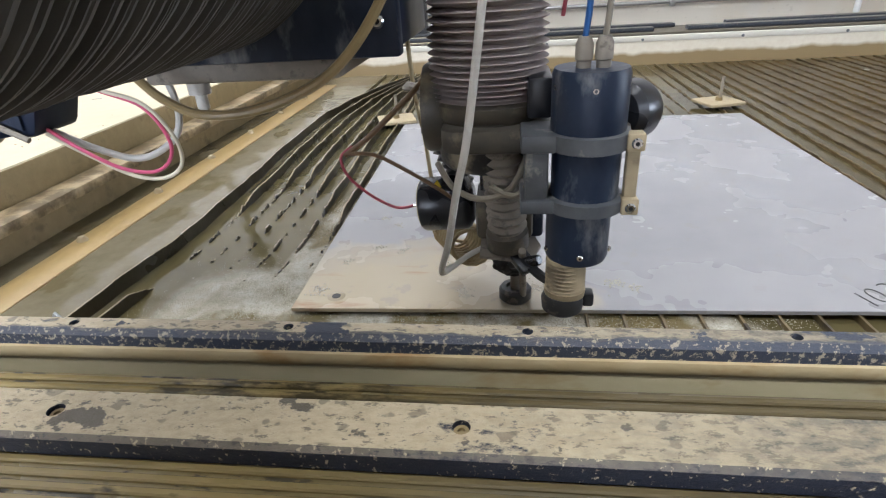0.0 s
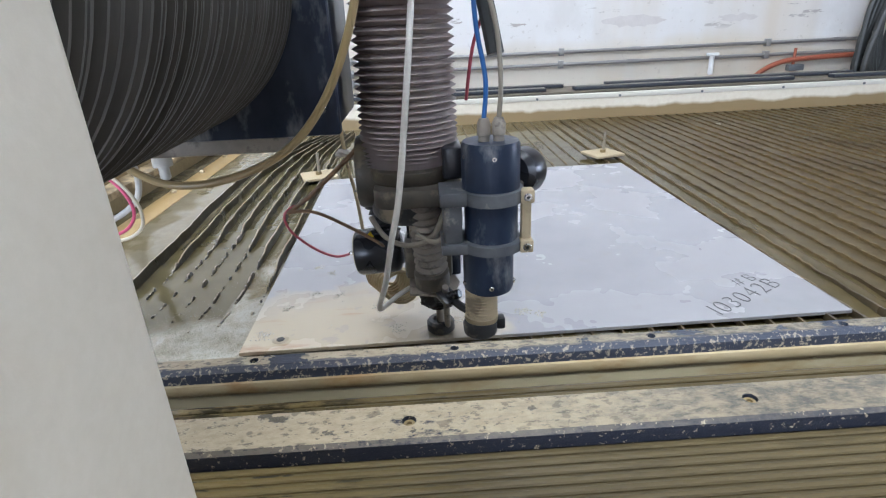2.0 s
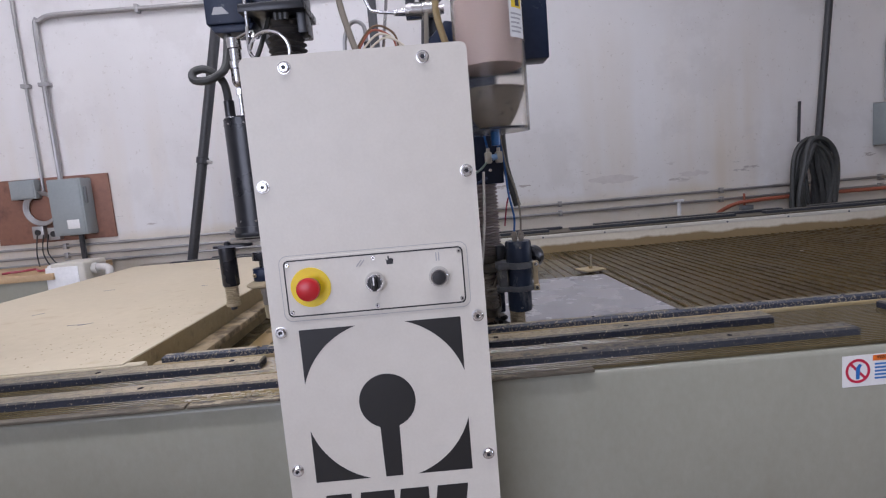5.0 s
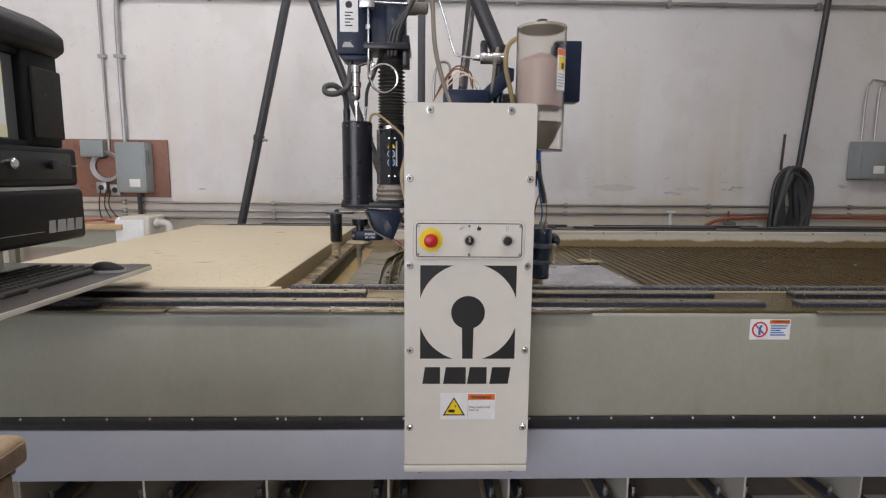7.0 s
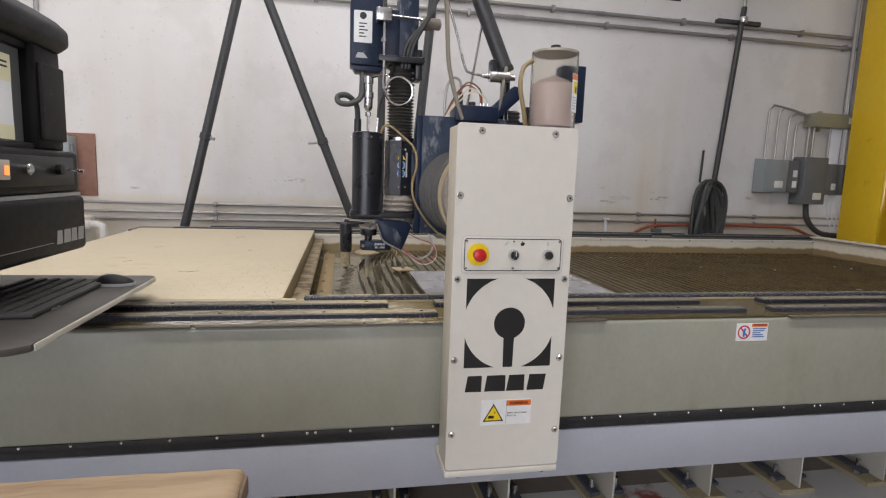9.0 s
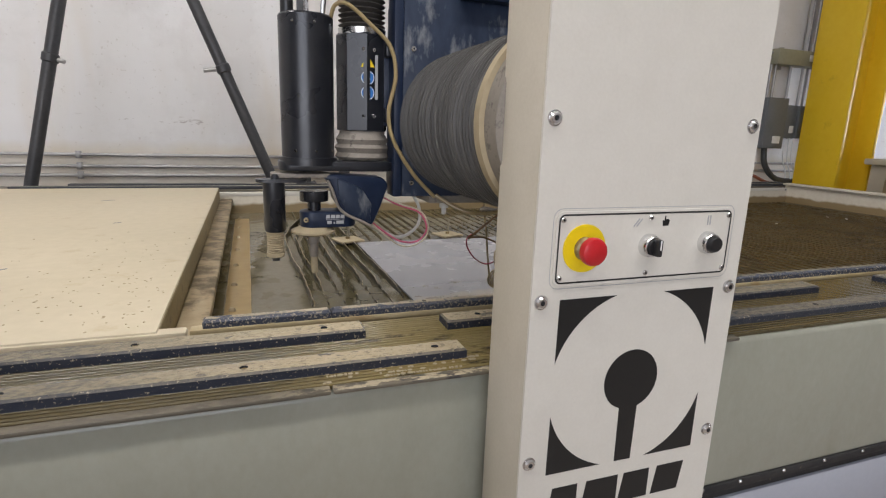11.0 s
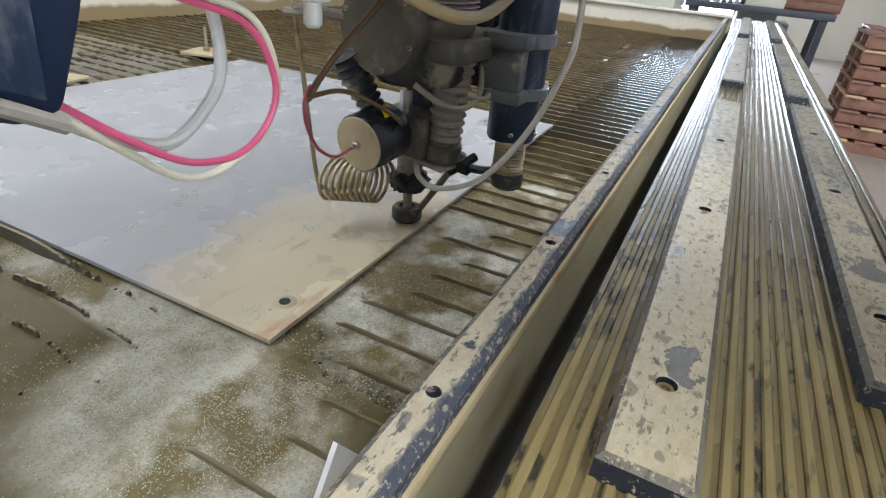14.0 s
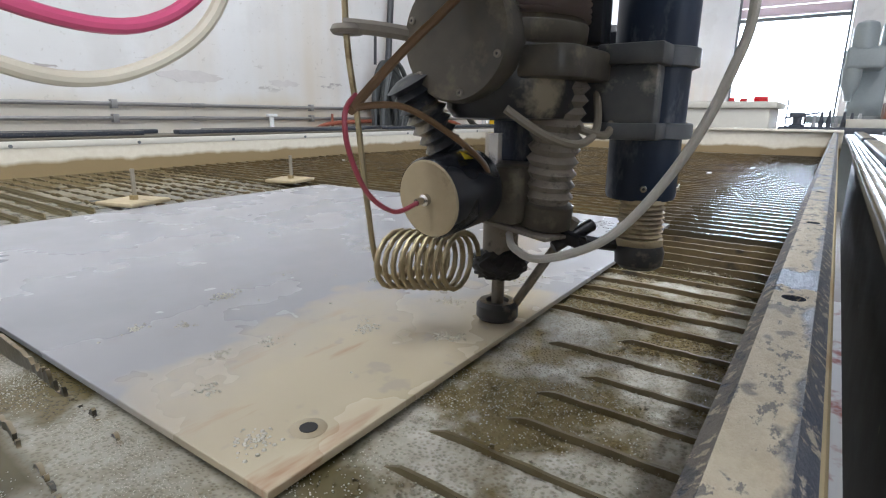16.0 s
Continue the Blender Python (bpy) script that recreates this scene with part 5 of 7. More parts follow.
card = part("label_card", outline(rounded(0.148, 0.074, 0.001, 2), 0.0008, front(0.003, 0.0, 0.691)), WHITEPAINT, column, "white warning label")
part("label_header", outline([(0.001, 0.018), (0.072, 0.018), (0.072, 0.034), (0.001, 0.034)], 0.0004, front(0.003, -0.0008, 0.691)), ORANGE, card)
part("label_divider", outline([(0.0, -0.034), (0.0007, -0.034), (0.0007, 0.034), (0.0, 0.034)], 0.0004, front(0.003, -0.0008, 0.691)), BLACKPRINT, card)
part("label_word", lettering("WARNING", 0.0112, front(0.0115, -0.0012, 0.7130), bold=0.0003), BLACKPRINT, card)
part("label_text", lettering("Keep hands away\nfrom jet.", 0.0082, front(0.0065, -0.0008, 0.686)), BLACKPRINT, card)
part("triangle", outline([(-0.030, -0.025), (0.030, -0.025), (0.0, 0.027)], 0.0004, front(-0.034, -0.0008, 0.690), bevel=0), BLACKPRINT, card)
part("triangle_field", outline([(-0.0245, -0.0215), (0.0245, -0.0215), (0.0, 0.0205)], 0.0004, front(-0.034, -0.0012, 0.690)), YELPRINT, card)
part("pictogram", outline([(-0.015, -0.016), (0.002, -0.016), (0.002, -0.008), (-0.015, -0.008)], 0.0003, front(-0.034, -0.0016, 0.690)), BLACKPRINT, card)
part("pictogram", outline([(0.002, -0.002), (0.006, -0.002), (0.0045, -0.009), (0.0035, -0.009)], 0.0003, front(-0.034, -0.0016, 0.696)), BLACKPRINT, card)
side = part("side_label", outline(rounded(0.05, 0.10, 0.001, 2), 0.0008, west(-0.163, 0.045, 0.80)), WHITEPAINT, column, "narrow warning label on the side")
part("side_header", outline([(-0.025, 0.032), (0.025, 0.032), (0.025, 0.05), (-0.025, 0.05)], 0.0005, west(-0.1638, 0.045, 0.80)), ORANGE, side)
part("side_triangle", outline([(-0.02, -0.01), (0.02, -0.01), (0.0, 0.026)], 0.0005, west(-0.1638, 0.045, 0.80)), YELPRINT, side)

# link from the column back to the beam
link = thing("carriage_link", (0, 0.13, 0.6), "dark steel carriage plate between column and beam", "machine part")
part("plate", box(-0.13, 0.13, 0.1157, 0.156, 0.62, 0.86, 0.004), MUDDARK, link)
part("wiper_strip", box(-0.134, 0.134, 0.148, 0.1575, 0.852, 0.866, 0.002), RUBBER, link, "black rubber wiper strip")
for x in (-0.145, 0.135):
    part("side_bracket", box(x, x + 0.010, 0.1157, 0.154, 0.66, 0.84, 0.002), DARKBOX, link)

# ---- Y axis bellows and carriage ----
AX, AZ = -0.03, 1.290
ybel = thing("y_axis_bellows", (AX, 0.35, AZ - 0.15), "large dark corrugated rubber bellows under dust", "bellows")
rng = random.Random(12)
steps = [rng.uniform(0.6, 1.5) * (1.7 if i < 10 else 1.0) for i in range(56)]
folds, y = [], 0.165
for i, s in enumerate(steps):
    w = s * 0.420 / sum(steps)
    r = 0.151 - rng.uniform(0, 0.003)
    folds += [(0.138, y), (r, y + w * 0.38), (r, y + w * 0.62)]
    y += w
part("folds", lathe((AX, 0, AZ), (0, 1, 0), folds + [(0.138, 0.585)], 72, caps=False), BELLOWS, ybel)
part("drum", lathe((AX, 0, AZ), (0, 1, 0), [(0.143, 0.106), (0.146, 0.108), (0.146, 0.150)], 72), GREYMUD, ybel, "dusty grey end drum")
part("clamp_ring", lathe((AX, 0, AZ), (0, 1, 0), [(0.150, 0.146), (0.1535, 0.147), (0.1535, 0.166), (0.150, 0.167)], 72), DRYMUD, ybel, "tan clamp ring")
car = thing("y_carriage", (0, 0.66, 1.1), "dark blue machined carriage behind the bellows", "carriage")
part("front_plate", box(-0.172, 0.150, 0.585, 0.603, 1.130, 1.56, 0.003), NAVYMUD, car)
part("edge_bar", box(-0.192, -0.172, 0.583, 0.64, 1.130, 1.56, 0.003), NAVY, car)
part("body", box(-0.165, 0.148, 0.603, 0.76, 1.135, 1.55, 0.006), NAVY, car)
part("under_plate", box(-0.105, 0.09, 0.595, 0.77, 1.112, 1.134, 0.004), GREYMUD, car)
part("plug", lathe((-0.062, 0.612, 1.112), (0, 0, -1), [(0.011, 0), (0.011, 0.012), (0.006, 0.013), (0.006, 0.026), (0.004, 0.028)], 12), TUBECLEAR, car, "grey drain plug")
for x in (-0.15, 0.132):
    for z in (1.16, 1.3, 1.44):
        socket_screw("screw", (x, 0.585, z), (0, -1, 0), 0.006, car)
topb = thing("valve_box", (0.04, 0.6, 1.54), "dark blue valve box with tube fittings", "machine part")
part("box", box(-0.055, 0.105, 0.56, 0.68, 1.545, 1.602, 0.005), NAVY, topb)
part("arm", outline([(0.06, 0.0), (0.17, 0.105), (0.195, 0.10), (0.195, 0.06), (0.10, -0.03), (0.06, -0.03)], 0.03, front(0.0, 0.62, 1.58), bevel=0.003), NAVY, topb)
for i, x in enumerate((0.045, 0.058, 0.072)):
    part("fitting", rod((x, 0.6, 1.602), (x, 0.6, 1.616), 0.005, 8), STEEL, topb)
part("knob", rod((0.012, 0.6, 1.602), (0.012, 0.6, 1.618), 0.014, 14, chamfer=0.002), BLACKPLASTIC, topb)
part("gland", rod((-0.03, 0.6, 1.602), (-0.03, 0.6, 1.65), 0.008, 10), BLACKPLASTIC, topb)
part("cable", tube(((-0.03, 0.6, 1.645), (-0.035, 0.6, 1.69), (-0.062, 0.6, 1.70), (-0.085, 0.6, 1.66), (-0.09, 0.61, 1.56)), 0.005), CONDUIT, topb)
for i, (x, mat_, top) in enumerate(((0.045, HOSEORANGE, 1.675), (0.058, TUBECREAM, 1.665), (0.072, TUBECREAM, 1.655), (0.05, TUBEBROWN, 1.685))):
    part("air_tube", tube(((x, 0.6, 1.612), (x - 0.01, 0.6, top - 0.02), (x - 0.06, 0.595, top), (-0.06, 0.59, top - 0.06), (-0.09, 0.59, 1.56)), 0.0028, 6, 8), mat_, topb)

# ---- tilting head at the west ----
head = thing("tilting_head", (-0.33, 0.62, 0.96), "dark blue tilting jet head hung from its column", "cutting head")
part("motor_tube", lathe((-0.366, 0.628, 0), (0, 0, 1), [(0.0, 1.206), (0.054, 1.206), (0.0545, 1.488), (0.051, 1.492), (0.0, 1.492)], 48, caps=False), BLACKMETAL, head, "glossy black motor tube")
part("tube_flange", lathe((-0.366, 0.628, 0), (0, 0, 1), [(0.0, 1.196), (0.059, 1.196), (0.059, 1.212), (0.0, 1.212)], 48, caps=False), BLACKMETAL, head)
for k in range(8):
    a = radians(45 * k + 12)
    for z, r in ((1.226, 0.0544), (1.474, 0.0544)):
        socket_screw("screw", (-0.366 + r * math.cos(a), 0.628 + r * math.sin(a), z), (math.cos(a), math.sin(a), 0), 0.0028, head)
part("arm_plate", outline(rounded(0.245, 0.10, 0.03, 6), 0.020, pose(-0.305, 0.64, 1.184), bevel=0.003), BLACKMETAL, head, "black rounded arm plate")
part("tilt_plate", outline(rounded(0.12, 0.07, 0.02, 5), 0.007, pose(-0.385, 0.615, 1.172)), GREYMUD, head)
# guard wing: a curved blue shell
wing = [(-0.345, 1.176), (-0.31, 1.178), (-0.215, 1.172), (-0.203, 1.160), (-0.203, 1.150), (-0.222, 1.10), (-0.236, 1.068), (-0.252, 1.066), (-0.300, 1.095), (-0.318, 1.125), (-0.322, 1.148), (-0.332, 1.165)]
part("guard_wing", outline([(x, z) for x, z in wing], 0.065, front(0, 0.648, 0), bevel=0.006), NAVY, head, "dark blue curved guard wing")
part("wing_face", outline([(-0.312, 1.170), (-0.262, 1.150), (-0.240, 1.115), (-0.243, 1.075), (-0.292, 1.096), (-0.31, 1.13)], 0.004, front(0, 0.5835, 0), bevel=0.0015), NAVYMUD, head)
part("wing_rim", tube(((-0.333, 0.581, 1.166), (-0.322, 0.580, 1.140), (-0.312, 0.579, 1.112), (-0.295, 0.578, 1.094), (-0.262, 0.578, 1.078), (-0.24, 0.579, 1.066)), 0.0032, 5, 8), GREYMUD, head)
part("cap", lathe((-0.358, 0.612, 0), (0, 0, 1), [(0.0, 1.120), (0.029, 1.120), (0.030, 1.122), (0.030, 1.140), (0.028, 1.142), (0.0, 1.142)], 40, caps=False), BLACKMETAL, head, "black round cap")
part("neck", rod((-0.358, 0.612, 1.095), (-0.358, 0.612, 1.122), 0.014, 24), BLACKMETAL, head)
body = part("jet_body", outline(rounded(0.118, 0.060, 0.028, 6, 0.028, 0.0), 0.034, pose(-0.358, 0.610, 1.066), bevel=0.003), NAVY, head, "navy jet body with silver print")
brand(body, front(-0.338, 0.5798, 1.086), 0.040, 0.0075, GREYPRINT)
part("print_line", box(-0.338, -0.298, 0.5796, 0.580, 1.0832, 1.0838), GREYPRINT, body)
for x, w in ((-0.335, 0.009), (-0.322, 0.003), (-0.316, 0.016)):
    part("maker_mark", box(x, x + w, 0.5794, 0.580, 1.074, 1.0808 if w != 0.003 else 1.0782), GREYPRINT, body)
socket_screw("screw", (-0.378, 0.583, 1.083), (-0.3, -1, 0), 0.0055, body, BRASSY)
part("splash_disc", lathe((-0.362, 0.606, 0), (0, 0, 1), [(0.0, 1.050), (0.038, 1.050), (0.046, 1.054), (0.046, 1.058), (0.030, 1.066), (0.0, 1.066)], 40, caps=False), DRYMUD, head, "tan mud-caked splash disc")
part("nozzle_body", lathe((-0.361, 0.604, 0), (0, 0, 1), [(0.0, 1.000), (0.0085, 1.000), (0.010, 1.004), (0.010, 1.030), (0.0125, 1.032), (0.0125, 1.052)], 20), GREYMUD, head)
part("nozzle_tip", lathe((-0.361, 0.604, 0), (0, 0, 1), [(0.004, 0.962), (0.0065, 0.964), (0.0078, 0.980), (0.0078, 1.001)], 20), DRYMUD, head)
probe = part("probe_arm", outline(rounded(0.10, 0.045, 0.02, 5), 0.006, pose(-0.425, 0.585, 1.163)), BLACKMETAL, head)
part("probe_knob", lathe((-0.438, 0.582, 1.169), (0, 0, 1), [(0.009, 0), (0.009, 0.004), (0.005, 0.010), (0.0005, 0.011)], 16), BLACKMETAL, head)
part("probe_tube", lathe((-0.4405, 0.582, 0), (0, 0, 1), [(0.0, 1.062), (0.019, 1.062), (0.0215, 1.066), (0.0215, 1.163), (0.0, 1.163)], 28, caps=False), BLACKMETAL, head, "black probe tube")
spring = [(0.0155, 1.008), (0.018, 1.010), (0.018, 1.018)]
for k in range(9):
    spring += [(0.0150, 1.0185 + k * 0.0047), (0.0178, 1.0208 + k * 0.0047)]
spring += [(0.017, 1.0625)]
part("probe_spring", lathe((-0.441, 0.582, 0), (0, 0, 1), spring, 24), DRYMUD, head, "ribbed tan probe sleeve")
part("probe_tip", rod((-0.441, 0.582, 1.000), (-0.441, 0.582, 1.009), 0.008, 12), BLACKMUD, head)
# wires and air tubes looping off the wing
part("pink_tube", tube(((-0.235, 0.60, 1.072), (-0.205, 0.602, 1.048), (-0.170, 0.606, 1.026), (-0.135, 0.608, 1.021), (-0.112, 0.607, 1.035), (-0.106, 0.605, 1.059), (-0.125, 0.605, 1.091), (-0.172, 0.61, 1.108), (-0.212, 0.61, 1.128)), 0.002, 8, 10), TUBEPINK, head, "pink air tube")
part("cream_tube", tube(((-0.235, 0.597, 1.068), (-0.205, 0.606, 1.042), (-0.168, 0.617, 1.014), (-0.135, 0.622, 1.009), (-0.107, 0.616, 1.026), (-0.101, 0.608, 1.058), (-0.122, 0.603, 1.094), (-0.17, 0.604, 1.111), (-0.212, 0.606, 1.131)), 0.0021, 8, 10), TUBECREAM, head, "cream air tube")
part("white_tube", tube(((-0.236, 0.607, 1.068), (-0.205, 0.618, 1.046), (-0.168, 0.628, 1.030), (-0.138, 0.635, 1.037), (-0.114, 0.64, 1.06), (-0.114, 0.645, 1.10), (-0.14, 0.65, 1.135), (-0.20, 0.655, 1.155)), 0.0038, 8, 10), TUBECLEAR, head, "cloudy white tube")
# upper column: octagonal guide, bellows, drive boxes
guide = thing("z_guide", (-0.244, 0.66, 1.2), "black octagonal Z guide with safety stickers", "machine part")
part("sleeve", lathe((-0.244, 0.665, 0), (0, 0, 1), [(0.052, 1.268), (0.0555, 1.270), (0.0555, 1.466), (0.052, 1.470)], 8), BLACKMETAL, guide)
part("top_band", lathe((-0.244, 0.665, 0), (0, 0, 1), [(0.050, 1.468), (0.051, 1.480), (0.047, 1.482)], 36), STEEL, guide)
part("lower_boot", lathe((-0.244, 0.665, 0), (0, 0, 1), [(0.052, 1.206), (0.060, 1.212), (0.055, 1.222), (0.061, 1.232), (0.054, 1.240), (0.058, 1.250), (0.050, 1.262), (0.049, 1.27)], 36), GREYMUD, guide, "slack dusty rubber boot")
part("bellows", lathe((-0.244, 0.665, 0), (0, 0, 1), bellows_profile(0.038, 0.050, 1.482, 1.745, 20, 0.75), 40, caps=False), DARKBELLOWS, guide, "dark corrugated Z bellows")
part("mount", box(-0.205, -0.16, 0.63, 0.74, 1.28, 1.46, 0.004), NAVY, guide)
for z in (1.30, 1.435):
    for x in (-0.250, -0.228):
        socket_screw("screw", (x, 0.6135, z), (0, -1, 0), 0.004, guide)
    part("latch", box(-0.204, -0.192, 0.604, 0.64, z - 0.012, z + 0.018, 0.002), BLACKMETAL, guide)
for i, (z, mat_) in enumerate(((1.412, YELPRINT), (1.379, BLUEPRINT), (1.348, BLUEPRINT))):
    if i == 0:
        part("sticker", outline([(-0.015, -0.012), (0.015, -0.012), (0, 0.014)], 0.0006, front(-0.242, 0.6132, z)), mat_, guide, "yellow warning triangle sticker")
        part("sticker_mark", outline([(-0.004, -0.008), (0.005, -0.006), (0.002, 0.004), (-0.003, 0.002)], 0.0005, front(-0.242, 0.6126, z)), BLACKPRINT, guide)
    else:
        part("sticker", outline(disc_points(0.0145), 0.0006, front(-0.242, 0.6132, z)), mat_, guide, "round blue sticker")
        border(0.028, 0.028, 0.0139, 0.0013, front(-0.242, 0.6124, z), WHITEPAINT, guide, "sticker_rim")
        part("sticker_mark", outline(disc_points(0.0048, 12, 0, -0.002), 0.0005, front(-0.242, 0.6126, z)), WHITEPAINT, guide)
part("sticker_strip", outline([(-0.004, -0.045), (0.002, -0.045), (0.002, 0.045), (-0.004, 0.045)], 0.0004, front(-0.222, 0.6135, 1.38)), GREYPRINT, guide)
drive = thing("drive_box", (-0.35, 0.64, 1.72), "dark blue drive box with a white rating label", "machine part")
part("case", box(-0.432, -0.318, 0.615, 0.72, 1.725, 1.955, 0.006), NAVY, drive)
part("side_case", box(-0.318, -0.21, 0.64, 0.74, 1.74, 1.93, 0.006), NAVY, drive)
part("chin", outline([(-0.426, 1.725), (-0.31, 1.725), (-0.325, 1.705), (-0.414, 1.705)], 0.08, front(0, 0.70, 0), bevel=0.003), NAVY, drive)
part("rating_label", outline(rounded(0.064, 0.108, 0.003, 3), 0.0008, front(-0.388, 0.615, 1.855)), WHITEPAINT, drive, "white rating label")
part("label_print", bars((0.028, 0.02, 0.03, 0.018, 0.026), 0.004, 0.007, front(-0.402, 0.6142, 1.868)), BLACKPRINT, drive)
part("label_mark", outline(disc_points(0.012, 20), 0.0004, front(-0.388, 0.6142, 1.892)), BLACKPRINT, drive)
part("badge", outline([(-0.024, -0.009), (0.02, -0.009), (0.004, 0.009), (-0.016, 0.009)], 0.0008, front(-0.39, 0.615, 1.758)), GREYPRINT, drive)
part("black_plate", box(-0.335, -0.172, 0.57, 0.72, 1.735, 1.757, 0.004), BLACKMETAL, drive)
part("upper_head", box(-0.26, -0.19, 0.62, 0.73, 1.745, 2.12, 0.006), NAVYMUD, drive)
part("lower_ear", box(-0.200, -0.176, 0.60, 0.68, 1.685, 1.79, 0.004), BLACKMETAL, drive)
part("cross_block", box(-0.345, -0.292, 0.56, 0.60, 1.868, 1.912, 0.003), STEEL, drive, "bright steel tee block")
part("pipe_down", rod((-0.316, 0.575, 1.66), (-0.316, 0.575, 1.87), 0.0045, 10), STEEL, drive)
part("pipe_nut", rod((-0.316, 0.575, 1.80), (-0.316, 0.575, 1.815), 0.010, 6), STEEL, drive)
part("pipe_cross", rod((-0.292, 0.585, 1.892), (-0.18, 0.60, 1.892), 0.005, 10), STEEL, drive)
part("swivel", lathe((-0.165, 0.62, 1.885), (1, 0, 0), [(0.014, -0.02), (0.024, -0.015), (0.024, 0.012), (0.020, 0.018), (0.020, 0.05), (0.012, 0.055)], 20), GREYMUD, drive)
# the high-pressure coil: one loop of bright tube
ring = [(-0.316, 0.570, 1.70), (-0.316, 0.565, 1.645)]
for k in range(19):
    a = radians(190 + 19 * k)
    ring.append((-0.262 + 0.047 * math.cos(a), 0.562 - 0.0008 * k, 1.634 + 0.047 * math.sin(a)))
ring += [(-0.30, 0.56, 1.685), (-0.352, 0.60, 1.684)]
part("pressure_loop", tube(ring, 0.0045, 5, 10), CHROME, drive, "bright steel high-pressure loop")
part("swivel_body", lathe((-0.366, 0.612, 0), (0, 0, 1), [(0.005, 1.565), (0.013, 1.572), (0.016, 1.58), (0.016, 1.61), (0.019, 1.612), (0.019, 1.63), (0.015, 1.632), (0.015, 1.66), (0.018, 1.662), (0.018, 1.686), (0.012, 1.69)], 20), STEEL, drive)
part("jet_feed", rod((-0.366, 0.612, 1.492), (-0.366, 0.612, 1.57), 0.005, 10), STEEL, drive)
part("jet_feed_nut", rod((-0.366, 0.612, 1.548), (-0.366, 0.612, 1.562), 0.010, 6), STEEL, drive)
part("motor_plug", rod((-0.402, 0.625, 1.49), (-0.402, 0.625, 1.54), 0.013, 14, chamfer=0.003), BLACKPLASTIC, drive)
part("motor_cable", tube(((-0.402, 0.625, 1.53), (-0.408, 0.62, 1.585), (-0.44, 0.605, 1.615), (-0.472, 0.60, 1.61), (-0.468, 0.59, 1.588), (-0.43, 0.585, 1.585), (-0.395, 0.60, 1.61), (-0.388, 0.62, 1.66), (-0.388, 0.64, 1.72)), 0.010, 8, 10), CABLE, drive, "thick black motor cable in a loop")
part("sensor_plug", rod((-0.335, 0.605, 1.49), (-0.33, 0.605, 1.55), 0.005, 10), STEEL, drive)
part("sensor_cable", tube(((-0.33, 0.605, 1.545), (-0.325, 0.60, 1.60), (-0.30, 0.61, 1.66), (-0.27, 0.63, 1.75)), 0.006, 6, 8), CABLE, drive)
part("tan_tube", tube(((-0.318, 0.61, 1.49), (-0.31, 0.60, 1.513), (-0.285, 0.595, 1.515), (-0.24, 0.59, 1.48), (-0.20, 0.585, 1.44), (-0.19, 0.58, 1.38), (-0.205, 0.577, 1.31), (-0.195, 0.57, 1.25), (-0.15, 0.57, 1.18), (-0.10, 0.57, 1.13)), 0.0042, 8, 8), TUBETAN, drive)
for i in range(3):
    part("harness", tube(((-0.25 + 0.012 * i, 0.60, 1.72), (-0.235 + 0.012 * i, 0.585, 1.80), (-0.17, 0.57, 1.88), (-0.13, 0.56, 1.96), (-0.06, 0.6, 2.04)), 0.008, 6, 8), CABLE, drive)

# boom and plumbing above the carriage
boom = thing("overhead_boom", (0.13, 0.63, 1.7), "black padded boom carrying pressure pipes", "boom")
part("sleeve", rod((0.14, 0.62, 1.745), (-0.06, 0.62, 2.18), 0.028, 20), BLACKPIPE, boom)
part("sleeve_mouth", lathe((0.145, 0.62, 1.735), (-0.42, 0, 0.91), [(0.024, 0), (0.031, 0.002), (0.031, 0.02), (0.028, 0.022)], 20), RUBBER, boom)
part("swivel", lathe((0.085, 0.60, 1.715), (1, 0, 0), [(0.008, -0.04), (0.010, -0.012), (0.021, -0.010), (0.021, 0.03), (0.023, 0.032), (0.023, 0.06), (0.012, 0.064), (0.012, 0.085)], 20), STEEL, boom)
part("clevis", box(0.075, 0.10, 0.59, 0.63, 1.70, 1.775, 0.006), BLACKMETAL, boom)
part("pressure_pipe", tube(((-0.12, 0.6, 2.05), (-0.09, 0.6, 1.96), (-0.05, 0.6, 1.84), (-0.02, 0.6, 1.74), (0.0, 0.6, 1.722), (0.05, 0.6, 1.715)), 0.0045, 6, 8), STEEL, boom)
part("pressure_pipe", tube(((0.06, 0.64, 2.05), (0.05, 0.64, 1.93), (0.02, 0.64, 1.72), (-0.005, 0.64, 1.56)), 0.0045, 6, 8), STEEL, boom)
part("feed_hose", tube(((-0.105, 0.59, 2.05), (-0.095, 0.575, 1.88), (-0.085, 0.57, 1.74), (-0.055, 0.565, 1.62), (-0.03, 0.565, 1.55)), 0.008, 8, 10), TUBEGREY, boom, "grey-brown feed hose")
part("grey_hose", tube(((0.135, 0.59, 1.75), (0.125, 0.585, 1.70), (0.12, 0.59, 1.64), (0.11, 0.6, 1.56)), 0.006, 6, 8), TUBEGREY, boom)
part("post", rod((0.145, 0.63, 1.50), (0.145, 0.63, 1.72), 0.018, 14), BLACKMETAL, boom)
part("small_bellows", lathe((0.185, 0.66, 0), (0, 0, 1), bellows_profile(0.026, 0.034, 1.47, 1.60, 9), 28, caps=False), DARKBELLOWS, boom)

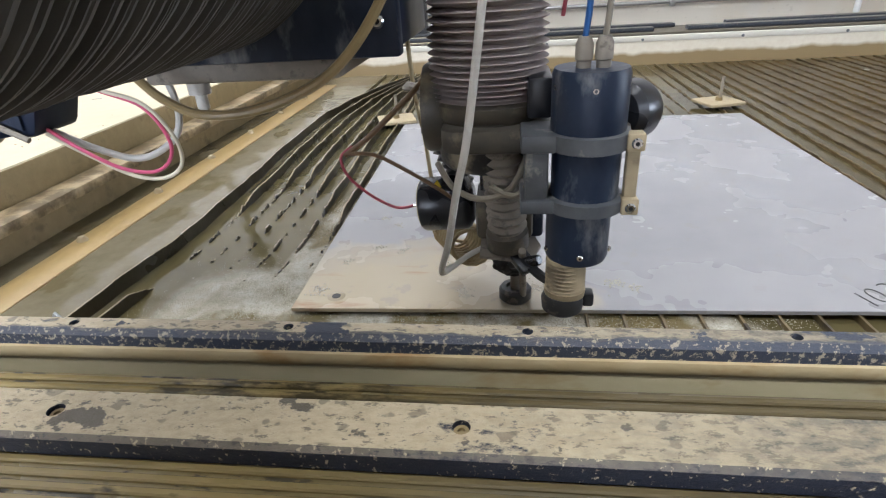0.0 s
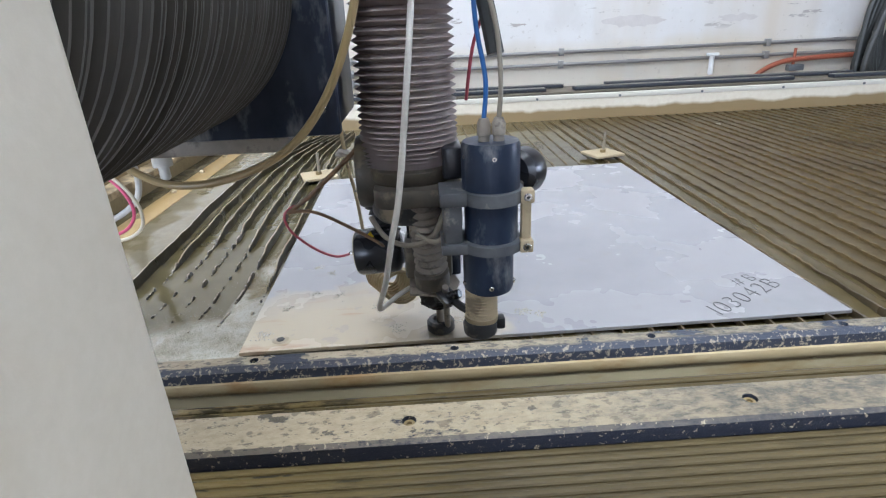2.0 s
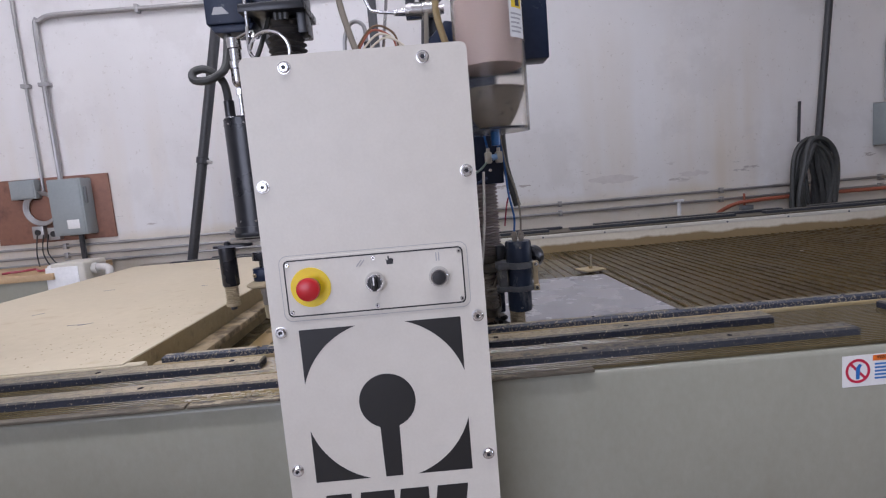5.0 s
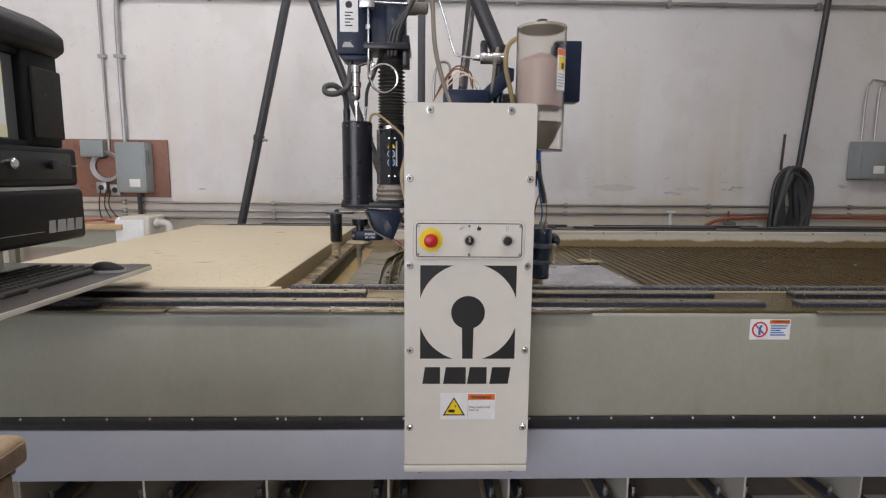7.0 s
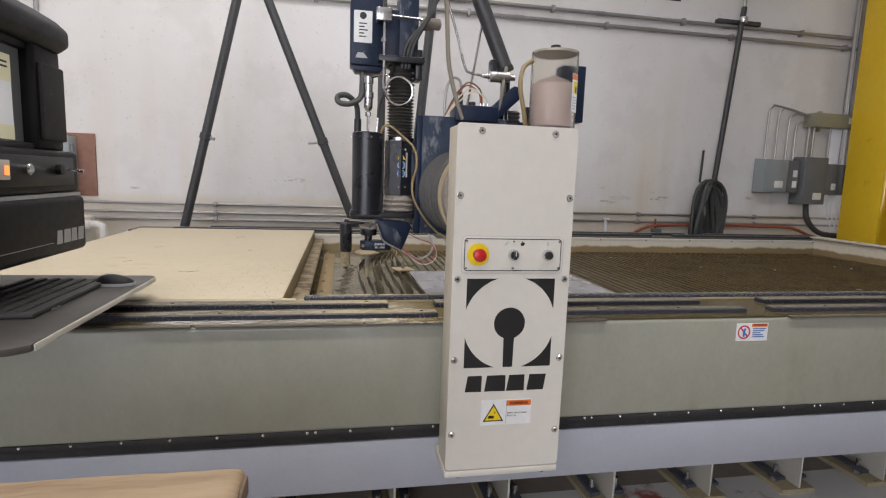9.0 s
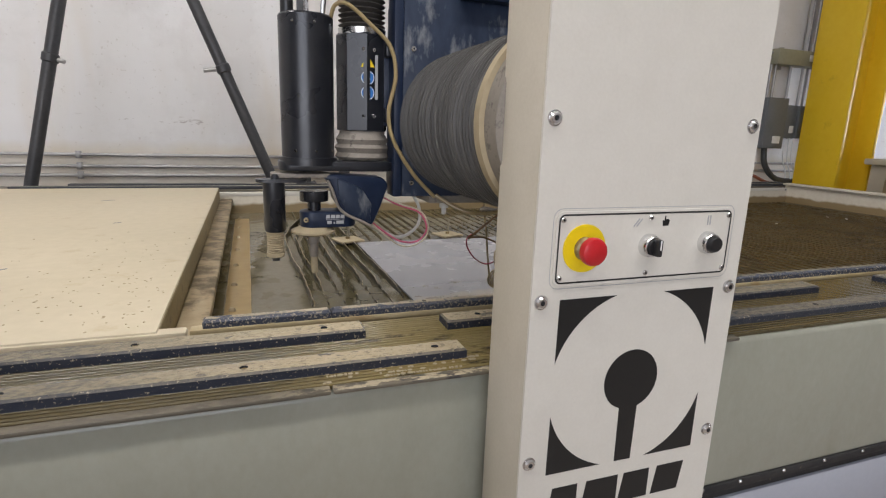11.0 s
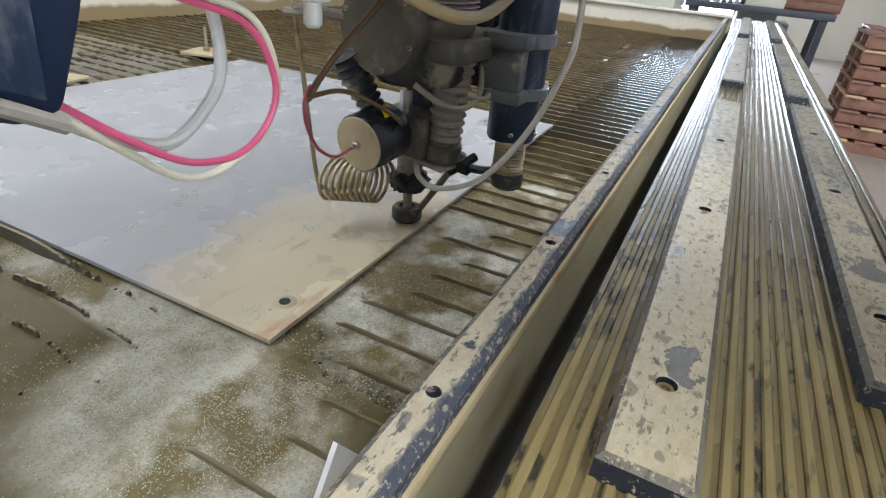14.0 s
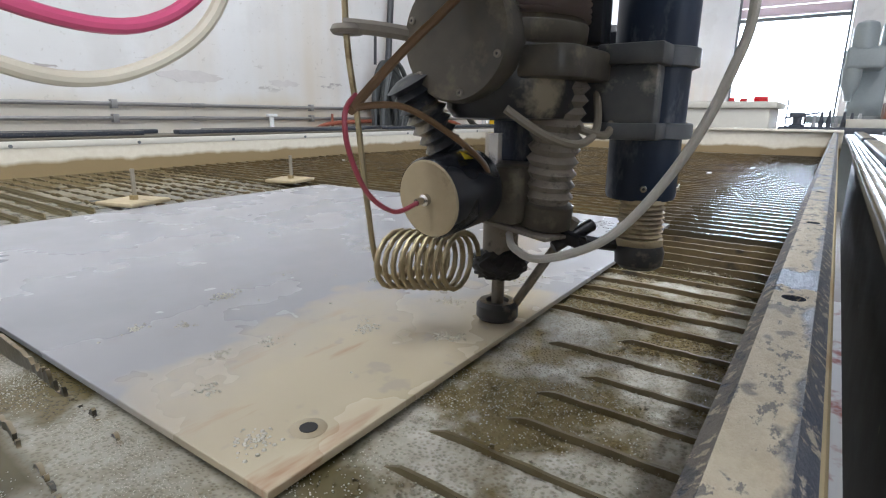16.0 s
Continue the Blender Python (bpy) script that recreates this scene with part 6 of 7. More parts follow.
# ---- abrasive hopper ----
hop = thing("abrasive_hopper", (0.254, 0.42, 1.38), "clear acrylic abrasive hopper half full of garnet", "hopper")
shell = part("cylinder", lathe((0.254, 0.42, 0), (0, 0, 1), [(0.079, 1.384), (0.079, 1.772), (0.075, 1.772), (0.075, 1.388), (0.0755, 1.386)], 56, caps=False), HOPPER, hop, "clear acrylic cylinder")
part("lid", lathe((0.254, 0.42, 0), (0, 0, 1), [(0.0, 1.766), (0.0745, 1.766), (0.0745, 1.774), (0.0, 1.776)], 56, caps=False), BEIGE, hop)
part("base", lathe((0.254, 0.42, 0), (0, 0, 1), [(0.0, 1.384), (0.0745, 1.384), (0.0745, 1.390), (0.0, 1.390)], 56, caps=False), HOPPER, hop)
part("garnet", lathe((0.254, 0.42, 0), (0, 0, 1), [(0.0, 1.515), (0.070, 1.525), (0.0735, 1.54), (0.0735, 1.665), (0.05, 1.68), (0.0, 1.70)], 48, caps=False), GARNET, hop, "pinkish garnet grains")
part("residue", lathe((0.254, 0.42, 0), (0, 0, 1), [(0.0, 1.391), (0.030, 1.391), (0.05, 1.42), (0.0735, 1.475), (0.072, 1.477), (0.045, 1.425), (0.0, 1.40)], 40, caps=False), GREYMUD, hop, "grey dust left in the cone")
part("cap", lathe((0.254, 0.42, 1.774), (0, 0, 1), [(0.019, 0), (0.019, 0.008), (0.017, 0.010), (0.017, 0.022), (0.012, 0.024), (0.0005, 0.024)], 20), BLACKPLASTIC, hop)
def wrapped(z0, z1, a0, a1, r, n=8):
    b = bmesh.new()
    cols = []
    for i in range(n + 1):
        a = radians(a0 + (a1 - a0) * i / n)
        p = (0.254 + r * math.sin(a), 0.42 - r * math.cos(a))
        cols.append([b.verts.new((*p, z0)), b.verts.new((*p, z1))])
    for u, v in zip(cols, cols[1:]):
        b.faces.new((u[0], v[0], v[1], u[1]))
    return b
hl = part("label", wrapped(1.572, 1.697, 28, 62, 0.0797), WHITEPAINT, hop, "white warning label wrapped on the hopper")
part("label_header", wrapped(1.677, 1.695, 29, 61, 0.0801), ORANGE, hl)
part("label_field", wrapped(1.632, 1.672, 33, 57, 0.0801), YELPRINT, hl)
part("label_mark", wrapped(1.636, 1.655, 41, 51, 0.0804), BLACKPRINT, hl)
for k in range(5):
    part("print_line", wrapped(1.618 - 0.009 * k, 1.6215 - 0.009 * k, 31, 56 - 3 * (k % 3), 0.0801), GREYPRINT, hl)
hb = part("vacuum_box", box(0.318, 0.408, 0.50, 0.57, 1.555, 1.755, 0.005), NAVY, hop, "dark blue box behind the hopper")
part("bracket", box(0.19, 0.35, 0.505, 0.53, 1.53, 1.60, 0.003), NAVY, hop)
part("side_hose", tube(((0.18, 0.43, 1.745), (0.15, 0.44, 1.72), (0.145, 0.45, 1.66), (0.165, 0.46, 1.58), (0.18, 0.47, 1.52)), 0.008, 8, 10), TUBETAN, hop)
part("outlet", rod((0.254, 0.42, 1.355), (0.254, 0.42, 1.386), 0.010, 12), BLUEPRINT, hop)

# ---- cutting head at the east ----
cut = thing("cutting_head", (0.24, 0.66, 0.8), "mud-caked jet cutting head with a corrugated boot", "cutting head")
part("z_box", box(0.172, 0.298, 0.635, 0.75, 1.268, 1.56, 0.004), NAVY, cut)
for x in (0.222, 0.262):
    socket_screw("screw", (x, 0.635, 1.305), (0, -1, 0), 0.0045, cut)
part("boot", lathe((0.222, 0.692, 0), (0, 0, -1), bellows_profile(0.055, 0.0635, -1.270, -1.074, 25, 1.35), 56, caps=False), ZBELLOWS, cut, "muddy pinkish-grey corrugated boot")
part("boot_collar", lathe((0.222, 0.692, 0), (0, 0, 1), [(0.055, 1.034), (0.058, 1.036), (0.058, 1.054), (0.061, 1.058), (0.062, 1.070), (0.059, 1.075)], 48), MUDDARK, cut)
part("clamp_plate", outline(rounded(0.19, 0.078, 0.022, 6, 0.047, -0.034), 0.024, pose(0.222, 0.692, 1.028), bevel=0.003), MUDDARK, cut)
part("lower_cap", lathe((0.222, 0.692, 0), (0, 0, 1), [(0.030, 0.996), (0.050, 0.998), (0.056, 1.006), (0.057, 1.034)], 48), BLACKMUD, cut)
part("gear_cover", lathe((0.195, 0.705, 1.058), (-1, 0, 0), [(0.047, 0), (0.049, 0.004), (0.049, 0.040), (0.047, 0.044), (0.0005, 0.044)], 44), MUDDARK, cut, "round dark cover with dried mud")
for k in range(6):
    a = radians(60 * k + 20)
    socket_screw("cover_screw", (0.151, 0.705 + 0.042 * math.cos(a), 1.058 + 0.042 * math.sin(a)), (-1, 0, 0), 0.003, cut, GREYMUD)
cone = [(0.010, 0.0)]
for k in range(9):
    cone += [(0.0215 - 0.0008 * k, 0.005 + 0.0098 * k), (0.0150 - 0.0006 * k, 0.0098 + 0.0098 * k)]
part("cone_boot", lathe((0.152, 0.752, 1.030), (0.42, -0.28, -0.86), cone, 24), BLACKMUD, cut, "dark stepped rubber boot")
neck = []
for k in range(11):
    neck += [(0.0185, 0.0105 * k), (0.0230, 0.0105 * k + 0.005)]
part("neck_boot", lathe((0.236, 0.650, 1.030), (0.06, 0.12, -1.0), neck, 28), GREYMUD, cut, "ribbed grey neck boot")
part("neck_cuff", lathe((0.2415, 0.662, 0.925), (0.06, 0.12, -1.0), [(0.0215, 0), (0.0245, 0.002), (0.0245, 0.022), (0.021, 0.024)], 24), MUDDARK, cut)
part("hex_head", rod((0.217, 0.705, 0.955), (0.217, 0.705, 0.985), 0.0075, 6), STEEL, cut)
part("block", box(0.205, 0.272, 0.672, 0.742, 0.905, 0.958, 0.007), MUDDARK, cut)
part("back_arm", box(0.255, 0.285, 0.69, 0.73, 0.90, 1.03, 0.005), NAVYMUD, cut)
part("guard_lip", outline([(-0.03, -0.036), (0.03, -0.04), (0.042, -0.006), (0.03, 0.03), (-0.03, 0.03)], 0.004, pose(0.24, 0.682, 0.897, 8, 4, 0), bevel=0.001), GREYMUD, cut)
part("mixing_body", lathe((0.250, 0.713, 0), (0, 0, 1), [(0.016, 0.862), (0.0175, 0.866), (0.0175, 0.905)], 24), GREYMUD, cut)
rng = random.Random(21)
b = bmesh.new()
bmesh.ops.create_icosphere(b, subdivisions=4, radius=1.0)
for v in b.verts:
    n = noise.noise(v.co * 3.2) * 0.18 + noise.noise(v.co * 9) * 0.13
    v.co *= 1 + n
    v.co = Vector((0.250 + 0.027 * v.co.x, 0.713 + 0.027 * v.co.y, 0.856 + 0.018 * max(v.co.z, -0.75)))
part("rubber_guard", b, RUBBER, cut, "ragged black rubber splash guard")
part("jet_tube", rod((0.252, 0.715, 0.810), (0.252, 0.715, 0.845), 0.0065, 14), GREYMUD, cut)
part("foot_puck", lathe((0.252, 0.715, 0), (0, 0, 1), [(0.019, 0.797), (0.0215, 0.800), (0.0215, 0.812), (0.0185, 0.816), (0.012, 0.816), (0.011, 0.812), (0.0005, 0.812)], 32), BLACKMUD, cut, "round black foot ring")
part("foot_rod", rod((0.262, 0.700, 0.812), (0.259, 0.640, 0.908), 0.0045, 10), GREYMUD, cut)
part("rod_clamp", box(0.250, 0.272, 0.630, 0.658, 0.885, 0.897, 0.003, turn=Matrix.Rotation(0.5, 4, "X") @ Matrix.Rotation(0.6, 4, "Z")), BLACKMETAL, cut)
part("clamp_pin", rod((0.246, 0.655, 0.882), (0.278, 0.630, 0.902), 0.0062, 14, chamfer=0.0015), BLACKMETAL, cut, "black cross pin of the foot rod")
part("rod_arm", tube(((0.264, 0.648, 0.889), (0.28, 0.625, 0.884), (0.302, 0.606, 0.880)), 0.006, 4, 8), BLACKMUD, cut)
# solenoid with its muddy face
sol = part("solenoid", lathe((0.200, 0.712, 0.940), (-1, 0.09, -0.10), [(0.024, 0), (0.031, 0.004), (0.0338, 0.008), (0.0338, 0.060), (0.0322, 0.0635)], 40), BLACKMETAL, cut, "black solenoid can")
part("solenoid_face", lathe((0.1375, 0.7175, 0.9338), (-1, 0.09, -0.10), [(0.0322, 0), (0.0306, 0.002), (0.0005, 0.0024)], 40), DRYMUD, sol, "dried tan mud on the solenoid end")
part("fitting", lathe((0.135, 0.7178, 0.9336), (-1, 0.09, -0.10), [(0.005, 0), (0.005, 0.004), (0.003, 0.005), (0.003, 0.012)], 10), STEEL, sol)
part("sticker", outline([(-0.006, -0.005), (0.006, -0.005), (0, 0.006)], 0.0005, pose(0.158, 0.697, 0.9685, 30, 0, 0)), YELPRINT, sol)
# high-pressure coil spring of stained tube
pts = []
for k in range(9 * 14 + 1):
    a = 2 * math.pi * k / 14
    u = k / (9 * 14)
    pts.append((0.197 - 0.034 * u + 0.027 * math.cos(a), 0.722 + 0.058 * u, 0.868 + 0.027 * math.sin(a)))
part("tube_coil", tube(pts, 0.0026, 1, 8, curved=False), BRASSY, cut, "coil of mud-stained steel tube")
part("tube_riser", tube(((0.190, 0.780, 0.868), (0.178, 0.786, 0.846), (0.152, 0.788, 0.862), (0.140, 0.788, 0.92), (0.132, 0.79, 1.0), (0.122, 0.79, 1.07), (0.118, 0.785, 1.20)), 0.0028, 6, 8), BRASSY, cut)
part("riser_bracket", tube(((0.116, 0.787, 1.068), (0.14, 0.765, 1.066), (0.175, 0.735, 1.06)), 0.006, 4, 8), GREYMUD, cut)
part("riser_washer", lathe((0.122, 0.788, 1.062), (0, 0, 1), [(0.012, 0), (0.014, 0.003), (0.012, 0.007)], 16), GREYMUD, cut)
part("red_wire", tube(((0.125, 0.719, 0.932), (0.10, 0.722, 0.928), (0.07, 0.72, 0.945), (0.045, 0.712, 0.975), (0.040, 0.71, 1.0), (0.055, 0.715, 1.012)), 0.0019, 8, 8), TUBERED, cut, "red sleeved wire")
part("brown_wire", tube(((0.045, 0.71, 1.002), (0.075, 0.715, 1.022), (0.105, 0.71, 1.048), (0.135, 0.70, 1.075), (0.16, 0.69, 1.10)), 0.0034, 8, 8), TUBEBROWN, cut)
part("brown_wire", tube(((0.048, 0.71, 1.004), (0.085, 0.70, 1.005), (0.13, 0.69, 0.985), (0.168, 0.685, 0.962), (0.185, 0.69, 0.945)), 0.0024, 8, 8), TUBEBROWN, cut)
part("grey_loop", tube(((0.165, 0.665, 1.005), (0.185, 0.64, 0.985), (0.215, 0.625, 0.978), (0.245, 0.622, 0.99), (0.262, 0.63, 1.02)), 0.0035, 8, 8), TUBEGREY, cut)
part("grey_loop", tube(((0.225, 0.63, 0.99), (0.25, 0.615, 0.985), (0.268, 0.618, 1.005), (0.272, 0.63, 1.03)), 0.0035, 8, 8), TUBEGREY, cut)
part("milky_tube", tube(((0.240, 0.60, 1.30), (0.226, 0.53, 1.18), (0.212, 0.512, 1.08), (0.200, 0.519, 1.027), (0.188, 0.542, 0.968), (0.174, 0.58, 0.915), (0.177, 0.633, 0.889), (0.198, 0.67, 0.888), (0.225, 0.69, 0.893)), 0.0034, 8, 10), TUBECLEAR, cut, "milky abrasive tube")
part("feed_tube", tube(((0.205, 0.56, 1.45), (0.192, 0.545, 1.30), (0.160, 0.535, 1.20), (0.112, 0.53, 1.135), (0.05, 0.53, 1.104), (-0.012, 0.53, 1.097), (-0.06, 0.545, 1.110), (-0.10, 0.565, 1.135)), 0.0042, 8, 10), TUBETAN, cut, "yellowed tube under the bellows")
# probe cylinder beside it
CX, CY = 0.317, 0.600
DUSTGREY = surface("dusty_grey_acetal", (0.06, 0.066, 0.076), (0.12, 0.125, 0.13), 40, 0.42, 0, 0.15, (0.28, 0.265, 0.23), 30, 0.58, 0.7)
cyl = part("probe_cylinder", lathe((CX, CY, 0), (0, 0, 1), [(0.0, 1.046), (0.0335, 1.046), (0.0345, 1.050), (0.0345, 1.108), (0.0325, 1.113), (0.0, 1.113)], 44, caps=False), NAVYMUD, cut, "dark blue probe cylinder")
part("middle_tube", lathe((CX, CY, 0), (0, 0, 1), [(0.032, 0.985), (0.0325, 1.048)], 44), NAVYMUD, cyl)
part("lower_tube", lathe((CX - 0.004, CY, 0), (0, 0, 1), [(0.0, 0.926), (0.030, 0.926), (0.0315, 0.930), (0.0315, 0.985)], 44, caps=False), NAVYMUD, cyl)
for z, w in ((1.050, 0.017), (0.988, 0.014)):
    part("clamp_ring", lathe((CX, CY, 0), (0, 0, 1), [(0.036, z - w / 2), (0.0385, z - w / 2 + 0.001), (0.0385, z + w / 2 - 0.001), (0.036, z + w / 2)], 40), DUSTGREY, cyl)
    part("clamp_arm", box(CX - 0.062, CX - 0.030, CY - 0.024, CY + 0.03, z - w / 2, z + w / 2, 0.002), DUSTGREY, cyl)
    part("clamp_ear", box(CX + 0.032, CX + 0.048, CY - 0.025, CY - 0.008, z - 0.008, z + 0.008, 0.002), DRYMUD, cyl)
    socket_screw("clamp_screw", (CX + 0.040, CY - 0.025, z), (0, -1, 0), 0.005, cyl)
part("side_bar", box(CX + 0.034, CX + 0.046, CY - 0.018, CY - 0.008, 0.985, 1.056, 0.002), DRYMUD, cyl)
part("bracket_bar", box(CX - 0.058, CX - 0.036, CY - 0.02, CY + 0.05, 0.994, 1.042, 0.003), DUSTGREY, cyl)
for k in range(3):
    a = radians(200 + 70 * k)
    for z, dx in ((1.098, 0.0), (0.938, -0.004)):
        socket_screw("body_screw", (CX + dx + 0.0325 * math.cos(a), CY + 0.0325 * math.sin(a), z), (math.cos(a), math.sin(a), 0), 0.0032, cyl)
part("rear_motor", lathe((CX + 0.045, CY + 0.055, 1.060), (0.75, 0.66, 0), [(0.022, -0.01), (0.029, -0.004), (0.030, 0.014), (0.026, 0.022), (0.0005, 0.024)], 32), BLACKMETAL, cyl, "glossy black round motor")
part("motor_link", box(CX - 0.055, CX - 0.03, CY + 0.03, CY + 0.09, 1.06, 1.10, 0.004), BLACKMETAL, cyl)
spring = [(0.0195, 0.880), (0.0215, 0.884), (0.0215, 0.890)]
for k in range(8):
    spring += [(0.0180, 0.8905 + k * 0.0044), (0.0208, 0.8927 + k * 0.0044)]
spring += [(0.020, 0.927)]
part("probe_sleeve", lathe((CX - 0.014, CY - 0.006, 0), (0, 0, 1), spring, 28), DRYMUD, cyl, "ribbed muddy probe sleeve")
part("probe_foot", lathe((CX - 0.016, CY - 0.008, 0), (0, 0, 1), [(0.017, 0.862), (0.0215, 0.866), (0.0225, 0.878), (0.020, 0.884)], 28), BLACKMUD, cyl)
part("foot_ear", box(CX + 0.004, CX + 0.016, CY - 0.016, CY, 0.870, 0.886, 0.003), BLACKMUD, cyl)
for x, mat_, top in ((CX - 0.008, TUBEBLUE, 0.0), (CX + 0.009, TUBEGREY, 0.004)):
    part("air_fitting", lathe((x, CY - 0.004, 1.113), (0, 0, 1), [(0.0065, 0), (0.0065, 0.006), (0.0078, 0.007), (0.0078, 0.020), (0.005, 0.026)], 14), GREYMUD, cyl)
    part("air_tube", tube(((x, CY - 0.004, 1.136), (x + 0.003, CY, 1.18), (x - 0.006 + top, CY + 0.01, 1.24), (0.300 + top, 0.63, 1.32), (0.290 + top, 0.64, 1.42)), 0.0028, 8, 10), mat_, cyl)
part("cable_sleeve", tube(((0.326, 0.62, 1.205), (0.318, 0.63, 1.25), (0.304, 0.64, 1.32), (0.300, 0.645, 1.42)), 0.010, 6, 10), CABLE, cut)
part("thin_wire", tube(((0.30, 0.64, 1.37), (0.312, 0.645, 1.31), (0.318, 0.65, 1.26), (0.304, 0.66, 1.21), (0.296, 0.67, 1.15)), 0.0022, 6, 8), TUBERED, cut)
# small valves on the box
for x in (0.258, 0.286):
    v = part("valve", box(x - 0.009, x + 0.009, 0.612, 0.634, 1.322, 1.352, 0.003), BEIGE, cut, "small white valve")
    part("stem", rod((x, 0.622, 1.352), (x, 0.622, 1.362), 0.005, 10), BEIGE, v)
part("valve_knob", rod((0.266, 0.608, 1.336), (0.280, 0.606, 1.339), 0.008, 12), surface("pale_blue_plastic", (0.25, 0.42, 0.7), (0.28, 0.45, 0.72), 40, 0.4), cut)
part("thin_tube", tube(((0.258, 0.622, 1.362), (0.25, 0.62, 1.40), (0.245, 0.62, 1.44)), 0.003, 6, 8), TUBEBLUE, cut)
part("thin_tube", tube(((0.286, 0.622, 1.362), (0.29, 0.62, 1.40), (0.285, 0.62, 1.44)), 0.003, 6, 8), TUBEBLUE, cut)
part("dark_tube", tube(((0.165, 0.60, 1.44), (0.15, 0.59, 1.34), (0.175, 0.585, 1.285), (0.215, 0.60, 1.272), (0.25, 0.615, 1.285)), 0.0035, 8, 8), surface("dark_blue_tube", (0.03, 0.05, 0.1), (0.04, 0.06, 0.12), 40, 0.4), cut)
part("green_tube", tube(((0.19, 0.61, 1.30), (0.225, 0.61, 1.302), (0.255, 0.615, 1.328)), 0.0028, 6, 8), surface("grey_green_tube", (0.18, 0.24, 0.2), (0.2, 0.26, 0.22), 40, 0.4), cut)

# ---- console at the west ----
con = thing("operator_console", (-1.42, 0.03, 0.0), "black moulded operator console with a lit screen", "console")
part("column", box(-1.98, -1.64, -0.26, 0.12, 0.0, 1.09, 0.01), BEIGE, con)
part("pedestal", box(-1.68, -1.335, -0.28, 0.205, 0.998, 1.098, 0.006), BEIGE, con, "beige sheet metal pedestal")
part("back_case", box(-1.70, -1.30, -0.285, 0.365, 1.092, 1.70, 0.03, segments=4), CASEPLASTIC, con)
hoodm = [(-0.31, 0.0), (0.0, 0.0), (0.028, 0.020), (0.028, 0.060), (0.0, 0.085), (-0.05, 0.115), (-0.31, 0.115)]
b = outline(hoodm, 0.635, pose(-1.235, 0.355, 1.640, 90, 0, 0), bevel=0.010)
part("hood", b, CASEPLASTIC, con, "overhanging hood")
for y0, y1 in ((-0.285, -0.180), (0.205, 0.350)):
    part("bezel_side", box(-1.31, -1.232, y0, y1, 1.37, 1.65, 0.014, segments=3), CASEPLASTIC, con)
part("bezel_top", box(-1.31, -1.245, -0.19, 0.215, 1.622, 1.655, 0.006), CASEPLASTIC, con)
part("bezel_bottom", box(-1.31, -1.240, -0.19, 0.215, 1.365, 1.392, 0.006), CASEPLASTIC, con)
for y0, y1 in ((-0.275, -0.19), (0.225, 0.345)):
    part("grip_pad", box(-1.234, -1.222, y0, y1, 1.40, 1.60, 0.006, segments=3), RUBBER, con)
screen = part("screen", box(-1.275, -1.262, -0.178, 0.205, 1.392, 1.622), SCREENDARK, con, "lit display with a toolbar column")
part("screen_side", box(-1.262, -1.2612, 0.062, 0.165, 1.405, 1.60), SCREENWHITE, screen)
part("screen_head", box(-1.2615, -1.2607, 0.045, 0.165, 1.535, 1.60), SCREENYELLOW, screen)
part("screen_foot", box(-1.2615, -1.2607, -0.165, 0.165, 1.396, 1.408), SCREENYELLOW, screen)
part("screen_foot", box(-1.2609, -1.2604, 0.07, 0.165, 1.408, 1.430), SCREENYELLOW, screen)
part("screen_title", box(-1.2615, -1.2607, -0.165, 0.045, 1.600, 1.604), SCREENWHITE, screen)
part("screen_band", box(-1.2615, -1.2607, -0.16, 0.06, 1.500, 1.516), SCREENMAUVE, screen)
for z in (1.578, 1.567):
    part("screen_text", box(-1.2603, -1.2600, 0.075, 0.15, z, z + 0.005), BLACKPRINT, screen)
part("control_strip", box(-1.32, -1.208, -0.292, 0.368, 1.262, 1.375, 0.012, segments=3), CASEPLASTIC, con)
strip_rim = part("strip_rim", box(-1.209, -1.2065, -0.165, 0.335, 1.283, 1.358, 0.001), BLACKPLASTIC, con)
ring2 = part("stop_ring", lathe((-1.2065, -0.112, 1.323), (1, 0, 0), [(0.030, 0), (0.030, 0.001)], 36), YELPRINT, con, "yellow emergency stop ring")
part("stop_button", lathe((-1.2055, -0.112, 1.323), (1, 0, 0), [(0.011, 0), (0.011, 0.014), (0.019, 0.02), (0.0195, 0.03), (0.016, 0.036), (0.0005, 0.038)], 28), REDKNOB, ring2, "red mushroom emergency stop button")
lamp = part("rocker_switch", box(-1.2068, -1.199, -0.020, 0.020, 1.300, 1.345, 0.002), BEIGE, con)
part("rocker_lamp", box(-1.1992, -1.1972, -0.002, 0.013, 1.311, 1.332, 0.001), LED, lamp, "glowing red lamp")
part("key_switch", lathe((-1.2068, 0.092, 1.325), (1, 0, 0), [(0.014, 0), (0.014, 0.012), (0.010, 0.016), (0.0005, 0.016)], 20), CHROME, con)
part("knob", lathe((-1.2068, 0.245, 1.325), (1, 0, 0), [(0.014, 0), (0.014, 0.014), (0.0005, 0.015)], 20), BLACKPLASTIC, con)
part("toggle", rod((-1.205, 0.29, 1.325), (-1.165, 0.296, 1.322), 0.004, 10), CHROME, con)
part("seam", box(-1.32, -1.2055, -0.287, 0.364, 1.252, 1.261), GREYPRINT, con, "pale seam line")
low = part("lower_panel", box(-1.32, -1.196, -0.292, 0.370, 1.098, 1.252, 0.014, segments=3), CASEPLASTIC, con)
emblem(low, east(-1.1958, -0.125, 1.178), 0.098, GREYPRINT)
brand(low, east(-1.1958, 0.195, 1.128), 0.155, 0.036, GREYPRINT)
part("print_rule", box(-1.1962, -1.1955, -0.05, 0.18, 1.1335, 1.135), GREYPRINT, low)
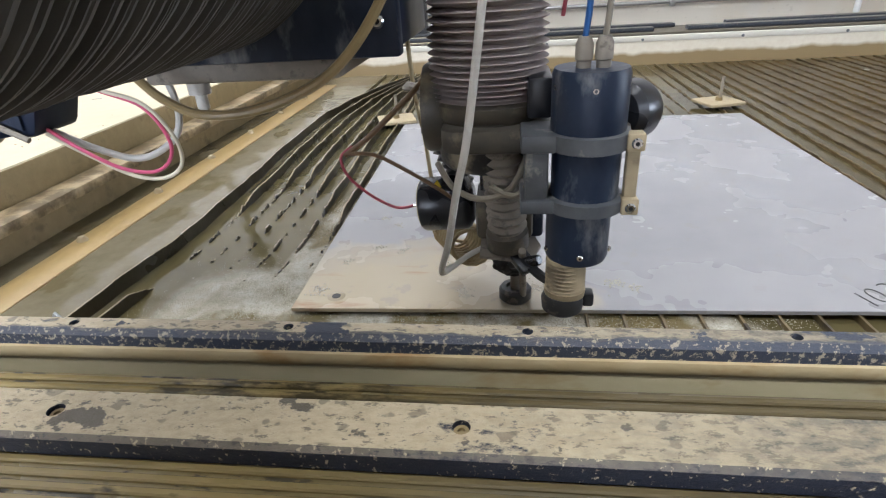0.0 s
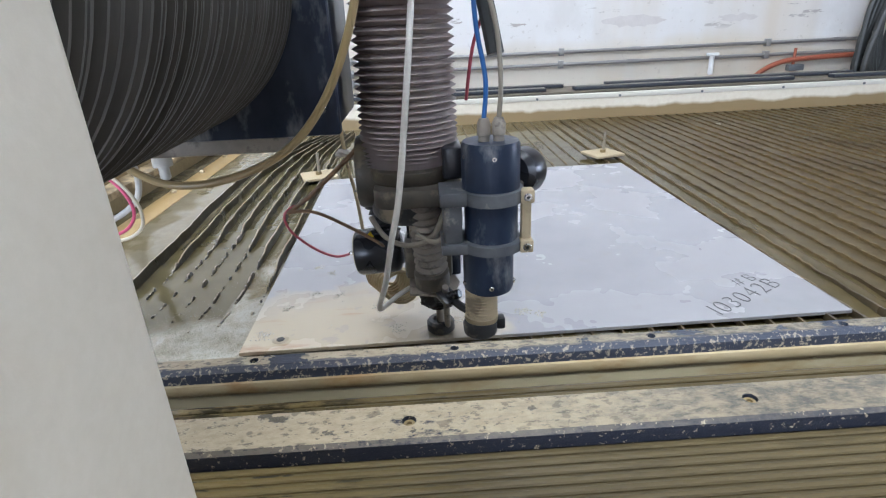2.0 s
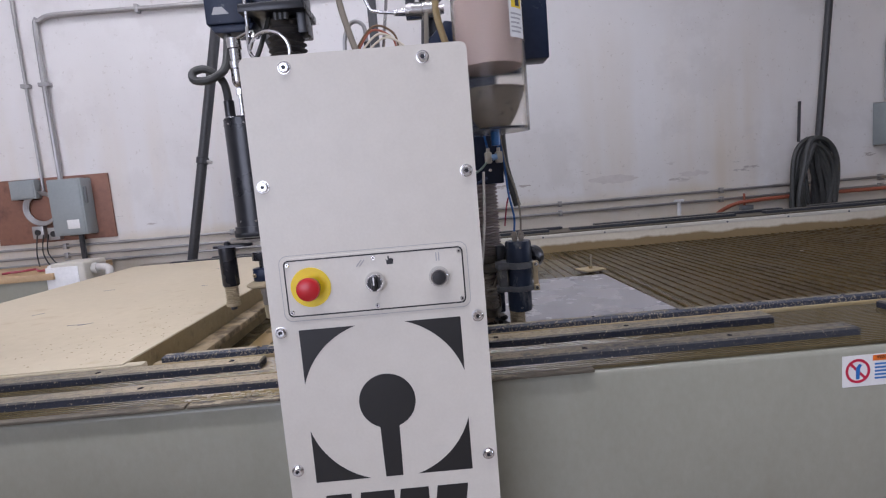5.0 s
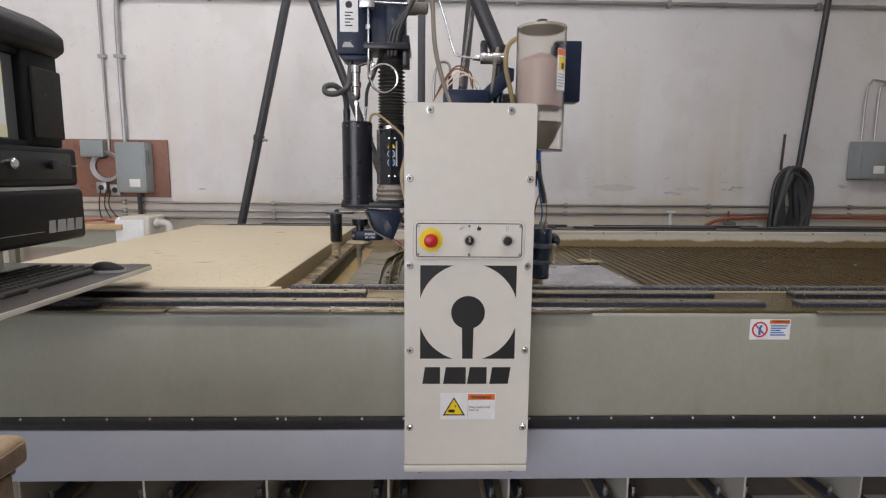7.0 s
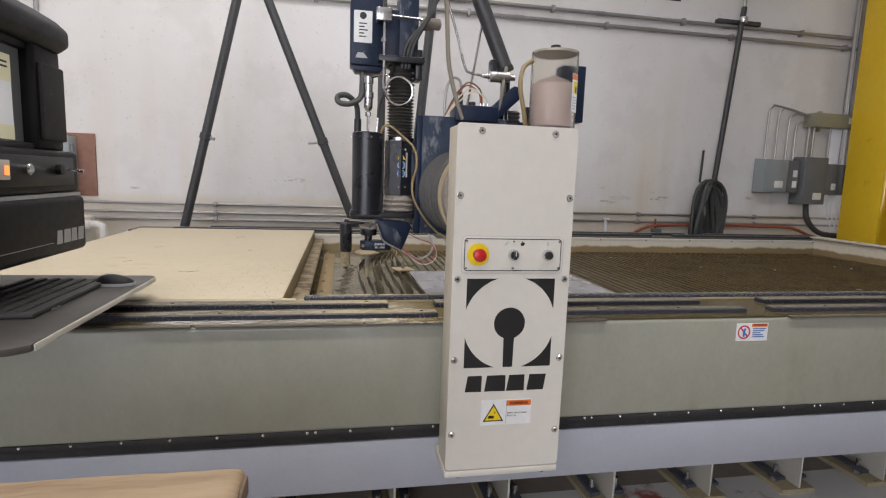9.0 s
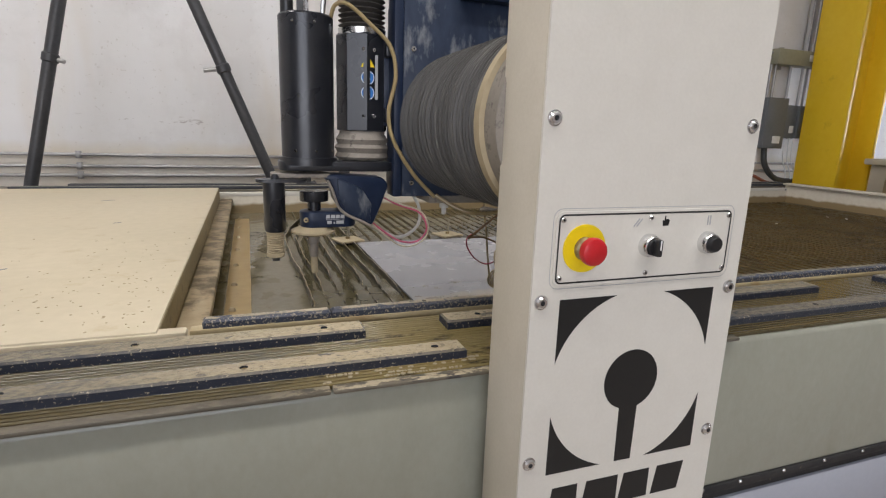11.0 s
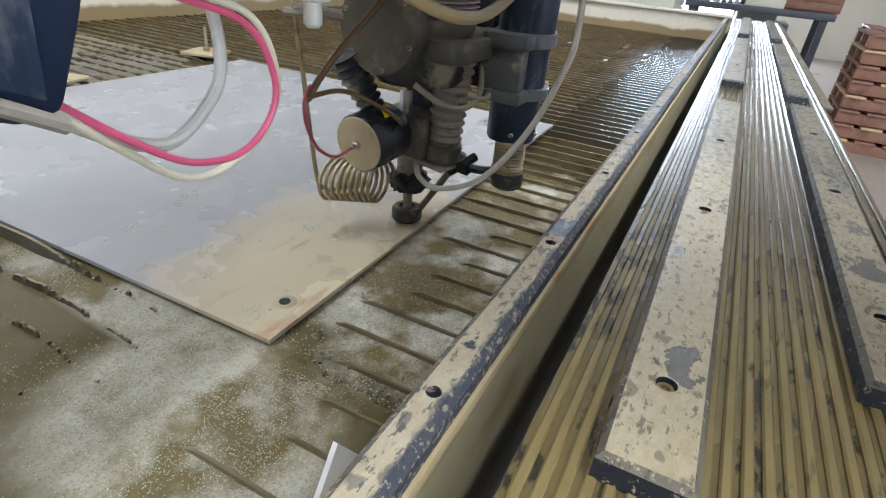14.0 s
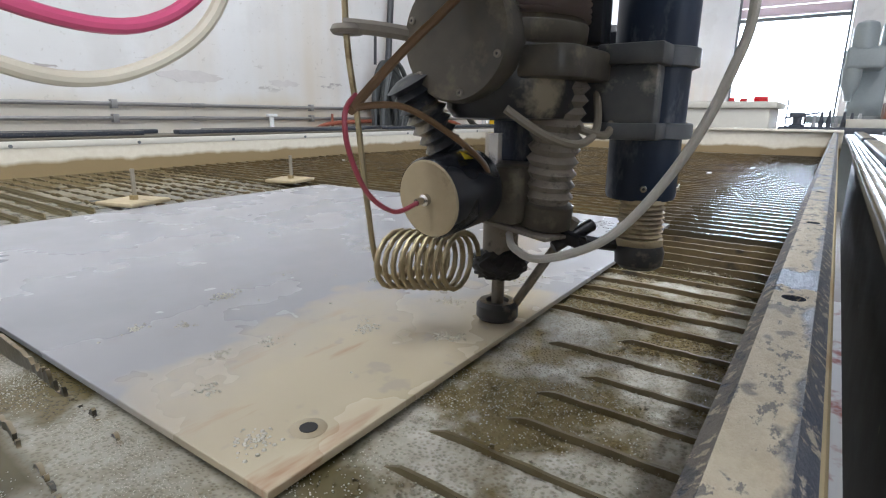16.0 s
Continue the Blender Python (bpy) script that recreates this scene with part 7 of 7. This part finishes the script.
part("side_handle", tube(((-1.30, 0.362, 1.42), (-1.275, 0.392, 1.425), (-1.27, 0.398, 1.50), (-1.275, 0.392, 1.588), (-1.30, 0.362, 1.595)), 0.008, 6, 10), BLACKPLASTIC, con)
part("grommet", lathe((-1.335, -0.02, 1.045), (1, 0, 0), [(0.014, 0), (0.017, 0.006), (0.008, 0.008)], 16), BLACKPLASTIC, con)
part("keyboard_cable", tube(((-1.33, -0.02, 1.043), (-1.305, 0.02, 1.035), (-1.28, 0.09, 1.012), (-1.25, 0.17, 1.003)), 0.003, 6, 8), BLACKPLASTIC, con)
tray = thing("keyboard_tray", (-1.3, 0.08, 0.985), "dusty grey laminate keyboard tray with worn edges", "tray")
pts = [(-1.68, -0.32), (-1.14, -0.30), (-1.065, -0.285), (-1.038, -0.262), (-1.034, 0.435), (-1.05, 0.455), (-1.66, 0.47)]
part("board", outline(pts, 0.016, pose(0, 0, 0.981), bevel=0.003), TRAY, tray)
part("edge_band", box(-1.0355, -1.0318, -0.255, 0.43, 0.982, 0.996, 0.001), BEIGE, tray, "pale edge band")
part("bracket", box(-1.68, -1.36, -0.05, 0.0, 0.93, 0.981, 0.004), BEIGE, tray)
kb = thing("keyboard", (-1.235, 0.12, 0.998), "low black keyboard with a green light", "keyboard")
part("base", box(-1.345, -1.125, -0.075, 0.335, 0.998, 1.010, 0.004), KEYDUST, kb)
key = box(-0.0078, 0.0078, -0.0078, 0.0078, 0.0, 0.006, 0.0015, segments=1)
for v in key.verts:
    v.co += Vector((-1.325, -0.055, 1.010))
k0 = part("key", key, KEYDUST, kb)
for r in range(6):
    for c in range(20):
        if r or c:
            ob = new("key", k0.data)
            ob.parent = kb
            ob.location = (0.0335 * r, 0.0193 * c, -0.0004 * r)
part("power_light", box(-1.338, -1.332, 0.20, 0.208, 1.010, 1.0125), GREENLED, kb)
mouse = thing("computer_mouse", (-1.10, 0.30, 0.998), "grey and black computer mouse on the tray", "mouse")
b = bmesh.new()
bmesh.ops.create_uvsphere(b, u_segments=28, v_segments=16, radius=1.0)
for v in b.verts:
    z = max(v.co.z, -0.15)
    v.co = Vector((-1.10 + 0.052 * v.co.x, 0.30 + 0.031 * v.co.y, 1.002 + 0.027 * z * (1 - 0.25 * v.co.x)))
part("shell", b, CASEPLASTIC, mouse)
part("base_rim", outline(disc_points(1.0, 28), 0.008, pose(-1.10, 0.30, 0.998) @ Matrix.Diagonal((0.054, 0.033, 1, 1))), GREYPRINT, mouse, "silver rim")
wr = thing("spanner", (-1.18, -0.02, 0.999), "bright steel combination spanner", "spanner")
part("shank", box(-1.245, -1.125, -0.017, -0.005, 0.9985, 1.004, 0.002, turn=Matrix.Rotation(0.3, 4, "Z")), CHROME, wr)
for p in ((-1.247, -0.032), (-1.122, 0.008)):
    part("jaw", lathe((*p, 0.9985), (0, 0, 1), [(0.0125, 0), (0.0125, 0.007), (0.008, 0.007), (0.008, 0.0)], 20, caps=False), CHROME, wr)

# ---- timber on a steel stand in the foreground ----
stand = thing("timber_stand", (-1.0, -0.73, 0.0), "weathered timber bolted on a dark steel stand", "stand")
wood = box(-1.5, -0.562, -0.864, -0.766, 0.968, 1.006, 0.011, segments=4)
bmesh.ops.subdivide_edges(wood, edges=[e for e in wood.edges if abs(e.verts[0].co.x - e.verts[1].co.x) > 0.5], cuts=60)
for v in wood.verts:
    v.co += Vector((0.003 * noise.noise(v.co * 40), 0.0035 * noise.noise(v.co * 11), 0.0032 * noise.noise(v.co * 8) + 0.0015 * noise.noise(v.co * 45)))
timber = part("timber", wood, TIMBER, stand, "weathered softwood beam")
part("end_grain", box(-0.5655, -0.5595, -0.852, -0.778, 0.976, 0.998, 0.002), TIMBEREND, timber, "dark worn end grain")
part("groove", box(-1.5, -0.575, -0.8635, -0.860, 0.982, 0.9845), TIMBEREND, timber)
part("top_rail", box(-1.5, -0.578, -0.860, -0.772, 0.957, 0.968, 0.002), CARTSTEEL, stand)
for x in (-1.45, -1.05, -0.78, -0.630, -0.586):
    part("upright", box(x - 0.007, x + 0.007, -0.858, -0.79, 0.62, 0.957, 0.002), CARTSTEEL, stand)
part("lower_rail", box(-1.5, -0.578, -0.860, -0.772, 0.60, 0.625, 0.002), CARTSTEEL, stand)
part("ring", lathe((-0.705, -0.858, 0.925), (0, 1, 0), [(0.028, 0), (0.0315, 0.001), (0.0315, 0.06), (0.028, 0.061), (0.028, 0.0)], 32, caps=False), CARTSTEEL, stand)
part("shelf", box(-1.45, -0.60, -0.795, -0.785, 0.64, 0.92), BEIGE, stand)
part("end_post", box(-0.579, -0.568, -0.82, -0.79, 0.60, 0.968, 0.003), TIMBEREND, stand)
eye = part("eye_bolt", lathe((-0.553, -0.758, 0.9045), (0, 0.3, 1), [(0.0115, -0.002), (0.0135, 0.0), (0.0115, 0.002), (0.008, 0.002), (0.006, 0.0), (0.008, -0.002), (0.0115, -0.002)], 22, caps=False), STEEL, stand)
part("eye_shank", rod((-0.572, -0.79, 0.903), (-0.560, -0.765, 0.904), 0.004, 8), STEEL, stand)
for x in (-1.4, -0.66):
    for y in (-0.80, -0.64):
        part("leg", rod((x, -0.815, 0.62), (x, y - 0.09, 0.0), 0.016, 12), CARTSTEEL, stand)

# ---- bench and boxes behind the tank at the west ----
bench = thing("work_bench", (-2.9, 3.2, 0), "worn wooden work bench against the wall", "bench")
part("top", box(-3.9, -2.5, 2.85, 3.55, 0.86, 0.905, 0.005), BENCHTOP, bench)
part("apron", box(-3.85, -2.55, 2.88, 2.90, 0.72, 0.86), OLIVE, bench)
for x in (-3.85, -2.6):
    for y in (2.9, 3.45):
        part("leg", box(x, x + 0.06, y, y + 0.06, 0, 0.86, 0.004), OLIVE, bench)
t = thing("tangled_cord", (-2.8, 3.0, 0.905), "tangled red cord on the bench", "cord")
part("line", tube([(-2.95 + 0.05 * k, 3.0 + 0.05 * math.sin(k * 1.9), 0.915 + 0.01 * abs(math.sin(k * 2.7))) for k in range(9)], 0.008, 5, 8), TUBERED, t)
pump = thing("filter_housing", (-2.3, 2.95, 0.0), "off-white plastic filter housing with a pipe elbow", "filter")
part("front_panel", box(-2.575, -2.53, 2.9, 3.12, 0.55, 0.955, 0.02, segments=4), WHITEPAINT, pump)
part("body", box(-2.53, -2.30, 2.88, 3.14, 0.50, 0.965, 0.015, segments=3), BEIGE, pump)
part("side_plate", box(-2.56, -2.34, 2.872, 2.88, 0.56, 0.94, 0.004), WHITEPAINT, pump)
part("base", box(-2.5, -2.32, 2.92, 3.1, 0, 0.5), BEIGE, pump)
part("elbow", tube(((-2.31, 2.97, 0.90), (-2.25, 2.97, 0.91), (-2.20, 2.97, 0.90), (-2.185, 2.97, 0.85), (-2.185, 2.97, 0.60)), 0.028, 6, 14), TUBECLEAR, pump)
part("collar", rod((-2.29, 2.97, 0.905), (-2.26, 2.97, 0.908), 0.038, 16), TUBECLEAR, pump)

# ---- far end of the hall, beyond the tank ----
tub = thing("long_chest", (5.4, 1.4, 0), "cream enamelled long chest with an overhanging lid", "chest")
part("body", box(5.05, 5.9, 0.93, 2.9, 0.0, 1.08, 0.01), BEIGE, tub)
part("lid", box(5.0, 5.95, 0.88, 2.94, 1.08, 1.135, 0.012), BEIGE, tub)
for i, (y, w, h) in enumerate(((1.02, 0.10, 0.04), (1.15, 0.05, 0.025), (1.24, 0.04, 0.03))):
    t = thing("small_box", (5.2, y, 1.135), "small red parts box on the chest", "box", "parts on the chest")
    part("case", box(5.15, 5.25, y - w / 2, y + w / 2, 1.135, 1.135 + h, 0.004), REDKNOB, t)
    part("lid", box(5.15, 5.25, y - w / 2, y + w / 2, 1.136 + h, 1.14 + h, 0.001), BLACKPLASTIC, t)
bench2 = thing("tool_bench", (6.5, 0.6, 0), "dark steel bench crowded with tools", "bench")
part("top", box(6.2, 7.0, -0.4, 0.95, 0.86, 0.92, 0.006), CARTSTEEL, bench2)
for y in (-0.35, 0.85):
    for x in (6.25, 6.9):
        part("leg", box(x, x + 0.06, y, y + 0.06, 0, 0.86), CARTSTEEL, bench2)
rng = random.Random(17)
vise = thing("bench_vise", (6.4, 0.78, 0.92), "dark iron vise on the bench", "vise")
part("base", lathe((6.4, 0.80, 0.92), (0, 0, 1), [(0.07, 0), (0.07, 0.02), (0.04, 0.03), (0.04, 0.09)], 20), CARTSTEEL, vise)
part("jaw", box(6.33, 6.47, 0.74, 0.87, 1.01, 1.06, 0.006), CARTSTEEL, vise)
part("screw_handle", rod((6.35, 0.93, 1.0), (6.35, 0.62, 1.06), 0.01, 10), CARTSTEEL, vise)
part("upright", rod((6.4, 0.9, 0.92), (6.4, 0.9, 1.2), 0.008, 10), CARTSTEEL, vise)
for i in range(7):
    y = 0.66 - 0.06 * i
    h = rng.uniform(0.06, 0.17)
    t = thing("tool_holder", (6.4, y, 0.92), "dark steel tool holder standing on the bench", "tool", "tools on the bench")
    part("shank", lathe((6.4, y, 0.92), (0, 0, 1), [(0.022, 0), (0.022, h * 0.4), (0.016, h * 0.45), (0.012, h)], 14), CARTSTEEL if i % 3 else GREYPRINT, t)
mill = thing("milling_machine", (7.4, 0.25, 0), "grey vertical milling machine with a motor head", "machine")
part("base", box(7.1, 7.8, -0.1, 0.45, 0, 0.75, 0.02), GREYBOX, mill)
part("knee", box(7.0, 7.5, 0.05, 0.45, 0.75, 0.95, 0.02), GREYBOX, mill)
part("table", box(6.95, 7.2, -0.4, 0.75, 0.95, 1.03, 0.006), GREYBOX, mill)
part("column", box(7.4, 7.75, 0.1, 0.42, 0.75, 1.65, 0.03, segments=3), GREYBOX, mill)
part("ram", box(6.95, 7.75, 0.16, 0.5, 1.5, 1.72, 0.04, segments=3), GREYBOX, mill)
part("quill", lathe((7.05, 0.42, 1.18), (0, 0, 1), [(0.03, 0), (0.05, 0.1), (0.08, 0.15), (0.09, 0.36)], 20), GREYBOX, mill)
part("motor", lathe((7.05, 0.36, 1.70), (0, 0, 1), [(0.11, 0), (0.11, 0.2), (0.09, 0.25), (0.05, 0.27)], 24), GREYBOX, mill)
part("motor", lathe((7.2, 0.10, 1.66), (0, 0, 1), [(0.13, 0), (0.13, 0.27), (0.12, 0.29)], 24), GREYBOX, mill)
part("crank", lathe((6.95, 0.75, 0.99), (0, 1, 0), [(0.05, 0), (0.06, 0.01), (0.05, 0.02)], 18), STEEL, mill)
red = thing("red_tool_chest", (6.9, -0.2, 0.9), "faded red-brown tool chest on the bench", "tool chest")
part("case", box(6.5, 6.95, -0.45, 0.12, 0.92, 1.16, 0.01), PLYWOOD, red)
for k in range(3):
    part("drawer", box(6.488, 6.5, -0.43, 0.10, 0.93 + 0.075 * k, 1.0 + 0.075 * k, 0.003), PLYWOOD, red)
crate = thing("parts_tray", (6.8, 0.3, 0.92), "pale tray of small parts on the bench", "tray")
part("bin", box(6.25, 6.6, 0.05, 0.40, 0.92, 1.0, 0.006), BEIGE, crate)
# pallet wood and bricks stacked south-east of the beam
for r, (x, y) in enumerate(((5.2, -0.85), (6.1, -1.0))):
    t = thing("pallet_stack", (x, y, 0), "stack of red-brown pallet boards on the floor", "pallet", "pallet stacks")
    for k in range(8):
        for j in range(4):
            part("board", box(x - 0.35, x + 0.35, y - 0.36 + 0.19 * j, y - 0.36 + 0.19 * j + 0.14, 0.11 * k + 0.08, 0.11 * k + 0.1, 0.003), PLYWOOD if (k + j) % 3 else BENCHTOP, t)
        for j in range(3):
            part("bearer", box(x - 0.33 + 0.29 * j, x - 0.25 + 0.29 * j, y - 0.36, y + 0.35, 0.11 * k, 0.11 * k + 0.08, 0.003), PLYWOOD, t)

# ---- foam and scum ----
bub = bmesh.new()
rng = random.Random(31)
def dome(b, x, y, z, r):
    low = [b.verts.new((x + r * math.cos(a), y + r * math.sin(a), z)) for a in (2 * math.pi * k / 6 for k in range(6))]
    mid = [b.verts.new((x + 0.7 * r * math.cos(a), y + 0.7 * r * math.sin(a), z + 0.5 * r)) for a in (2 * math.pi * k / 6 for k in range(6))]
    top = b.verts.new((x, y, z + 0.72 * r))
    for k in range(6):
        j = (k + 1) % 6
        b.faces.new((low[k], low[j], mid[j], mid[k]))
        b.faces.new((mid[k], mid[j], top))
# large glossy bubbles towards the tank lip, finer froth by the sheet's edge and its west corner
froth = bmesh.new()
for n in range(26000):
    x, y = rng.uniform(-0.06, 0.62), rng.uniform(0.478, 0.69)
    lip = (0.69 - y) / 0.21
    fall = max(0.0, abs(x - 0.28) - 0.18) * 2.4
    clump = noise.noise((x * 11, y * 11, 14)) + 0.5 * noise.noise((x * 27, y * 27, 3))
    if clump - fall + rng.uniform(-0.35, 0.35) < -0.12:
        continue
    if rng.random() < 0.25 + 0.6 * lip:
        dome(bub, x, y, 0.7858, rng.choice((0.0007, 0.0010, 0.0014, 0.0018)))
    else:
        dome(froth, x, y, 0.7860, rng.choice((0.0003, 0.0005, 0.0007)))
for n in range(14000):
    if n % 3:
        x, y = rng.gauss(-0.16, 0.055), rng.gauss(0.66, 0.085)
    else:
        x, y = -0.066 - abs(rng.gauss(0, 0.022)), rng.uniform(0.6, 1.12)
    if y < 0.478 or (x > -0.062 and y > 0.69):
        continue
    if noise.noise((x * 14, y * 14, 8)) + 0.5 * noise.noise((x * 34, y * 34, 2)) + rng.uniform(-0.3, 0.3) > -0.05:
        dome(froth, x, y, 0.7860, rng.choice((0.0003, 0.0004, 0.0005)))
BUBBLE = glass("clear_bubble_film", (0.98, 0.97, 0.94), 0.02)
FROTH = surface("pale_froth", (0.46, 0.43, 0.345), (0.56, 0.53, 0.445), 120, 0.1, 0, 0.0, rough_vary=0.05)
FROTH.node_tree.nodes["Principled BSDF"].inputs["Coat Weight"].default_value = 1.0
solid("foam_bubbles", bub, BUBBLE, "wet glistening bubbles between the slats", "foam", "stuff")
solid("froth", froth, FROTH, "pale fine froth drifting round the sheet", "foam", "stuff")
drops = bmesh.new()
for k in range(34):
    x, y = rng.uniform(-0.04, 0.45), rng.uniform(0.71, 1.05)
    size = rng.choice((1, 1, 2, 4, 30, 60))
    for q in range(size):
        dome(drops, x + rng.gauss(0, 0.0035 + 0.00006 * size), y + rng.gauss(0, 0.003 + 0.00006 * size), 0.7956, rng.choice((0.0008, 0.0012, 0.0017)))
solid("sheet_droplets", drops, FROTH, "small drops and foam dabs on the wet sheet", "droplets", "stuff")
scum = bmesh.new()
for k in range(9):
    x, y = rng.uniform(0.9, 3.5), rng.uniform(0.7, 2.5)
    outline([(rng.uniform(0.003, 0.012) * math.cos(a), rng.uniform(0.003, 0.012) * math.sin(a)) for a in (2 * math.pi * q / 6 for q in range(6))], 0.004, pose(x, y, 0.797, rng.uniform(-20, 20), rng.uniform(-20, 20), 0), scum)
solid("cut_offs", scum, TUBECLEAR, "small pale off-cuts lying on the muddy slats", "off-cuts", "stuff")
